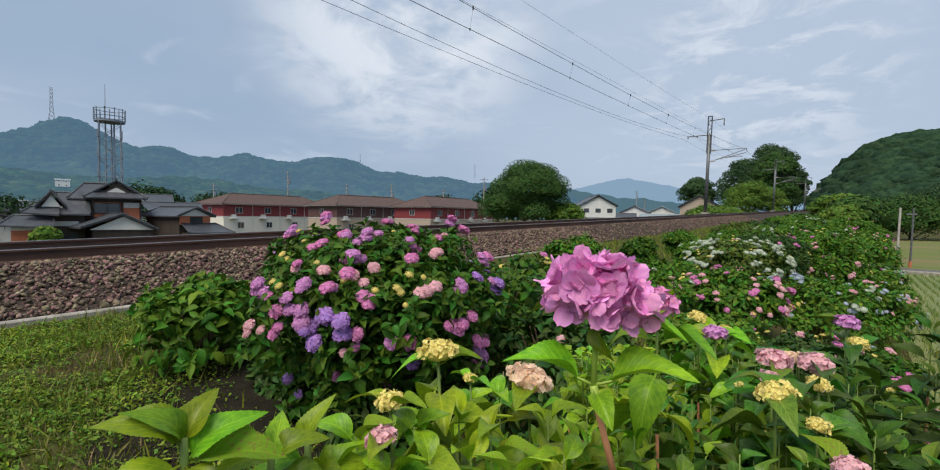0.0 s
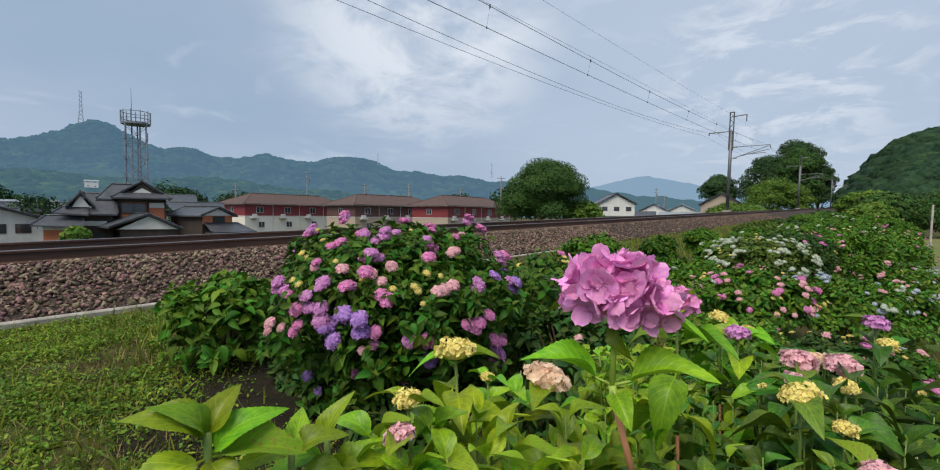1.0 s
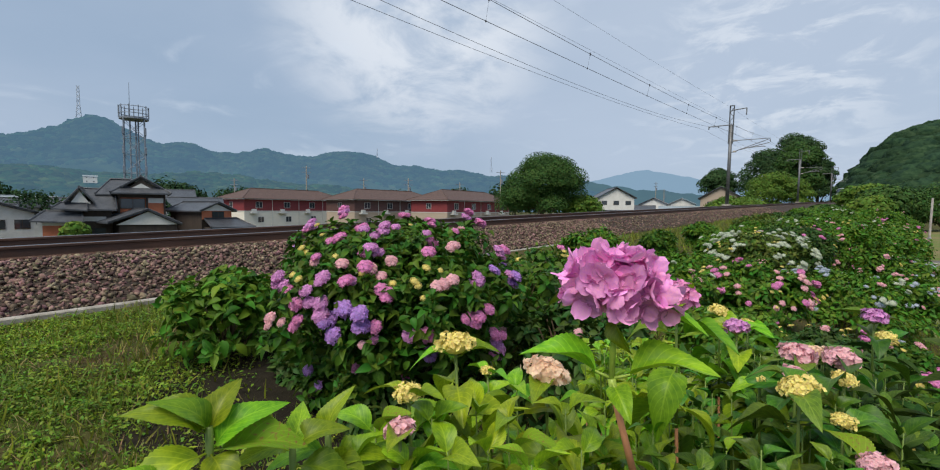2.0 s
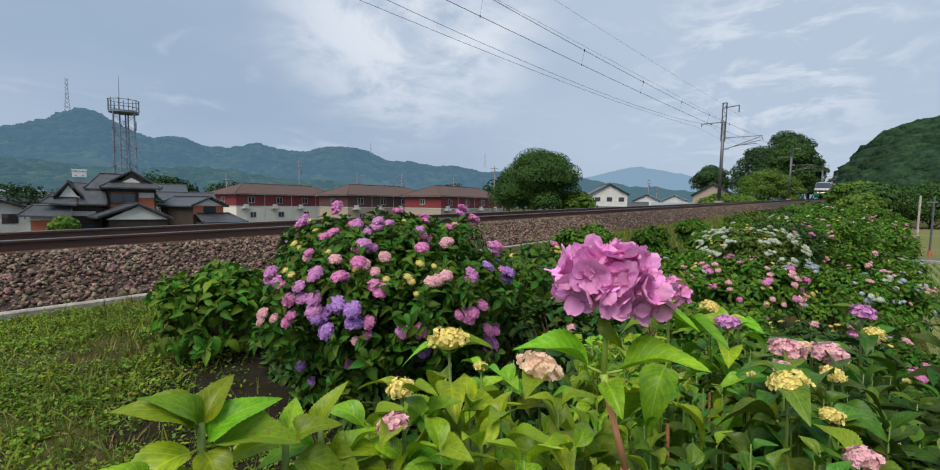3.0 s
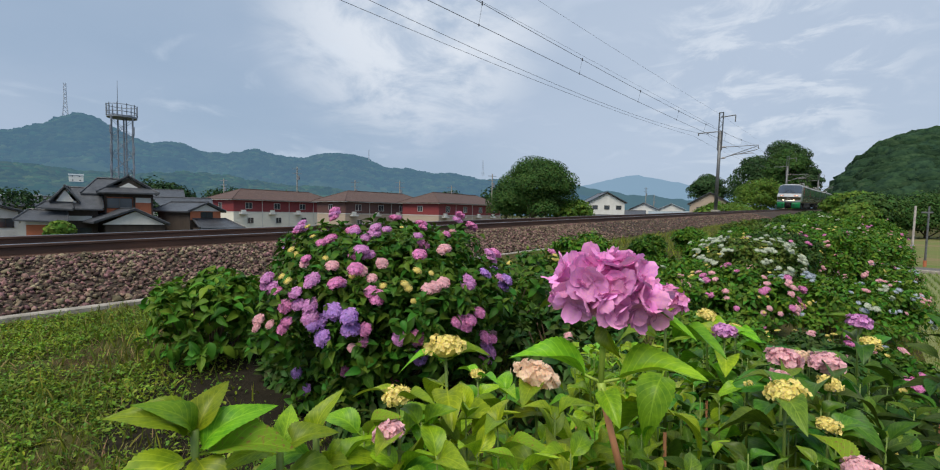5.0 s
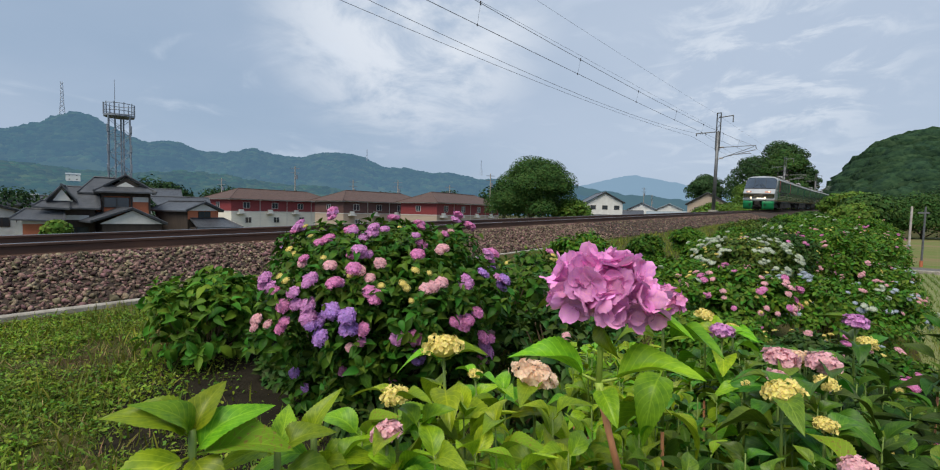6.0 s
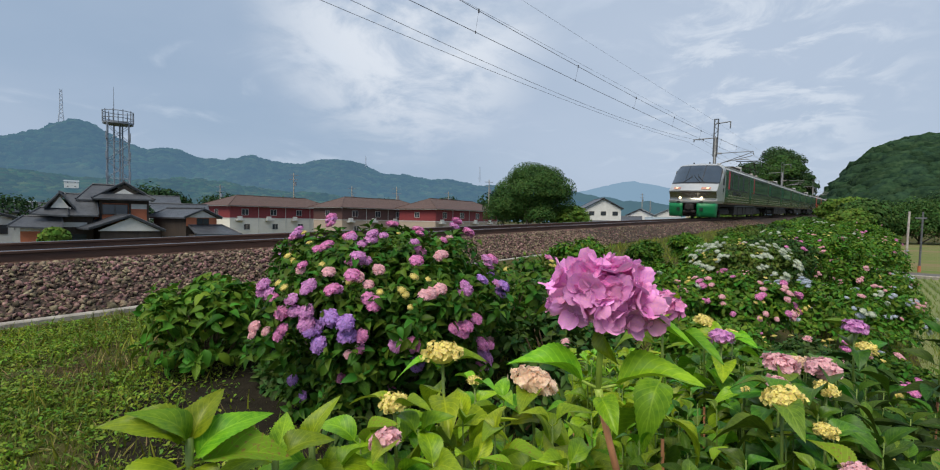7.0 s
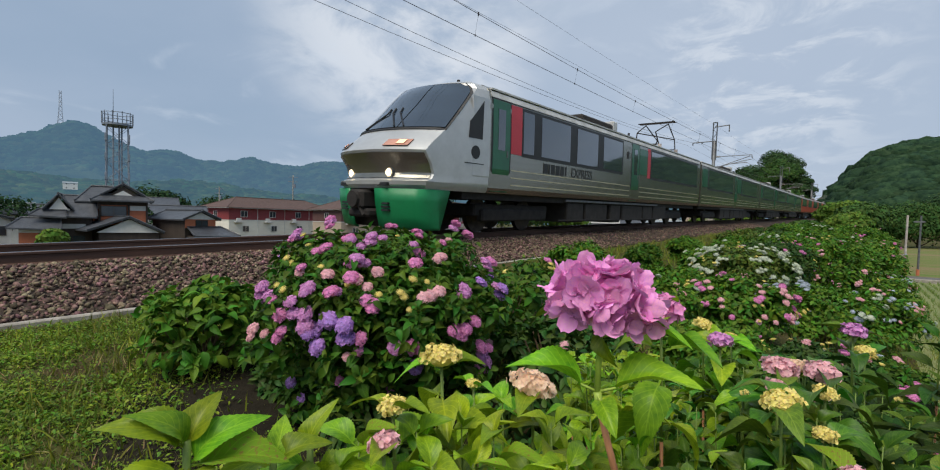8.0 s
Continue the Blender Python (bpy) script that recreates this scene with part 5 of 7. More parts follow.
def foreground_plants():
    # the tall stem with the great mauve head
    A = empty("hydrangea", None, "tall hydrangea stem with one large mauve-pink flower head", "plant", "hydrangeas near the path")
    st = (bmesh.new(), bmesh.new())
    hp = ray_at(23.45, -9.2, 0.715)
    node = ray_at(23.7, -19.2, 0.735)
    knee = ray_at(23.2, -21.6, 0.745)
    rod(st[0], hp, node, 0.0040, 0.0046, 8)
    rod(st[0], node, knee, 0.0062, 0.0050, 8)
    low = ray_at(20.9, -28.5, 0.78)
    rod(st[1], knee, low, 0.0048, 0.0056, 8)
    rod(st[1], low, floor_under(low, 0.05, 0.1), 0.0068, 0.009, 8)
    right = Vector((math.cos(radians(24)), math.sin(radians(24)), 0))
    away = Vector((-math.sin(radians(24)), math.cos(radians(24)), 0))
    up = Vector((0, 0, 1))
    m = Matrix.Translation(hp + up * 0.004) @ Matrix.Rotation(radians(24), 4, "Z") @ Matrix.Rotation(radians(9), 4, "Y") @ Matrix.Rotation(radians(-2), 4, "X")
    piece("flower_head", HERO_HEAD, m @ Matrix.Diagonal((0.069, 0.060, 0.068, 1)), A, "large mauve-pink mophead flower")
    for p, tip, ln, me, upv in ((node, -right + up * 0.45 - away * 0.2, 0.110, LEAVES_LIME[0], up - away * 0.16), (node, right + up * 0.36 - away * 0.10, 0.115, LEAVES_LIME[0], up - away * 0.22),
                                (node - up * 0.004, right * 0.3 - away * 0.8 - up * 0.30, 0.058, LEAVES_LIME[0], up * 0.8 - away),
                                (hp - up * 0.028, right * 0.15 - away * 0.5 - up * 0.75, 0.055, LEAVES_LIME[3], up * 0.5 - away * 0.6 - right), (hp - up * 0.035, right * 0.95 - away * 0.15 + up * 0.05, 0.10, LEAVES_LIME[0], up),
                                (hp - up * 0.03, -right * 0.8 + away * 0.5 + up * 0.1, 0.10, LEAVES_FRESH[0], up), (hp - up * 0.05, right * 0.8 + away * 0.4 + up * 0.15, 0.085, LEAVES_FRESH[0], up)):
        # each leaf on its own pale stalk
        q = p + tip.normalized() * ln * 0.24
        rod(st[0], p, q, 0.0026, 0.0018, 6)
        piece("leaf", me, basis(q, tip, upv, ln), A)
    stems_done(A, st, M_STEM_LIT)

    # broad fresh leaves close by
    B = empty("hydrangea", None, "young hydrangea with broad yellow-green leaves, some scorched brown", "plant", "hydrangeas near the path")
    def rosette(az, el, d, leaves, foot):
        p = ray_at(az, el, d)
        a = radians(az)
        rt, aw, upv = Vector((math.cos(a), math.sin(a), 0)), Vector((-math.sin(a), math.cos(a), 0)), Vector((0, 0, 1))
        st = (bmesh.new(), bmesh.new())
        rod(st[0], p - upv * 0.10, p, 0.0055, 0.0045, 8)
        rod(st[1], floor_under(p, *foot), p - upv * 0.10, 0.007, 0.0055, 8)
        for r, u, t, ln, k, lift in leaves:
            tip = rt * r + upv * u - aw * t
            ln *= 0.64
            q = p - upv * (0.01 + 0.02 * (k % 3)) + tip.normalized() * ln * 0.14
            me = LEAVES_YEL[k % 2] if k > 3 else LEAVES_LIME[1 + k % 2]
            piece("leaf", me, basis(q, tip, upv - aw * 0.42 + rt * RG.uniform(-0.35, 0.35), ln), B)
        stems_done(B, st)
    rosette(70.5, -22.6, 0.66, ((-0.75, 0.72, 0.10, 0.125, 0, 0.55), (-0.35, 0.80, 0.2, 0.10, 3, 0.5), (0.55, 0.62, 0.15, 0.125, 1, 0.6), (0.35, 0.85, -0.2, 0.095, 0, 0.6), (-0.80, -0.05, 0.45, 0.145, 1, 0.75), (0.95, 0.12, 0.30, 0.150, 4, 0.7),
                               (-0.95, -0.45, 0.3, 0.13, 2, 0.8), (0.25, -0.25, 0.8, 0.11, 1, 0.8), (-0.3, 0.2, -0.8, 0.12, 0, 0.9)), (-0.05, 0.02))
    rosette(62.0, -25.6, 0.70, ((-0.7, 0.3, 0.3, 0.10, 3, 0.7), (0.85, 0.55, 0.1, 0.10, 0, 0.7), (0.9, -0.1, 0.4, 0.13, 1, 0.7), (-0.5, -0.3, 0.7, 0.12, 2, 0.8), (0.2, 0.7, -0.3, 0.09, 3, 0.6)), (0.0, 0.03))
    rosette(75.5, -28.0, 0.62, ((-0.9, 0.35, 0.2, 0.12, 2, 0.8), (0.6, 0.5, 0.3, 0.11, 1, 0.7), (-0.3, 0.7, 0.2, 0.10, 0, 0.6), (0.8, -0.1, 0.4, 0.12, 4, 0.8)), (-0.05, 0.0))
    rosette(58.0, -25.0, 0.74, ((-0.8, 0.3, 0.3, 0.11, 1, 0.7), (0.8, 0.35, 0.2, 0.12, 2, 0.7), (0.1, 0.8, 0.1, 0.10, 3, 0.6), (0.5, -0.2, 0.7, 0.12, 1, 0.8), (-0.6, -0.3, 0.5, 0.12, 2, 0.8)), (0.0, 0.03))

    # the row of flowering shoots across the front
    C = empty("hydrangea", None, "leafy hydrangea with cream and peach flower heads opening", "plant", "hydrangeas near the path")
    for az, el, d, n, ln, hd, sz in ((42.6, -17.0, 0.86, 3, 0.125, "cream", 0.037), (31.4, -20.0, 1.00, 3, 0.125, "peach", 0.050), (48.4, -22.2, 0.80, 2, 0.11, "cream", 0.025), (49.5, -26.0, 0.74, 2, 0.10, "blush", 0.024), (38.6, -19.5, 1.15, 2, 0.10, "cream", 0.018)):
        p = ray_at(az, el, d)
        shoot(C, p, floor_under(p, 0.03, 0.05), n + 2, ln, "lime", hd, sz)
    for az, el, d, ln in ((52.5, -25.0, 0.78, 0.13), (45.5, -24.5, 0.80, 0.12), (40.0, -23.5, 0.86, 0.125), (36.0, -24.5, 0.84, 0.12), (35.0, -21.0, 1.0, 0.115), (29.0, -23.0, 0.9, 0.12), (27.0, -27.0, 0.8, 0.12), (43.5, -28.0, 0.74, 0.12), (33.0, -29.0, 0.74, 0.12),
                              (38.5, -21.5, 1.1, 0.10), (44.0, -21.5, 1.05, 0.10), (30.5, -26.0, 0.95, 0.11), (48.0, -28.5, 0.75, 0.12), (38.5, -27.5, 0.78, 0.12), (55.5, -28.0, 0.74, 0.12)):
        p = ray_at(az, el, d)
        shoot(C, p, floor_under(p, 0.03, 0.05), 6, ln, "lime", None, yellow=0.03)

    D = empty("hydrangea", None, "hydrangea with blush, mauve and cream flower heads", "plant", "hydrangeas near the path")
    for az, el, d, n, ln, hd, sz in ((12.6, -11.0, 1.55, 3, 0.12, "cream", 0.036), (10.9, -12.6, 1.5, 2, 0.12, "mauve", 0.042), (9.9, -11.9, 1.6, 2, 0.11, "cream", 0.026), (5.5, -14.5, 1.35, 2, 0.13, "blush", 0.046), (3.9, -14.0, 1.45, 3, 0.13, "peach", 0.036), (2.0, -14.3, 1.4, 2, 0.13, "blush", 0.044),
                                 (5.2, -17.8, 1.12, 3, 0.13, "cream", 0.045), (1.7, -16.0, 1.3, 2, 0.12, "cream", 0.030), (1.6, -19.7, 1.15, 2, 0.12, "cream", 0.026), (-1.0, -22.8, 1.02, 2, 0.12, "blush", 0.030), (16.9, -10.2, 0.98, 3, 0.12, "pink", 0.052), (8.6, -17.2, 1.35, 2, 0.11, "cream", 0.022), (-0.2, -9.9, 1.9, 3, 0.12, "mauve", 0.045),
                                 (5.6, -16.3, 1.25, 2, 0.11, "blush", 0.03)):
        p = ray_at(az, el, d)
        shoot(D, p, floor_under(p, 0.02, 0.08), n + 2, ln, "lime" if az > 8 else True, hd, sz * 0.8, yellow=0.06)
    rg = random.Random(4)
    for i in range(124):
        az, d = rg.uniform(0.5, 27), rg.uniform(0.85, 1.9)
        top = -30 + 16.0 * (d - 0.85) / 0.9 + rg.uniform(-3, 3.5) + (27 - az) * 0.06
        p = ray_at(az, min(top, -14.0 - 0.06 * az), d)
        shoot(D, p, floor_under(p, 0.02, 0.08), 5, rg.uniform(0.062, 0.095), "lime" if az > 17 else i % 3 > 0, None, yellow=0.05)

    E = empty("hydrangea", None, "deep green hydrangea with pale buds at the field's edge", "plant", "hydrangeas near the path")
    rg = random.Random(9)
    for i in range(44):
        az, d = rg.uniform(-9, 2.0), rg.uniform(1.35, 2.3)
        p = ray_at(az, min(-9.0, -11.5 - (2.3 - d) * 10 + rg.uniform(-4, 3)), d)
        shoot(E, p, floor_under(p, 0.0, 0.1), 4, rg.uniform(0.11, 0.14), False, "cream" if i % 12 == 0 else None, 0.03)


def rosettes(rg, P, D, leaf):
    """Leaves in crossed pairs round each shoot tip: turns, places and sizes of all of them."""
    n = len(P)
    a = D + np.array([0, 0, 0.75]) + rg.normal(0, 0.22, (n, 3))
    a /= np.linalg.norm(a, axis=1)[:, None]
    u = rg.normal(0, 1, (n, 3))
    u -= (u * a).sum(1)[:, None] * a
    u /= np.linalg.norm(u, axis=1)[:, None]
    v = np.cross(a, u)
    s0 = rg.uniform(0.75, 1.2, n) * leaf
    RR, PP, SS_ = [], [], []
    for k, (rise, size) in enumerate(((0.95, 0.62), (0.35, 0.95), (-0.10, 1.1))):
        for side in (0, 1):
            ang = k * math.pi / 2 + side * math.pi + rg.normal(0, 0.22, n)
            out = np.cos(ang)[:, None] * u + np.sin(ang)[:, None] * v
            y = out + a * (rise + rg.normal(0, 0.16, n))[:, None]
            y /= np.linalg.norm(y, axis=1)[:, None]
            w = a + rg.normal(0, 0.16, (n, 3))
            x = np.cross(y, w)
            x /= np.linalg.norm(x, axis=1)[:, None]
            RR.append(np.stack([x, y, np.cross(x, y)], 2))
            s = s0 * size * rg.uniform(0.85, 1.15, n)
            PP.append(P - a * (0.28 * k * s0)[:, None] + y * (0.12 * s)[:, None])
            SS_.append(s)
    return np.concatenate(RR), np.concatenate(PP), np.concatenate(SS_)


def bush(label, cx, cy, rx, ry, top, flowers, n_heads, head=0.055, leaves=900, leaf=0.10, seed=0, singles=0, material=None, facing=True, group="hydrangea bushes on the bank", sink=0.0, low=0.0, pieces="deep", flare=0.0, shoulders=()):
    """A hydrangea bush on the ground: leafy shoots over an uneven dome, heads in loose groups at their tips."""
    rg = np.random.default_rng(seed)
    zb = land(cx, cy) - sink
    h = top - zb
    b = empty("hydrangea_bush", pose(cx, cy, zb), label, "bush", group)
    cz, rz = h * (0.50 + low), h * (0.5 - low)
    blobs = lumps(rg, 0, 0, cz, rx * 0.95, ry * 0.95, rz * 0.95, 26, min(rx, h * 0.6) * 0.30) + [(0, 0, h * 0.24, rx * 0.88, ry * 0.88, h * 0.28)] + list(shoulders)
    # shoots at the surface, loose leaves within
    tips, inner = leaves // 6, leaves // 4
    P, D = clump_cloud(rg, blobs, tips, 0.22)
    R, P, S = rosettes(rg, P, D, leaf)
    D = np.tile(D, (6, 1))
    P2, D2 = clump_cloud(rg, blobs, inner, 0.6)
    R = np.concatenate([R, outward(D2 * np.array([1, 1, 0.8]) + np.array([0, 0, 0.45]), rg, 0.35, 0.45)])
    P, S, D = np.concatenate([P, P2]), np.concatenate([S, rg.uniform(0.65, 1.15, inner) * leaf]), np.concatenate([D, D2])
    P[:, 2] = np.maximum(P[:, 2], 0.03)
    P[:, :2] *= (1 + flare * (P[:, 2:3] / h - 0.45))
    total = len(P)
    mt = material or M_LEAF
    eye = Vector((-cx, -cy, -cz)).normalized()
    near = np.zeros(total, bool)
    if singles:
        score = D @ np.array(eye) + rg.uniform(0, 0.4, total)
        score[tips * 6:] = -9
        near[np.argsort(-score)[:singles]] = True
        for i in np.nonzero(near)[0]:
            m = Matrix(R[i].tolist()).to_4x4() @ Matrix.Diagonal((S[i], S[i], S[i], 1))
            piece("leaf", (LEAVES_BRIGHT if pieces == "bright" else LEAVES_DEEP)[i % 3], Matrix.Translation(P[i]) @ m, b)
    far = ~near
    tagged(scatter("foliage", LEAF_MID if leaf * 784 / math.hypot(cx, cy) > 18 else LEAF_LO, R[far], P[far], S[far], mt, b, smooth=True), "mass of toothed green leaves", kind="stuff")
    bm = bmesh.new()
    for i in range(14):
        d = rg.normal(0, 1, 3)
        d[2] = abs(d[2]) + 0.6
        d /= np.linalg.norm(d)
        rod(bm, (d[0] * rx * 0.15, d[1] * ry * 0.15, -0.05), (d[0] * rx * 0.8, d[1] * ry * 0.8, cz + d[2] * rz * 0.55), 0.009, 0.005, 5)
    part("branch", bm, M_TWIG, b)
    names, w = [f[0] for f in flowers], np.array([f[1] for f in flowers], float)
    k = 0
    while k < n_heads and flowers:
        d = rg.normal(0, 1, 3)
        d /= np.linalg.norm(d)
        if d[2] < -0.2 or (facing and d @ np.array(eye) < -0.35 and d[2] < 0.5):
            continue
        p = np.array([0, 0, cz]) + d * np.array([rx, ry, rz]) * rg.uniform(0.95, 1.08)
        p[:2] *= 1 + flare * (p[2] / h - 0.45)
        kind = names[rg.choice(len(names), p=w / w.sum())]
        flower_group(rg, b, kind, Vector(p), Vector(d), int(rg.integers(1, 5)), head, "")
        k += 2.5
    return b


def flower_group(rg, b, kind, p, d, count, head, second):
    """Some mopheads crowded about p, facing along d and up."""
    side = d.cross(Vector((0, 0, 1))).normalized()
    for i in range(count):
        q = p.copy()
        if i:
            q += side * rg.normal(0, 1.5) * head + Vector((0, 0, rg.normal(0, 0.75) * head)) + d * rg.normal(0, 0.5) * head
        k = second if second and rg.random() < 0.25 else kind
        s = head * rg.uniform(0.72, 1.15) * (0.60 if k in ("cream", "peach") else 0.86 if k == "blush" else 1.0)
        axis = d + Vector((rg.normal(0, 0.2), rg.normal(0, 0.2), 0.8))
        m = basis(q, axis.orthogonal(), axis, s) @ Matrix.Diagonal((1, 1, 0.82, 1))
        piece("flower_head", HEADS[k][int(rg.integers(2))], m, b, k + " flower head")


def build_bushes():
    # the great flowering bush by the track: pink over the top, violet low in front
    rg = np.random.default_rng(8)
    base = Vector((-2.39, 2.02, land(-2.39, 2.02)))
    high = -0.10 - base.z
    groups = {      # azimuth, elevation and number of heads
        "mauve": ((59.7, -2.3, 4), (51.3, -2.8, 5), (41.6, -1.1, 3), (40.1, -8.1, 3), (58.3, -8.1, 2), (62.6, -8.9, 4), (59.9, -10.9, 4), (48.3, -15.1, 1), (37.6, -15.5, 6), (38.3, -17.6, 3)),
        "pink": ((55.8, -1.0, 4), (53.1, -4.9, 4), (56.3, -3.5, 3), (46.3, -3.1, 3), (45.9, -1.6, 2), (48.8, -1.0, 2), (39.9, -1.9, 3), (46.0, -5.3, 1), (37.2, -5.0, 4), (55.7, -8.6, 2), (52.4, -14.0, 1), (51.0, -10.6, 3),
                 (61.1, -12.7, 2), (54.7, -18.4, 1), (40.8, -13.3, 4), (53.9, -2.5, 2)),
        "blush": ((43.4, -4.8, 2), (59.2, -6.3, 2), (56.1, -6.6, 1), (52.6, -15.4, 2), (51.6, -8.1, 3), (44.1, -9.1, 3), (64.0, -12.2, 4), (46.2, -15.1, 1), (49.0, -20.0, 1), (55.9, -19.8, 1), (38.7, -12.1, 1), (50.4, -6.4, 2), (42.8, -2.8, 2)),
        "cream": ((47.3, -9.3, 2), (46.3, -7.2, 1), (56.9, -5.7, 1), (60.6, -4.7, 2), (61.6, -7.7, 2), (53.9, -7.8, 1), (50.3, -9.0, 1), (44.6, -7.5, 1), (46.7, -10.8, 1), (58.3, -3.2, 2), (48.2, -2.1, 1)),
        "violet": ((36.2, -7.9, 5), (56.1, -11.7, 4), (58.3, -13.2, 3), (57.2, -14.7, 1), (53.9, -13.9, 2), (45.8, -17.3, 1), (58.9, -20.1, 1), (60.0, -18.3, 1))}
    def depth(q):
        """How far out of the bush's rounded body a point lies: below 1 is inside."""
        f = 1 + 0.38 * (q.z / high - 0.45)
        return math.sqrt((q.x / 0.81 / f) ** 2 + (q.y / 0.82 / f) ** 2 + ((q.z - high * 0.53) / (high * 0.475)) ** 2)
    hits = []
    for kind, spots in groups.items():
        for az, el, count in spots:
            tries = [ray_at(az, el, 1.9 + 0.03 * i) - base for i in range(60)]
            hits.append((kind, count, next((p for p in tries if depth(p) < 1.0), min(tries, key=depth))))
    # the outer groups stand on shoots of their own, beyond the rounded body
    shoulders = []
    for kind, count, q in hits:
        if depth(q) > 0.985:
            f = 0.93 / (1 + 0.38 * (q.z / high - 0.45))
            shoulders.append((q.x * f, q.y * f, q.z - 0.13, 0.16, 0.16, 0.12))
    B = bush("large round hydrangea bush full of pink and violet mopheads", -2.39, 2.02, 0.79, 0.80, -0.10, [], 0, 0.036, 8200, 0.072, 3, 300, low=0.03, flare=0.38, shoulders=shoulders)
    for kind, count, q in hits:
        out = Vector((q.x, q.y, (q.z - high * 0.5) * 0.8)).normalized()
        flower_group(rg, B, kind, q + out * 0.01, out, count, 0.043 if kind == "violet" else 0.036, {"mauve": "pink", "pink": "mauve", "blush": "pink", "violet": "mauve"}.get(kind, ""))
    # as many again round the sides turned to the track
    away = Vector((-2.39, 2.02, 0)).normalized()
    for i in range(34):
        turn, rise = rg.uniform(-1.35, 1.35), rg.uniform(0.0, 1.1)
        out = Matrix.Rotation(turn, 3, "Z") @ away * math.cos(rise) + Vector((0, 0, math.sin(rise)))
        q = Vector((0, 0, high * 0.53)) + Vector((out.x * 0.81, out.y * 0.82, out.z * high * 0.46))
        f = 1 + 0.38 * (q.z / high - 0.45)
        flower_group(rg, B, ("pink", "mauve", "blush", "violet")[i % 4], Vector((q.x * f, q.y * f, q.z)), out, 1 + i % 3, 0.036, "")
    # dark bushes added in place of the shade under the great bush
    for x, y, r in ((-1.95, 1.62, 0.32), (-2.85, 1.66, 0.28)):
        bush("low dark foliage added as shade at the foot of the flowering bush", x, y, r, r, -0.93, [], 0, 0.05, 800, 0.075, 18, 0, M_LEAF_DK)
    bush("low bright green hydrangea bush without flowers", -3.62, 1.40, 0.52, 0.48, -0.47, [], 0, 0.05, 1100, 0.105, 13, 240, M_LEAF_LT, pieces="bright")
    bush("dark green hydrangea bush behind the flowering one", -2.35, 3.15, 0.75, 0.7, -0.42, [("white", 2), ("blush", 1)], 9, 0.03, 1500, 0.09, 14)
    bush("hydrangea bush with pink and cream heads", -2.55, 4.0, 0.45, 0.45, -0.36, [("pink", 3), ("cream", 2)], 14, 0.055, 700, 0.09, 15)
    # the shade on these two is put into their dark leaf colour
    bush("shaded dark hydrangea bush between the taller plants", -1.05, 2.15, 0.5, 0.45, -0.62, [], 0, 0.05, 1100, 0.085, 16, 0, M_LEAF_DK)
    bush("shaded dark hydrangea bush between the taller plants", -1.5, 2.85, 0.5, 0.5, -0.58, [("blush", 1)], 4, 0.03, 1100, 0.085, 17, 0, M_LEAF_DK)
    W, Pk, Bl = [("white", 5), ("cream", 1)], [("blush", 3), ("pink", 2), ("cream", 2)], [("blue", 3), ("white", 2), ("blush", 2)]
    spots = ((-3.15, 6.4, 0.55, -0.30, [], 0), (-3.3, 9.6, 0.36, -0.22, [], 0), (-3.25, 12.4, 0.40, -0.14, [], 0), (-1.9, 5.3, 0.75, -0.55, [("white", 1)], 8), (-1.5, 9.4, 0.85, -0.15, W, 70), (-1.15, 6.6, 0.7, -0.55, Pk, 55), (-0.95, 4.6, 0.5, -0.90, [], 0),
             (-0.3, 5.2, 0.7, -0.92, Pk, 26), (-0.4, 8.6, 0.9, -0.75, Bl, 16), (-0.5, 13.5, 1.0, -0.2, Pk, 30), (0.1, 6.6, 0.7, -1.2, Bl, 12), (-0.9, 3.2, 0.5, -0.95, [], 0), (-0.1, 3.3, 0.55, -1.05, Pk, 7), (0.35, 4.4, 0.6, -1.2, Pk, 10), (-2.2, 7.7, 0.55, -0.55, [], 0), (-2.3, 10.6, 0.6, -0.40, W, 8),
             (-1.4, 12.4, 0.9, -0.1, Pk, 16), (-2.5, 14.5, 0.7, -0.15, [], 0), (0.15, 10.8, 0.9, -1.0, Bl, 18), (0.3, 14.5, 1.0, -0.8, Bl, 30), (-1.5, 16.5, 1.0, 0.05, W, 14), (0.2, 17.5, 1.1, -0.2, Pk, 26), (-2.9, 18.5, 1.0, 0.15, [], 0), (0.35, 19.5, 1.1, -0.7, Bl, 30), (-1.0, 21, 1.2, 0.15, W, 14), (-2.8, 23.5, 1.2, 0.25, [], 0),
             (0.2, 23, 1.3, -0.1, Pk, 24), (-1.4, 26.5, 1.4, 0.35, [], 0), (0.4, 26.5, 1.3, -0.5, Bl, 24), (0.2, 30, 1.5, 0.3, Pk, 18), (-2.4, 30, 1.4, 0.45, [], 0), (0.5, 33, 1.5, -0.3, Bl, 18), (-0.9, 35, 1.6, 0.5, [], 0), (0.4, 39, 1.7, 0.3, Pk, 12), (-2.2, 40, 1.6, 0.55, [], 0))
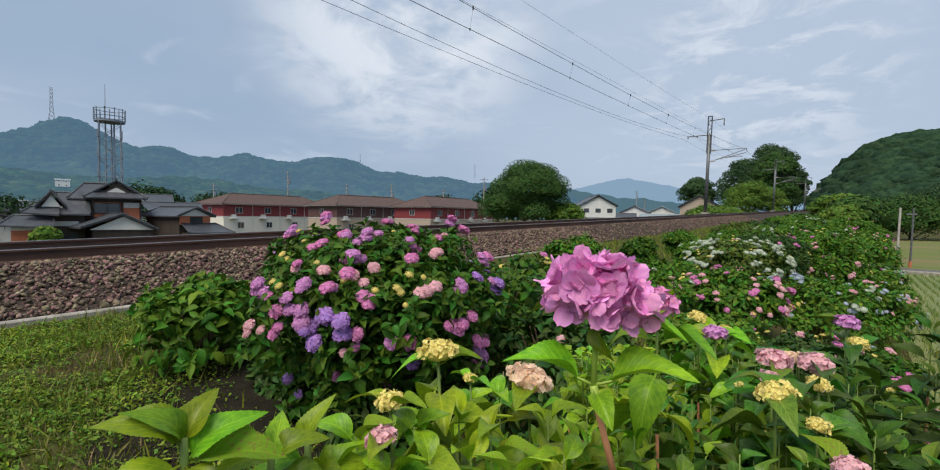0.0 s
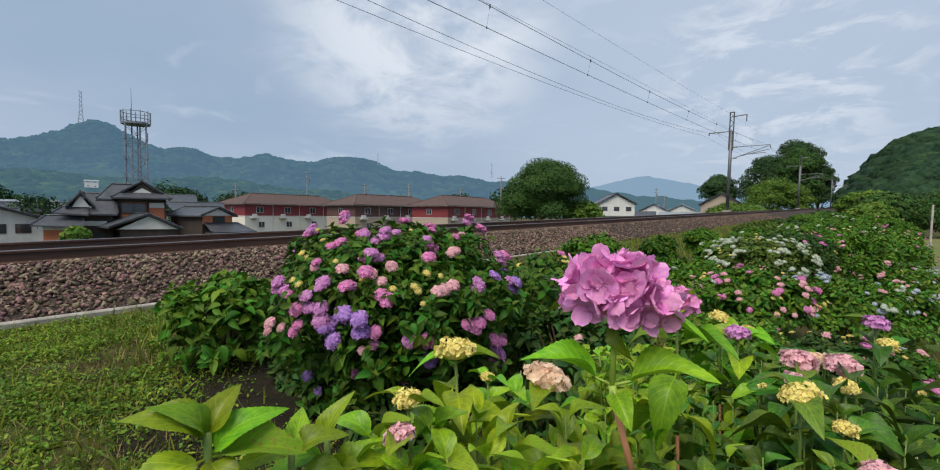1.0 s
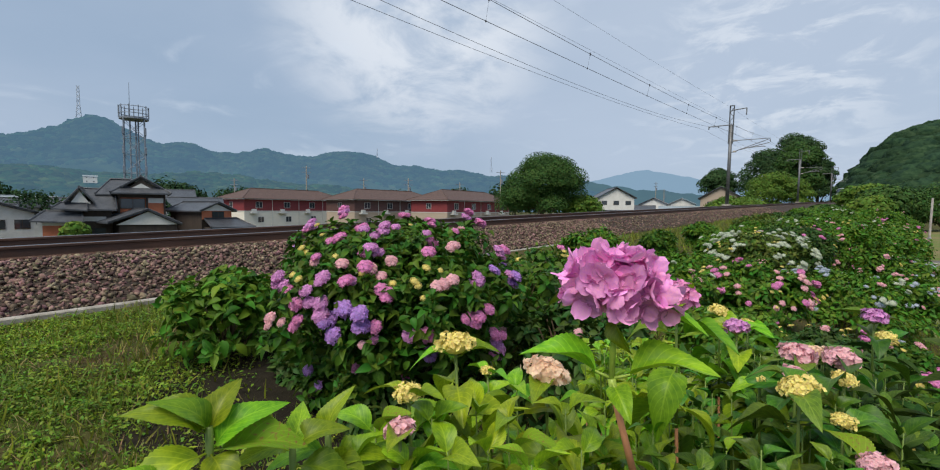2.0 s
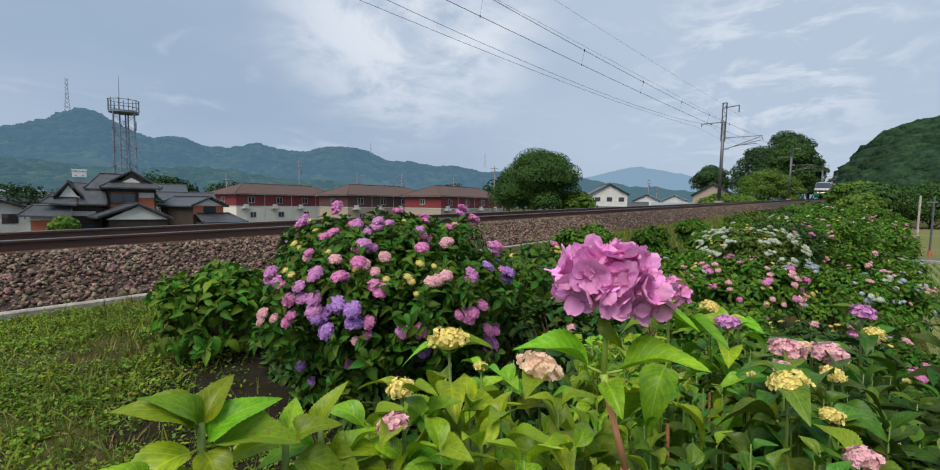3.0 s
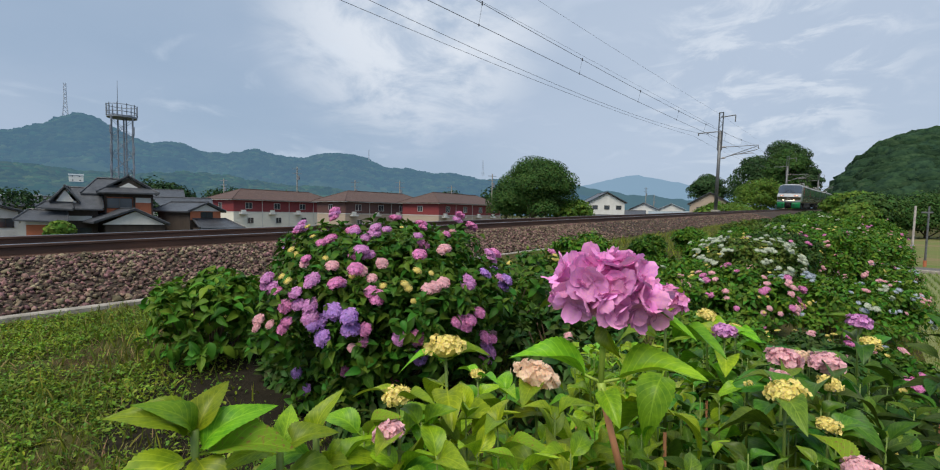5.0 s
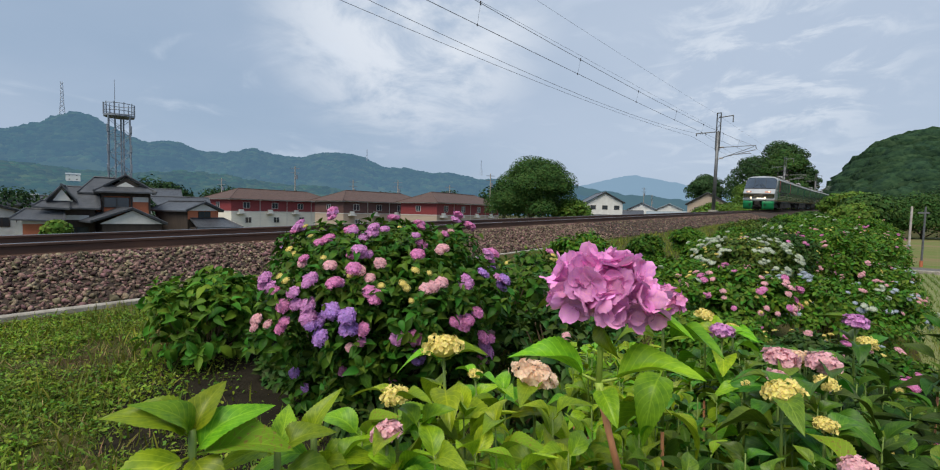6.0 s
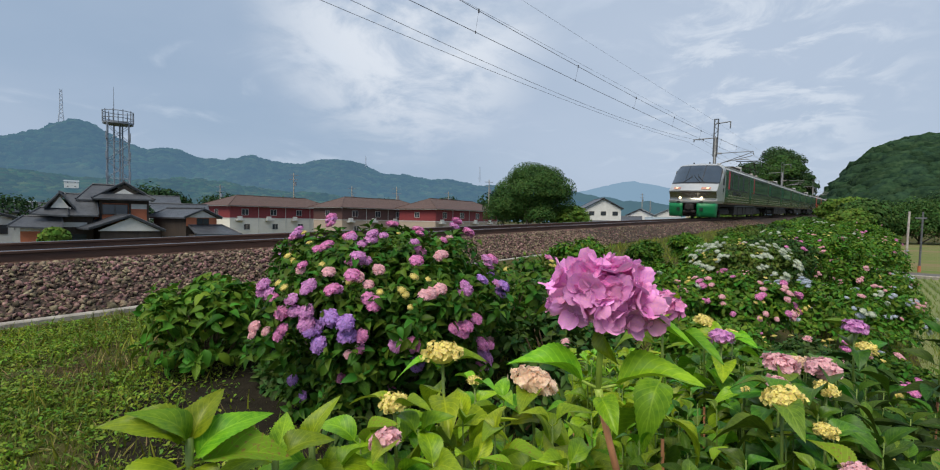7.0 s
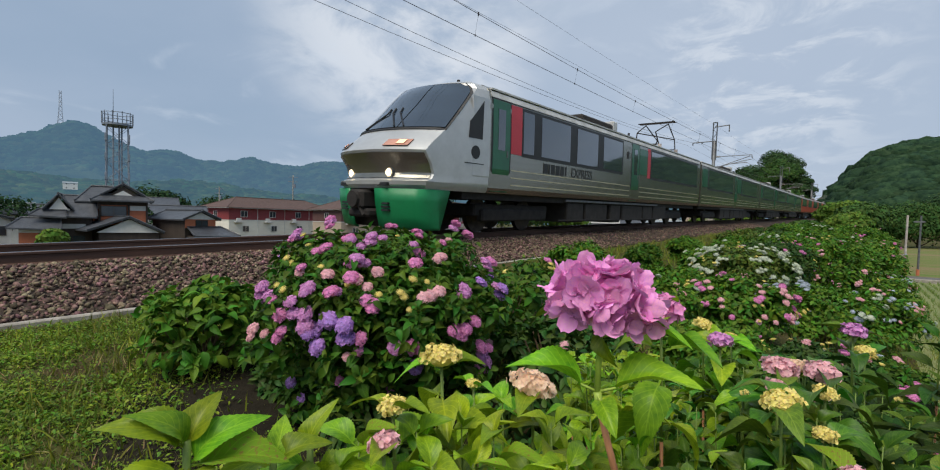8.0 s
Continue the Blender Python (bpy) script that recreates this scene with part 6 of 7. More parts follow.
    for i, (x, y, r, top, fl, n) in enumerate(spots):
        col = {0: "leafy green hydrangea bush", 1: "green hydrangea bush with a few flowers"}.get(len(fl), "hydrangea bush with pink and cream heads" if fl is Pk else "hydrangea bush with greenish white heads" if fl is W else "hydrangea bush with pale blue heads")
        d = math.hypot(x, y)
        top -= 0.05 + 0.007 * max(0, y - 4)
        bush(col + " on the embankment", x, y, r, r, top + (0.10 if i % 3 == 0 else -0.08 if i % 3 == 1 else 0.0), fl, int(n * (3.2 if fl is Bl and y > 8 else 2.4 if fl is W else 1.8)), 0.040, int(2300 + 1900 * r), 0.068 + 0.0022 * d, 100 + i, material=(M_LEAF_LT, M_LEAF, M_LEAF_LT, M_LEAF_DK, M_LEAF_LT, M_LEAF_MIX)[(i * 7 + i // 3) % 6] if i != 6 and not (fl is Bl and y > 8) else M_LEAF_LT, sink=0.05)
    for i, (x, y, top, w) in enumerate(((-0.9, 58, 2.3, 3.8), (0.4, 54, 2.0, 3.4), (-1.0, 67, 2.7, 3.6), (-0.4, 48, 1.1, 2.6), (-3.2, 48, 0.30, 2.0), (-3.4, 56, 0.45, 2.0), (0.4, 74, 2.6, 4.0))):
        zb = land(x, y) - 0.2
        tree("shrub", x, y, zb, top - zb, w, M_TREE if i % 3 else M_TREE_LT, "rounded green shrub crowding the embankment", 4200, 0.26, 300 + i, 0.12, 0.0, "shrubs on the embankment")


M_GRASSBLADE = mat("grass_blade", (0.150, 0.235, 0.020), (0.18, 0.19, 0.035), 0.6, scale=1.3, rnd="island", amount=0.45, see=0.3, spec=0.2)
M_WEED = mat("weed_leaf", (0.210, 0.320, 0.021), (0.105, 0.190, 0.016), 0.5, scale=1.5, rnd="island", amount=0.4, see=0.3, spec=0.3)
M_CLOVER = mat("clover_leaf", (0.085, 0.155, 0.018), (0.05, 0.10, 0.014), 0.6, scale=2.5, rnd="island", amount=0.4, see=0.25, spec=0.2)
M_STRAW = mat("dry_grass", (0.30, 0.23, 0.10), (0.20, 0.14, 0.06), 0.9, scale=2, rnd="island", amount=0.35)


def build_grass():
    rg = np.random.default_rng(21)
    blade = (np.array([(-0.04, 0, 0), (0.04, 0, 0), (0.03, 0.12, 0.5), (-0.03, 0.12, 0.5), (0, 0.4, 0.95)]), [(0, 1, 2, 3), (3, 2, 4)])
    def place(n, x0, x1, y0, y1, patch, thin):
        x, y = rg.uniform(x0, x1, n * 3), rg.uniform(y0, y1, n * 3)
        keep = np.array([noise.noise((a * 1.1, b * 1.1, patch)) + 0.6 * noise.noise((a * 5, b * 5, patch)) > thin + rg.normal(0, 0.12) for a, b in zip(x, y)])
        # thinning out towards the borders
        keep &= rg.uniform(0, 0.9, len(x)) < np.minimum(np.minimum(x1 - x, y1 - y), y - y0)
        x, y = x[keep][:n], y[keep][:n]
        z = np.array([lay(a, b) for a, b in zip(x, y)])
        return np.stack([x, y, z], 1)
    for name, tm, mt, n, box4, s0, s1, patch, lab in (
            ("grass", blade, M_GRASSBLADE, 30000, (-5.35, -1.2, -1.2, 7), 0.025, 0.075, 1.0, "short green grass and weeds beside the kerb"),
            ("weeds", LEAF_LO, M_WEED, 90000, (-5.35, -1.6, -1.0, 5), 0.012, 0.034, 4.0, "low broad-leaved weeds in the grass"),
            ("clover", LEAF_LO, M_CLOVER, 80000, (-5.35, -1.6, -1.0, 4.5), 0.010, 0.024, 6.0, "creeping dark green clover in the grass"),
            ("dry_grass", blade, M_STRAW, 9000, (-5.4, -1.5, -1, 8), 0.03, 0.09, 9.0, "dry straw among the grass"),
            ("grass", blade, M_GRASSBLADE, 26000, (-5.35, 2.2, -9, 7), 0.06, 0.16, 3.0, "rough grass round the path on the embankment"),
            ("grass", blade, M_GRASSBLADE, 22000, (-5.35, 2.6, 7, 30), 0.08, 0.22, 2.0, "tufted grass on the embankment"),
            ("grass", blade, M_GRASSBLADE, 14000, (-16, -10.6, 20, 110), 0.15, 0.6, 2.0, "tall grass on the far bank of the line")):
        P = place(n, *box4, patch, -0.22 if name == "weeds" else -0.75 if name == "clover" else -0.45)
        # hardly anything grows on the soil under the great bush
        P = P[np.hypot(P[:, 0] + 2.75, P[:, 1] - 1.8) > 0.35 + 0.85 * rg.random(len(P)) ** 0.7]
        k = len(P)
        R = euler_many(rg.normal(0, 0.45, k), rg.normal(0, 0.3, k), rg.uniform(0, 6.28, k))
        S = rg.uniform(s0, s1, k)
        if name == "weeds":
            P[:, 2] += rg.uniform(0.0, 0.05, k) * (1 + np.array([noise.noise((a * 5, b * 5, patch)) for a, b in P[:, :2]]))
        tagged(scatter(name, tm, R, P, S, mt), lab, "grass", kind="stuff")


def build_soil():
    """Bare soil beneath the great bush, its dark colour standing for the bush's shade."""
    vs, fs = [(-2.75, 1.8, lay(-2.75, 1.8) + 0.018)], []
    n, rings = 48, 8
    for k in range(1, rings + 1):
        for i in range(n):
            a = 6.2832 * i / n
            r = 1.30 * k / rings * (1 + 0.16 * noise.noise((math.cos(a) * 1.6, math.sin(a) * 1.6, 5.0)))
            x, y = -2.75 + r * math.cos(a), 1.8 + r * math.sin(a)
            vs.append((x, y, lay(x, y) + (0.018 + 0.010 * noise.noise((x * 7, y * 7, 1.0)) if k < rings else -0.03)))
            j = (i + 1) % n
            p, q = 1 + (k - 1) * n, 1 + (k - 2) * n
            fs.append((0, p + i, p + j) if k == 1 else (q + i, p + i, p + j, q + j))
    tagged(raw("soil", vs, fs, M_SOIL, smooth=True), "bare soil coloured dark for the shade under the flowering bush", "soil", kind="structure")


# near-black soil: the overhanging bush's shade is put into the colour
M_SOIL = mat("shade_dark_soil", (0.026, 0.022, 0.015), (0.016, 0.014, 0.010), 0.95, scale=9, bump=0.9, bscale=60, spec=0.1)
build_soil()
foreground_plants()
build_bushes()
build_grass()


# ---- buildings beyond the line ----
M_KAWARA = mat("dark_roof_tile", (0.078, 0.084, 0.096), (0.042, 0.046, 0.054), 0.42, 0.0, scale=1.5, bump=0.6, bscale=9, stretch=(1, 1, 1))
M_BROWNROOF = mat("brown_slate_roof", (0.105, 0.062, 0.05), (0.075, 0.045, 0.038), 0.75, scale=0.8, bump=0.4, bscale=8, stretch=(1, 1, 6))
M_GREYROOF = mat("pale_metal_roof", (0.30, 0.35, 0.38), (0.24, 0.28, 0.31), 0.5, 0.2, scale=1, stretch=(3, 0.3, 1))
M_WHITE = mat("white_plaster", (0.72, 0.72, 0.70), (0.60, 0.60, 0.57), 0.85, scale=0.9, bump=0.15)
M_CREAM = mat("cream_siding", (0.80, 0.78, 0.69), (0.74, 0.71, 0.63), 0.8, scale=0.6, bump=0.15, bscale=5, stretch=(1, 1, 5))
M_BEIGE = mat("beige_siding", (0.46, 0.37, 0.29), (0.41, 0.33, 0.26), 0.8, scale=0.6, bump=0.15, bscale=5, stretch=(1, 1, 5))
M_REDSIDE = mat("dark_red_siding", (0.26, 0.040, 0.045), (0.20, 0.033, 0.037), 0.7, scale=0.8, bump=0.15, bscale=5, stretch=(1, 1, 5))
M_BROWNSIDE = mat("brown_siding", (0.13, 0.062, 0.055), (0.10, 0.05, 0.045), 0.7, scale=0.8, bump=0.15, bscale=5, stretch=(1, 1, 5))
M_EARTH = mat("orange_earth_wall", (0.52, 0.17, 0.085), (0.44, 0.14, 0.07), 0.9, scale=0.8, bump=0.15)
M_TIMBER = mat("dark_timber", (0.06, 0.045, 0.035), (0.04, 0.03, 0.025), 0.8, scale=3, stretch=(1, 1, 0.2))
M_PANE = mat("house_window_glass", (0.05, 0.06, 0.07), (0.035, 0.045, 0.055), 0.08, scale=1, spec=0.8)
M_FRAMEW = mat("white_window_frame", (0.66, 0.66, 0.64), (0.58, 0.58, 0.56), 0.5)
M_STEELFAR = mat("tower_steel", (0.24, 0.27, 0.32), (0.16, 0.19, 0.23), 0.6, 0.3, scale=2)
# paler copy of the tower steel: distance haze put into the base colour
M_STEELHAZE = mat("hazy_tower_steel", (0.42, 0.46, 0.52), (0.36, 0.40, 0.46), 0.7, 0.0)


def slab(bm, quad, thick):
    """A sloping slab: a quad of corners given thickness downwards."""
    a = [bm.verts.new(p) for p in quad]
    b = [bm.verts.new((p[0], p[1], p[2] - thick)) for p in quad]
    n = len(quad)
    bm.faces.new(a), bm.faces.new(b[::-1])
    for i in range(n):
        bm.faces.new((a[i], b[i], b[(i + 1) % n], a[(i + 1) % n]))


def roof(parent, x0, x1, y0, y1, ze, zr, along, material, over=0.5, hip=0.0, cap=0.085, thick=0.16):
    """Gable or hip roof over a rectangle; along: the ridge's axis; hip: how far the ridge's ends draw in."""
    bm = bmesh.new()
    x0, x1, y0, y1 = x0 - over, x1 + over, y0 - over, y1 + over
    if along == "x":
        m = (y0 + y1) / 2
        r0, r1 = (x0 + hip, m, zr), (x1 - hip, m, zr)
        slab(bm, [(x0, y0, ze), (x1, y0, ze), r1, r0], thick)
        slab(bm, [(x1, y1, ze), (x0, y1, ze), r0, r1], thick)
        if hip:
            slab(bm, [(x0, y1, ze), (x0, y0, ze), r0], thick)
            slab(bm, [(x1, y0, ze), (x1, y1, ze), r1], thick)
        ends = ((x0, y0), (x0, y1)), ((x1, y0), (x1, y1))
    else:
        m = (x0 + x1) / 2
        r0, r1 = (m, y0 + hip, zr), (m, y1 - hip, zr)
        slab(bm, [(x0, y1, ze), (x0, y0, ze), r0, r1], thick)
        slab(bm, [(x1, y0, ze), (x1, y1, ze), r1, r0], thick)
        if hip:
            slab(bm, [(x0, y0, ze), (x1, y0, ze), r0], thick)
            slab(bm, [(x1, y1, ze), (x0, y1, ze), r1], thick)
        ends = ((x0, y0), (x1, y0)), ((x0, y1), (x1, y1))
    ro = part("roof", bm, material, parent)
    if cap:
        part("ridge_cap", rod(bmesh.new(), Vector(r0) + Vector((0, 0, cap * 0.5)), Vector(r1) + Vector((0, 0, cap * 0.5)), cap, n=6), material, ro)
        for (a, b), r in zip(ends, (r0, r1)):
            for c in (a, b):
                part("verge_tiles" if not hip else "hip_tiles", rod(bmesh.new(), (c[0], c[1], ze + 0.05), r, cap * 0.7, n=5), material, ro)
    return ro


def gable_wall(parent, x0, x1, y, ze, zr, material, label="white plastered gable"):
    m = (x0 + x1) / 2
    return part("gable", prism(bmesh.new(), [(x0, ze), (x1, ze), (m, zr)], y, y + 0.2), material, parent, label)


def wall_box(parent, x0, x1, y0, y1, z0, z1, material, label=""):
    return part("wall", boxed(x0, x1, y0, y1, z0, z1), material, parent, label)


def window_on(parent, x, y, z, w, h, side="y", frame_mat=None):
    """A framed window proud of a wall that faces -y (or +x)."""
    fm = frame_mat or M_FRAMEW
    wd = empty("window")
    wd.parent = parent
    t = 0.06
    def bx(a0, a1, c0, c1, d0, d1):
        return boxed(a0, a1, y - d1, y - d0, c0, c1) if side == "y" else boxed(y + d0, y + d1, a0, a1, c0, c1)
    part("pane", bx(x - w / 2 + t, x + w / 2 - t, z - h / 2 + t, z + h / 2 - t, -0.05, 0.03), M_PANE, wd)
    bm = bmesh.new()
    for a0, a1, c0, c1 in ((x - w / 2, x + w / 2, z + h / 2 - t, z + h / 2), (x - w / 2, x + w / 2, z - h / 2, z - h / 2 + t), (x - w / 2, x - w / 2 + t, z - h / 2, z + h / 2), (x + w / 2 - t, x + w / 2, z - h / 2, z + h / 2), (x - t / 2, x + t / 2, z - h / 2, z + h / 2)):
        if side == "y":
            box(bm, a0, a1, y - 0.06, y + 0.05, c0, c1)
        else:
            box(bm, y - 0.05, y + 0.06, a0, a1, c0, c1)
    part("frame", bm, fm, wd)
    return wd


def apartment(x, y, rz, L, upper, lower, lab):
    """Two-storey block; its long side faces +x, its near end -y; the origin is the near front corner on the ground."""
    a = empty("apartment_building", pose(x, y, -4.0, 0, 0, rz), lab, "apartment building", "apartment blocks beyond the line")
    W, mid, eave = 9.0, 3.35, 5.75
    wall_box(a, -W, 0, 0, L, -0.3, mid, lower)
    wall_box(a, -W - 0.03, 0.03, -0.03, L + 0.03, mid, eave, upper)
    part("band", boxed(-W - 0.06, 0.06, -0.06, L + 0.06, mid - 0.06, mid + 0.06), M_FRAMEW, a)
    roof(a, -W, 0, 0, L, eave + 0.12, eave + 2.35, "y", M_BROWNROOF, 0.75, hip=5.0, cap=0.09, thick=0.1)
    part("fascia", boxed(-W - 0.72, 0.72, -0.72, L + 0.72, eave - 0.06, eave + 0.05), M_FRAMEW, a, "white eaves board")
    k = 4
    for i in range(k):
        yy = 3.2 + (L - 6.4) * i / (k - 1)
        window_on(a, yy, 0.03, 4.6, 1.5, 1.25, "x")
        window_on(a, yy + 0.4, 0.0, 1.6, 1.4, 1.2, "x")
        part("balcony", boxed(0.0, 0.8, yy - 2.1, yy - 0.5, 2.85, 3.15, bevel=0.03), M_FRAMEW, a)
        part("air_conditioner", boxed(0.15, 0.6, yy - 1.8, yy - 0.9, 3.16, 3.75, bevel=0.03), M_FRAMEW, a)
        part("downpipe", rod(bmesh.new(), (0.08, yy + 3, 0), (0.08, yy + 3, eave), 0.05, n=6), M_FRAMEW, a)
    window_on(a, -W / 2, -0.03, 4.6, 1.2, 1.1, "y")
    return a


def slabs(name, parent, quads, thick=0.16):
    """Tiled pent roofs, each with rounded tiles along its top and ends."""
    for quad in quads:
        bm = bmesh.new()
        slab(bm, quad, thick)
        ro = part(name, bm, M_KAWARA, parent)
        bm = bmesh.new()
        for a, b in ((quad[1], quad[2]), (quad[2], quad[3]), (quad[3], quad[0])):
            rod(bm, Vector(a) + Vector((0, 0, 0.04)), Vector(b) + Vector((0, 0, 0.04)), 0.085, n=5)
        part("ridge_tiles", bm, M_KAWARA, ro)


def old_house():
    h = empty("farmhouse", pose(-62.7, 15.6, -4.6, 0, 0, 76), "old tiled farmhouse with orange earth walls and white gables", "house")
    # upper storey under a front gable and a lower cross roof
    wall_box(h, -3.0, 3.2, 1.0, 8.0, -0.4, 3.4, M_TIMBER)
    wall_box(h, -1.95, 2.3, 0.7, 6.5, 3.4, 6.15, M_EARTH)
    part("wall", boxed(0.75, 2.33, 0.66, 6.5, 5.05, 5.6), M_WHITE, h, "white plaster band")
    part("wall", boxed(-1.97, 2.33, 0.68, 6.5, 5.62, 6.15), M_TIMBER, h, "dark timber under the eaves")
    wall_box(h, -3.3, -1.95, 2.2, 5.8, 3.4, 5.2, M_EARTH)
    part("wall", boxed(-3.32, -1.95, 2.18, 5.8, 5.2, 5.9), M_WHITE, h, "white plaster band")
    for px in (-1.95, 0.62, 2.3):
        part("post", boxed(px - 0.1, px + 0.1, 0.6, 0.75, 3.4, 6.1), M_TIMBER, h)
    roof(h, -1.5, 1.75, 0.9, 7.0, 6.75, 8.05, "y", M_KAWARA, 0.35, cap=0.13)
    gable_wall(h, -1.1, 1.35, 0.75, 6.7, 7.75, M_TIMBER, "dark boarded gable")
    gable_wall(h, -0.75, 1.0, 0.69, 6.72, 7.25, M_WHITE)
    slabs("eave_roof", h, [[(-2.7, -0.3, 6.15), (2.95, -0.3, 6.15), (2.0, 0.9, 6.8), (-1.75, 0.9, 6.8)], [(2.95, -0.3, 6.15), (2.95, 7.2, 6.15), (2.0, 6.6, 6.8), (2.0, 0.9, 6.8)], [(-2.7, 7.2, 6.15), (-2.7, -0.3, 6.15), (-1.75, 0.9, 6.8), (-1.75, 6.6, 6.8)]])
    roof(h, -3.6, 0.0, 1.8, 6.2, 6.0, 7.75, "x", M_KAWARA, 0.5, hip=1.3, cap=0.12)
    window_on(h, -0.7, 0.64, 4.95, 2.3, 1.15, "y", M_TIMBER)
    # the side wing: a small white gable before a broad roof
    wall_box(h, -6.2, -2.6, 0.3, 5.0, -0.4, 4.4, M_TIMBER)
    wall_box(h, -6.1, -4.4, 0.1, 4.6, 4.4, 5.1, M_WHITE)
    roof(h, -6.1, -4.4, 0.0, 4.8, 5.0, 6.6, "y", M_KAWARA, 0.38, cap=0.13)
    gable_wall(h, -6.0, -4.5, -0.08, 5.0, 6.2, M_WHITE)
    slabs("eave_roof", h, [[(-4.55, -0.7, 4.30), (-2.1, -0.7, 4.28), (-2.3, 2.5, 6.55), (-5.1, 2.5, 6.58)], [(-7.5, -1.0, 4.40), (-4.55, -1.0, 4.22), (-4.7, 0.1, 4.95), (-6.8, 0.1, 5.02)], [(-9.0, -1.9, 3.15), (-4.9, -1.9, 2.95), (-5.1, 0.1, 4.02), (-8.1, 0.1, 4.12)]])
    wall_box(h, -8.15, -6.7, -1.2, 1.0, -0.4, 2.6, M_EARTH)
    wall_box(h, -8.17, -5.35, -1.22, 1.0, 2.6, 3.08, M_WHITE)
    wall_box(h, -6.7, -5.3, -1.1, 0.3, -0.4, 2.6, M_TIMBER)
    part("wall", boxed(-5.3, -3.1, 0.24, 0.32, 3.0, 3.5), M_WHITE, h, "white plaster band")
    window_on(h, -4.2, 0.28, 1.5, 2.2, 1.6, "y", M_TIMBER)
    # the lean outbuilding before it, its ridge running off at an angle
    wall_box(h, -1.9, 3.3, -3.3, 1.0, -0.4, 2.7, M_TIMBER)
    slabs("outbuilding_roof", h, [[(-4.2, 1.0, 2.95), (-2.8, -3.9, 2.95), (0.67, -3.9, 4.36), (-0.8, 1.0, 4.36)], [(3.75, -3.9, 2.75), (2.4, 1.0, 2.75), (-0.8, 1.0, 4.36), (0.67, -3.9, 4.36)]])
    part("gable", prism(bmesh.new(), [(-2.1, 2.7), (3.35, 2.68), (0.67, 4.1)], -3.5, -3.3), M_WHITE, h, "white plastered gable")
    window_on(h, 0.4, -3.34, 1.4, 2.4, 1.2, "y", M_TIMBER)
    n = empty("house", pose(-59.3, 22.4, -4.6, 0, 0, 104), "small tiled house with orange walls and white gable", "house")
    wall_box(n, -1.9, 1.9, 0, 6, -0.4, 4.2, M_TIMBER)
    part("wall", boxed(-1.88, 1.88, -0.04, 0.0, 3.2, 4.2), M_EARTH, n, "orange earth wall")
    roof(n, -1.9, 1.9, 0, 6, 4.2, 5.25, "y", M_KAWARA, 0.45, cap=0.12)
    gable_wall(n, -1.8, 1.8, -0.1, 4.2, 5.0, M_WHITE)
    window_on(n, 0.1, -0.05, 3.75, 1.5, 0.75, "y", M_TIMBER)
    slabs("eave_roof", n, [[(-2.2, -2.2, 2.35), (3.4, -2.5, 2.3), (2.6, 0.0, 3.3), (-1.6, 0.0, 3.3)]])
    wall_box(n, -1.6, 2.8, -1.8, 0, -0.4, 2.3, M_TIMBER)


def plain_house(x, y, zg, rz, w, d, eave, ridge, along, wallm, roofm, lab, windows=2, hip=0.0, extra=False):
    h = empty("house", pose(x, y, zg, 0, 0, rz), lab, "house", "houses across the plain")
    wall_box(h, -w / 2, w / 2, 0, d, -0.5, eave, wallm)
    roof(h, -w / 2, w / 2, 0, d, eave, ridge, along, roofm, 0.5, hip, cap=0.1)
    if along == "y" and not hip:
        gable_wall(h, -w / 2, w / 2, 0.0, eave, ridge - 0.25, wallm, "plain gable")
    elif not hip:
        for sx in (-w / 2, w / 2 - 0.2):
            bm = bmesh.new()
            a = [bm.verts.new((sx + q, yy, zz)) for q in (0, 0.2) for yy, zz in ((0, eave), (d, eave), (d / 2, ridge - 0.25))]
            bm.faces.new(a[:3]), bm.faces.new(a[3:])
            for i in range(3):
                bm.faces.new((a[i], a[(i + 1) % 3], a[3 + (i + 1) % 3], a[3 + i]))
            part("gable", bm, wallm, h)
    for i in range(windows):
        xx = -w / 2 + w * (i + 0.5) / windows
        window_on(h, xx, 0.0, eave - 1.2, 1.3, 1.0, "y", M_TIMBER)
        if eave > 4.5:
            window_on(h, xx, 0.0, 1.5, 1.6, 1.2, "y", M_TIMBER)
    if extra:
        wall_box(h, w / 2, w / 2 + 3, 1, d, -0.5, 2.6, wallm)
        roof(h, w / 2, w / 2 + 3, 1, d, 2.6, 3.6, "x", roofm, 0.4)
    return h


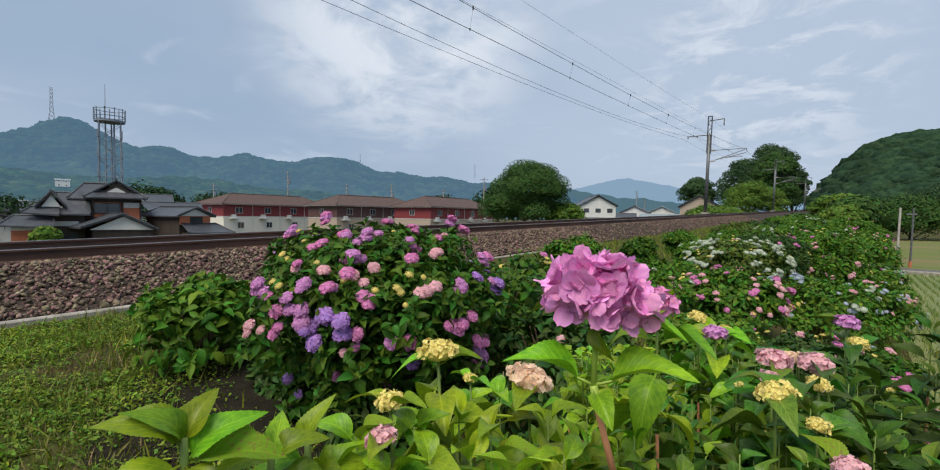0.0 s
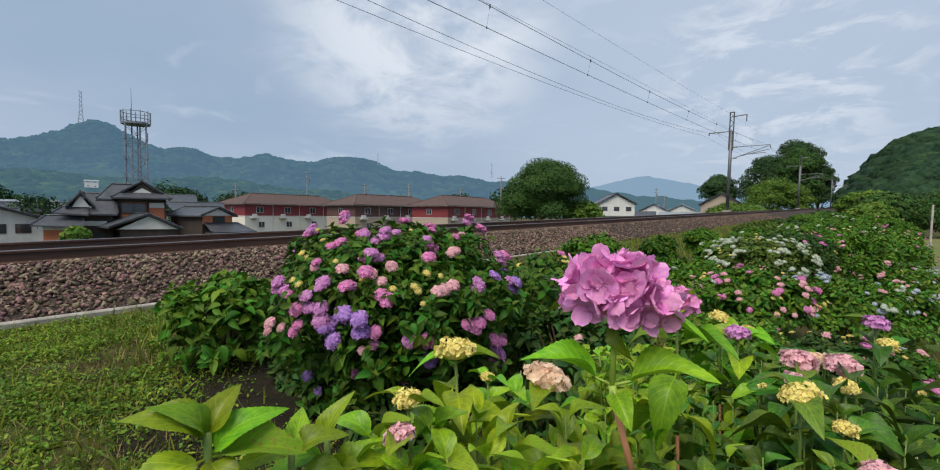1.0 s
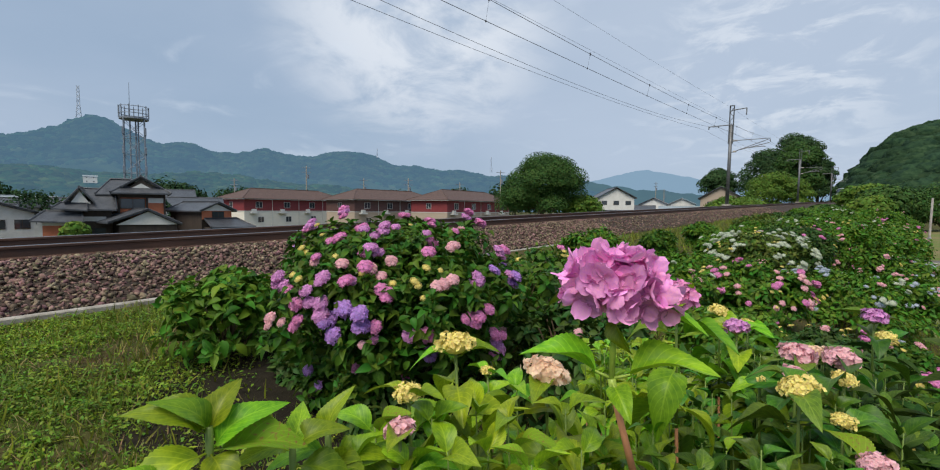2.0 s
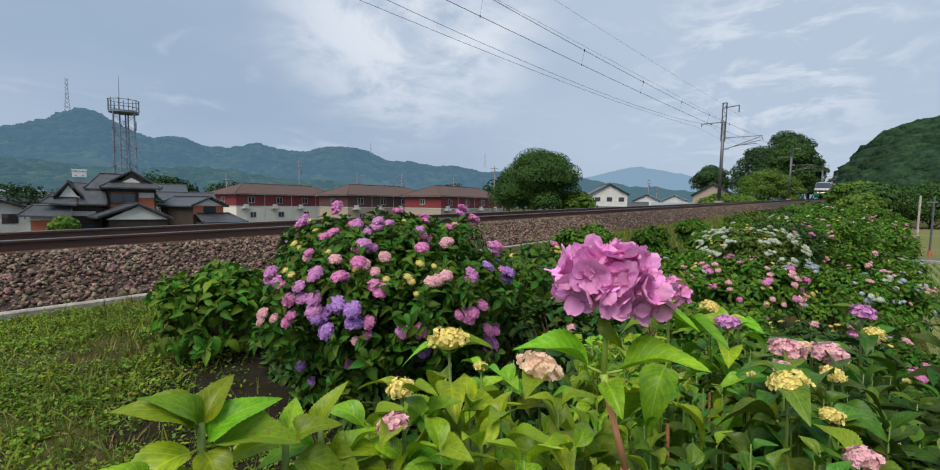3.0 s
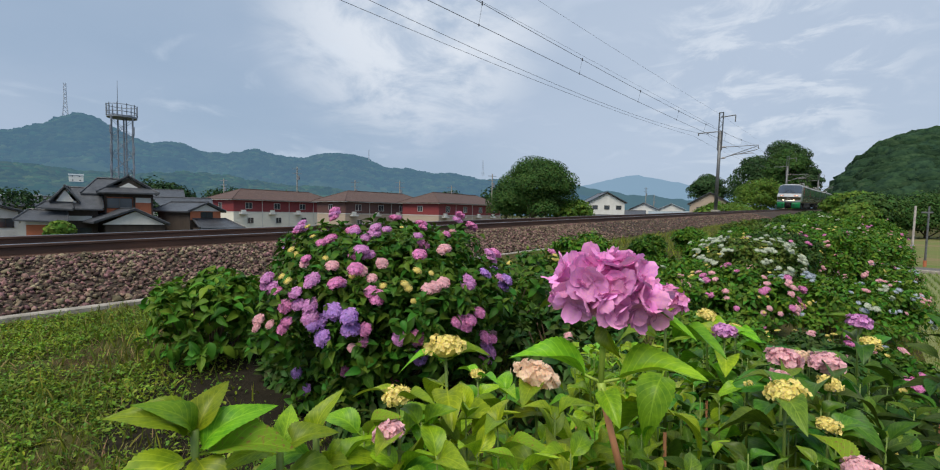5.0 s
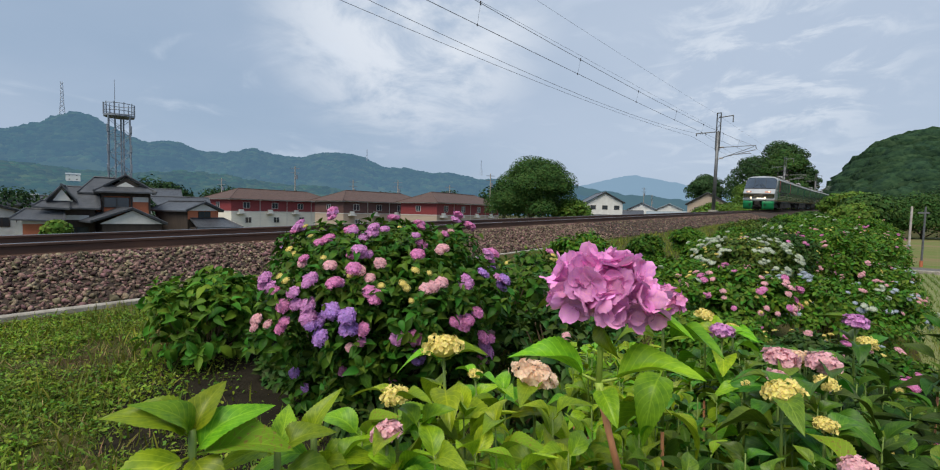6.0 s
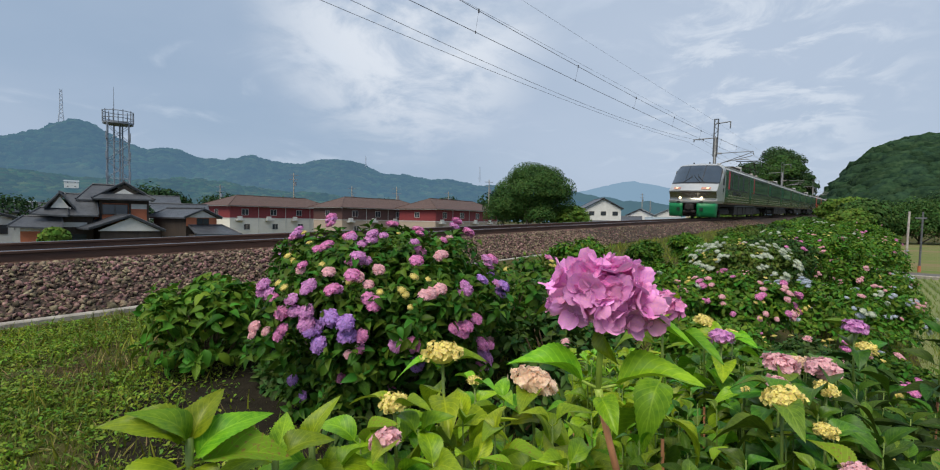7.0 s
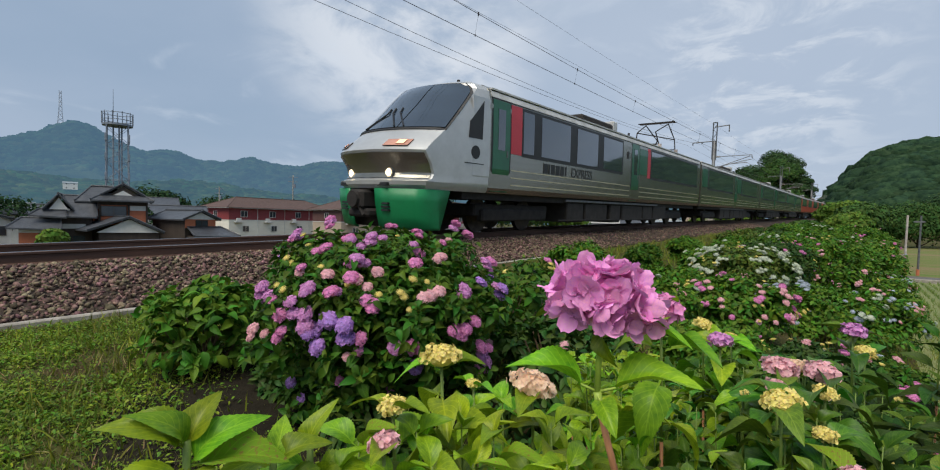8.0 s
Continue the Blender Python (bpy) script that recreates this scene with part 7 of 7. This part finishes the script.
def build_buildings():
    old_house()
    apartment(-94.75, 40.9, 8.2, 26.0, M_REDSIDE, M_CREAM, "two-storey apartment block, dark red over cream siding")
    apartment(-77.9, 55.0, 4.0, 25.0, M_BROWNSIDE, M_BEIGE, "two-storey apartment block, brown over beige siding")
    apartment(-63.9, 66.8, 9.0, 26.5, M_REDSIDE, M_BEIGE, "two-storey apartment block, dark red over beige siding")
    white = plain_house(-48.4, 110.5, -3.6, 36, 8.6, 11.5, 6.7, 9.3, "y", M_WHITE, M_KAWARA, "white two-storey house with dark roof", 3, extra=True)
    slabs("eave_roof", white, [[(-4.9, -1.3, 3.05), (4.9, -1.3, 3.05), (4.4, 0.02, 3.65), (-4.4, 0.02, 3.65)]])
    wall_box(white, -4.32, 4.32, -0.05, 0.0, -0.4, 0.9, M_BEIGE)
    plain_house(-57.0, 160.0, -3.5, 12, 8.5, 7, 5.6, 7.9, "y", M_WHITE, M_KAWARA, "white house with dark tiled roof", 1)
    plain_house(-50.0, 167.0, -3.5, 14, 8.0, 7, 5.8, 7.9, "y", M_WHITE, M_GREYROOF, "pale house with bluish roof", 2)
    plain_house(-58.5, 150.0, -3.5, 20, 10, 6, 3.6, 5.2, "x", M_EARTH, M_KAWARA, "low tiled house with rusty walls", 2)
    plain_house(-45.0, 150.0, -3.5, 18, 12, 7, 3.4, 5.0, "x", M_WHITE, M_GREYROOF, "low white house with pale roof", 2)
    plain_house(-27.5, 120.5, -2.6, 12, 8.5, 7, 5.6, 8.4, "y", M_BEIGE, M_KAWARA, "tan house with dark gable roof beyond the mast", 2)
    # the village further left
    for i, (x, y, rz, w, e, r, al, wm, rm) in enumerate(((-96, 5.0, 86, 13, 4.4, 5.8, "x", M_WHITE, M_KAWARA), (-70, 4.6, 97, 6, 3.8, 5.0, "y", M_WHITE, M_KAWARA), (-128, 9.5, 84, 12, 5.4, 6.6, "x", M_WHITE, M_GREYROOF), (-80, 2.2, 86, 9, 3.4, 4.8, "x", M_TIMBER, M_KAWARA), (-100, 16.5, 80, 10, 4.6, 6.0, "x", M_TIMBER, M_KAWARA), (-115, 30, 76, 14, 5.4, 7.0, "x", M_WHITE, M_KAWARA),
                                                         (-84, 26.5, 73, 11, 4.8, 6.2, "x", M_WHITE, M_KAWARA), (-120, 47, 70, 13, 5.0, 6.6, "x", M_TIMBER, M_GREYROOF), (-100, 30.5, 73, 12, 4.6, 5.8, "x", M_WHITE, M_GREYROOF), (-108, 31.5, 75, 9, 6.6, 8.2, "x", M_TIMBER, M_KAWARA), (-150, 13, 85, 14, 5.4, 7.0, "x", M_WHITE, M_GREYROOF), (-170, 82, 68, 12, 5.0, 7.0, "x", M_TIMBER, M_KAWARA))):
        plain_house(x, y, -4.6, rz, w, 7, e, r, al, wm, rm, "village house with low tiled roof" if rm is M_KAWARA else "village house with pale metal roof", 3)
    plain_house(-800, 143, 32, 80, 15, 10, 8, 10, "x", M_WHITE, M_GREYROOF, "white building standing in the wooded hillside", 2)
    # broadcast tower behind the farmhouse
    K = 0.74
    t = empty("steel_tower", pose(-134.2, 32.6, -4.6, 0, 0, 76), "dark steel lattice tower with a round railed platform", "tower")
    Hp = 25.2
    for sx in (-1, 1):
        for sy in (-1, 1):
            part("leg", rod(bmesh.new(), (sx * 3.0 * K, sy * 3.0 * K, 0), (sx * 2.7 * K, sy * 2.7 * K, Hp), 0.19, 0.16, 8), M_STEELFAR, t)
            for z in (8, 12.5, 17, 21.5):
                part("antenna", boxed(sx * 2.9 * K - 0.22, sx * 2.9 * K + 0.22, sy * 2.9 * K - 0.22, sy * 2.9 * K + 0.22, z, z + 1.7, bevel=0.05), M_STEELFAR, t)
    z = 0.0
    while z < Hp - 2:
        for sy in (-2.1, 2.1):
            part("brace", rods([((-2.1, sy, z), (2.1, sy, z + 4)), ((2.1, sy, z), (-2.1, sy, z + 4)), ((-2.1, sy, z), (2.1, sy, z))], 0.05, 4), M_STEELFAR, t)
        z += 4.2
    for sx in (-0.8, 0.3, 0.8):
        part("shaft", rod(bmesh.new(), (sx, 0, 0), (sx, 0, Hp), 0.16, n=6), M_STEELFAR, t)
    part("platform", rod(bmesh.new(), (0, 0, Hp), (0, 0, Hp + 0.45), 4.0 * K, n=20), M_STEELFAR, t)
    segs = []
    for i in range(20):
        a, b = 2 * math.pi * i / 20, 2 * math.pi * (i + 1) / 20
        for zz in (Hp + 1.3, Hp + 2.9):
            segs.append(((4 * K * math.cos(a), 4 * K * math.sin(a), zz), (4 * K * math.cos(b), 4 * K * math.sin(b), zz)))
        segs.append(((4 * K * math.cos(a), 4 * K * math.sin(a), Hp + 0.4), (4 * K * math.cos(a), 4 * K * math.sin(a), Hp + 3.2 - 0.6 * (i % 2))))
    part("railing", rods(segs, 0.085, 4), M_STEELFAR, t)
    part("aerial", rod(bmesh.new(), (-0.8, 0, Hp), (-0.8, 0, Hp + 8.6), 0.1, 0.04, 5), M_STEELFAR, t)
    # pylons on the ridges
    for x, y, zb, tall, w, mt in ((-1905, 318, 215, 162, 24, M_STEELHAZE), (-1190, 1500, 150, 62, 9, M_STEELHAZE), (-1440, 1120, 175, 55, 8, M_STEELHAZE)):
        p = empty("pylon", pose(x, y, zb, 0, 0, 75), "pale lattice pylon standing on the wooded ridge", "pylon", "pylons on the ridges")
        segs = []
        for sx in (-1, 1):
            for sy in (-1, 1):
                segs += [((sx * w / 2, sy * w / 2, 0), (sx * w * 0.16, sy * w * 0.16, tall * 0.6)), ((sx * w * 0.16, sy * w * 0.16, tall * 0.6), (sx * w * 0.1, sy * w * 0.1, tall))]
        for i in range(12):
            zz = tall * i / 12
            ww = w / 2 * (1 - 0.68 * min(1, zz / tall / 0.6)) if zz < tall * 0.6 else w * 0.15
            segs += [((-ww, -ww, zz), (ww, -ww, zz + tall / 12)), ((ww, -ww, zz), (-ww, -ww, zz + tall / 12))]
        part("lattice", rods(segs, w * 0.03, 4), mt, p)
    # wooden and concrete utility poles
    for x, y, tall in ((-108, 62, 15), (-70, 92, 14), (-88, 78, 12), (-126, 52, 12), (-78, 86, 11), (-62, 176, 15), (-57, 170, 12), (-36.5, 57.0, 5.2), (-98, 72, 12)):
        p = empty("utility_pole", pose(x, y, -4.4, 0, 0, random.uniform(30, 80)), "slim concrete utility pole with cross-arms", "utility pole", "utility poles beyond the line")
        part("pole", rod(bmesh.new(), (0, 0, 0), (0, 0, tall), 0.17, 0.11, 8), M_CONC, p)
        if tall > 6:
            for zz in (tall - 0.6, tall - 1.7):
                part("crossarm", boxed(-1.1, 1.1, -0.06, 0.06, zz, zz + 0.12), M_STEELFAR, p)
            part("transformer", rod(bmesh.new(), (0.35, 0, tall - 3.2), (0.35, 0, tall - 2.2), 0.28, n=10), M_STEELFAR, p)
        else:
            part("lamp", boxed(-0.5, 0.1, -0.1, 0.1, tall - 0.1, tall + 0.05), M_FRAMEW, p)


def build_plain_trees():
    rg = random.Random(31)
    for i in range(26):
        az, d = rg.uniform(30, 88), rg.uniform(210, 420)
        x, y = -math.sin(radians(az)) * d, math.cos(radians(az)) * d
        tall = rg.uniform(9, 17)
        tree("tree", x, y, -4.6, tall, tall * rg.uniform(0.9, 1.5), M_TREE_FAR, "broadleaf tree standing on the plain", 1300, 1.5, 400 + i, 0.4, 0.0, "trees of the plain", lump=0.3)
    for i, (x, y, tall, w) in enumerate(((-54.6, 8.6, 3.3, 1.9), (-88, 14, 6, 5), (-96, 10.5, 7, 6), (-80, 22, 6, 4))):
        tree("shrub", x, y, -4.6, tall, w, M_TREE_LT if i == 0 else M_TREE_FAR, "garden tree beside the farmhouse", 900, 0.4, 440 + i, 0.12, 0.1, "garden trees by the farmhouse")
    for i in range(9):
        y = 60 + 6.0 * i
        tree("shrub", -13.5 - 1.2 * (i % 3), y, land(-13.5, y) - 0.1, 2.6 + 0.5 * (i % 3), 4.0, M_TREE_LT, "bright green scrub along the far bank", 1500, 0.3, 460 + i, 0.08, 0.0, "scrub beyond the track")


M_TREE_FAR = mat("hazy_tree_leaves", (0.030, 0.068, 0.024), (0.018, 0.045, 0.018), 0.8, scale=0.2, rnd="island", amount=0.4, see=0.15, spec=0.1)


def build_field():
    def sheet(name, x0, x1, y0, y1, z, material, label, cat):
        tagged(raw(name, [(x0, y0, z), (x1, y0, z), (x1, y1, z), (x0, y1, z)], [(0, 1, 2, 3)], material), label, cat, kind="structure")
    sheet("paddy", 1.2, 60, 4, 37.5, -3.035, M_PADDY, "young rice paddy in straight rows", "field")
    sheet("meadow", 2.0, 80, 41, 122, -3.035, M_MEADOW, "yellow-green fallow field below the hill", "field")
    bm = boxed(1.6, 60, 37.6, 38.0, -3.2, -2.86, bevel=0.03)
    tagged(part("field_kerb", bm, M_CONC), "pale concrete edge between the fields", "kerb", kind="structure")
    bm = boxed(1.6, 60, 38.0, 40.6, -3.2, -2.92)
    tagged(part("farm_track", bm, mat("worn_tarmac", (0.14, 0.135, 0.125), (0.09, 0.085, 0.08), 0.9, scale=2, bump=0.3)), "narrow grey farm road along the field", "road", kind="structure")
    rg = np.random.default_rng(3)
    n = 9000
    row = rg.integers(0, 30, n)
    P = np.stack([1.3 + row * 0.34 + rg.normal(0, 0.03, n), rg.uniform(12, 37, n), np.full(n, -3.03)], 1)
    tuft = (np.array([(-0.05, 0, 0), (0.05, 0, 0), (0.12, 0.05, 1), (0, -0.05, 0), (0.0, 0.06, 0), (-0.1, -0.05, 0.9)]), [(0, 1, 2), (3, 4, 5)])
    tagged(scatter("rice", tuft, euler_many(rg.normal(0, 0.25, n), rg.normal(0, 0.25, n), rg.uniform(0, 6.28, n)), P, rg.uniform(0.12, 0.25, n), M_RICE), "thin rows of young rice", "rice", kind="stuff")
    p = empty("signal_post", pose(2.55, 41.3, -2.95), "white post with an orange foot beside the farm road", "post")
    part("pole", rod(bmesh.new(), (0, 0, 0), (0.06, 0, 3.9), 0.07, 0.06, 10), M_INSUL, p)
    part("foot", rod(bmesh.new(), (0, 0, 0), (0, 0, 0.5), 0.15, n=10), M_EARTH, p, "orange foot")
    q = empty("signal_post", pose(3.25, 42.0, -2.95), "thin grey post with short cross-arm by the farm road", "post")
    part("pole", rod(bmesh.new(), (0, 0, 0), (0.05, 0, 3.9), 0.06, 0.05, 8), M_STEEL, q)
    part("crossarm", boxed(-0.3, 0.25, -0.05, 0.05, 3.45, 3.55), M_STEEL, q)
    part("foot", rod(bmesh.new(), (0, 0, 0), (0, 0, 0.4), 0.09, n=8), M_EARTH, q, "orange foot")


M_RICE = mat("young_rice", (0.16, 0.26, 0.05), (0.20, 0.26, 0.07), 0.6, scale=2, rnd="island", amount=0.3, see=0.3)
build_buildings()
build_plain_trees()
build_field()

motions()
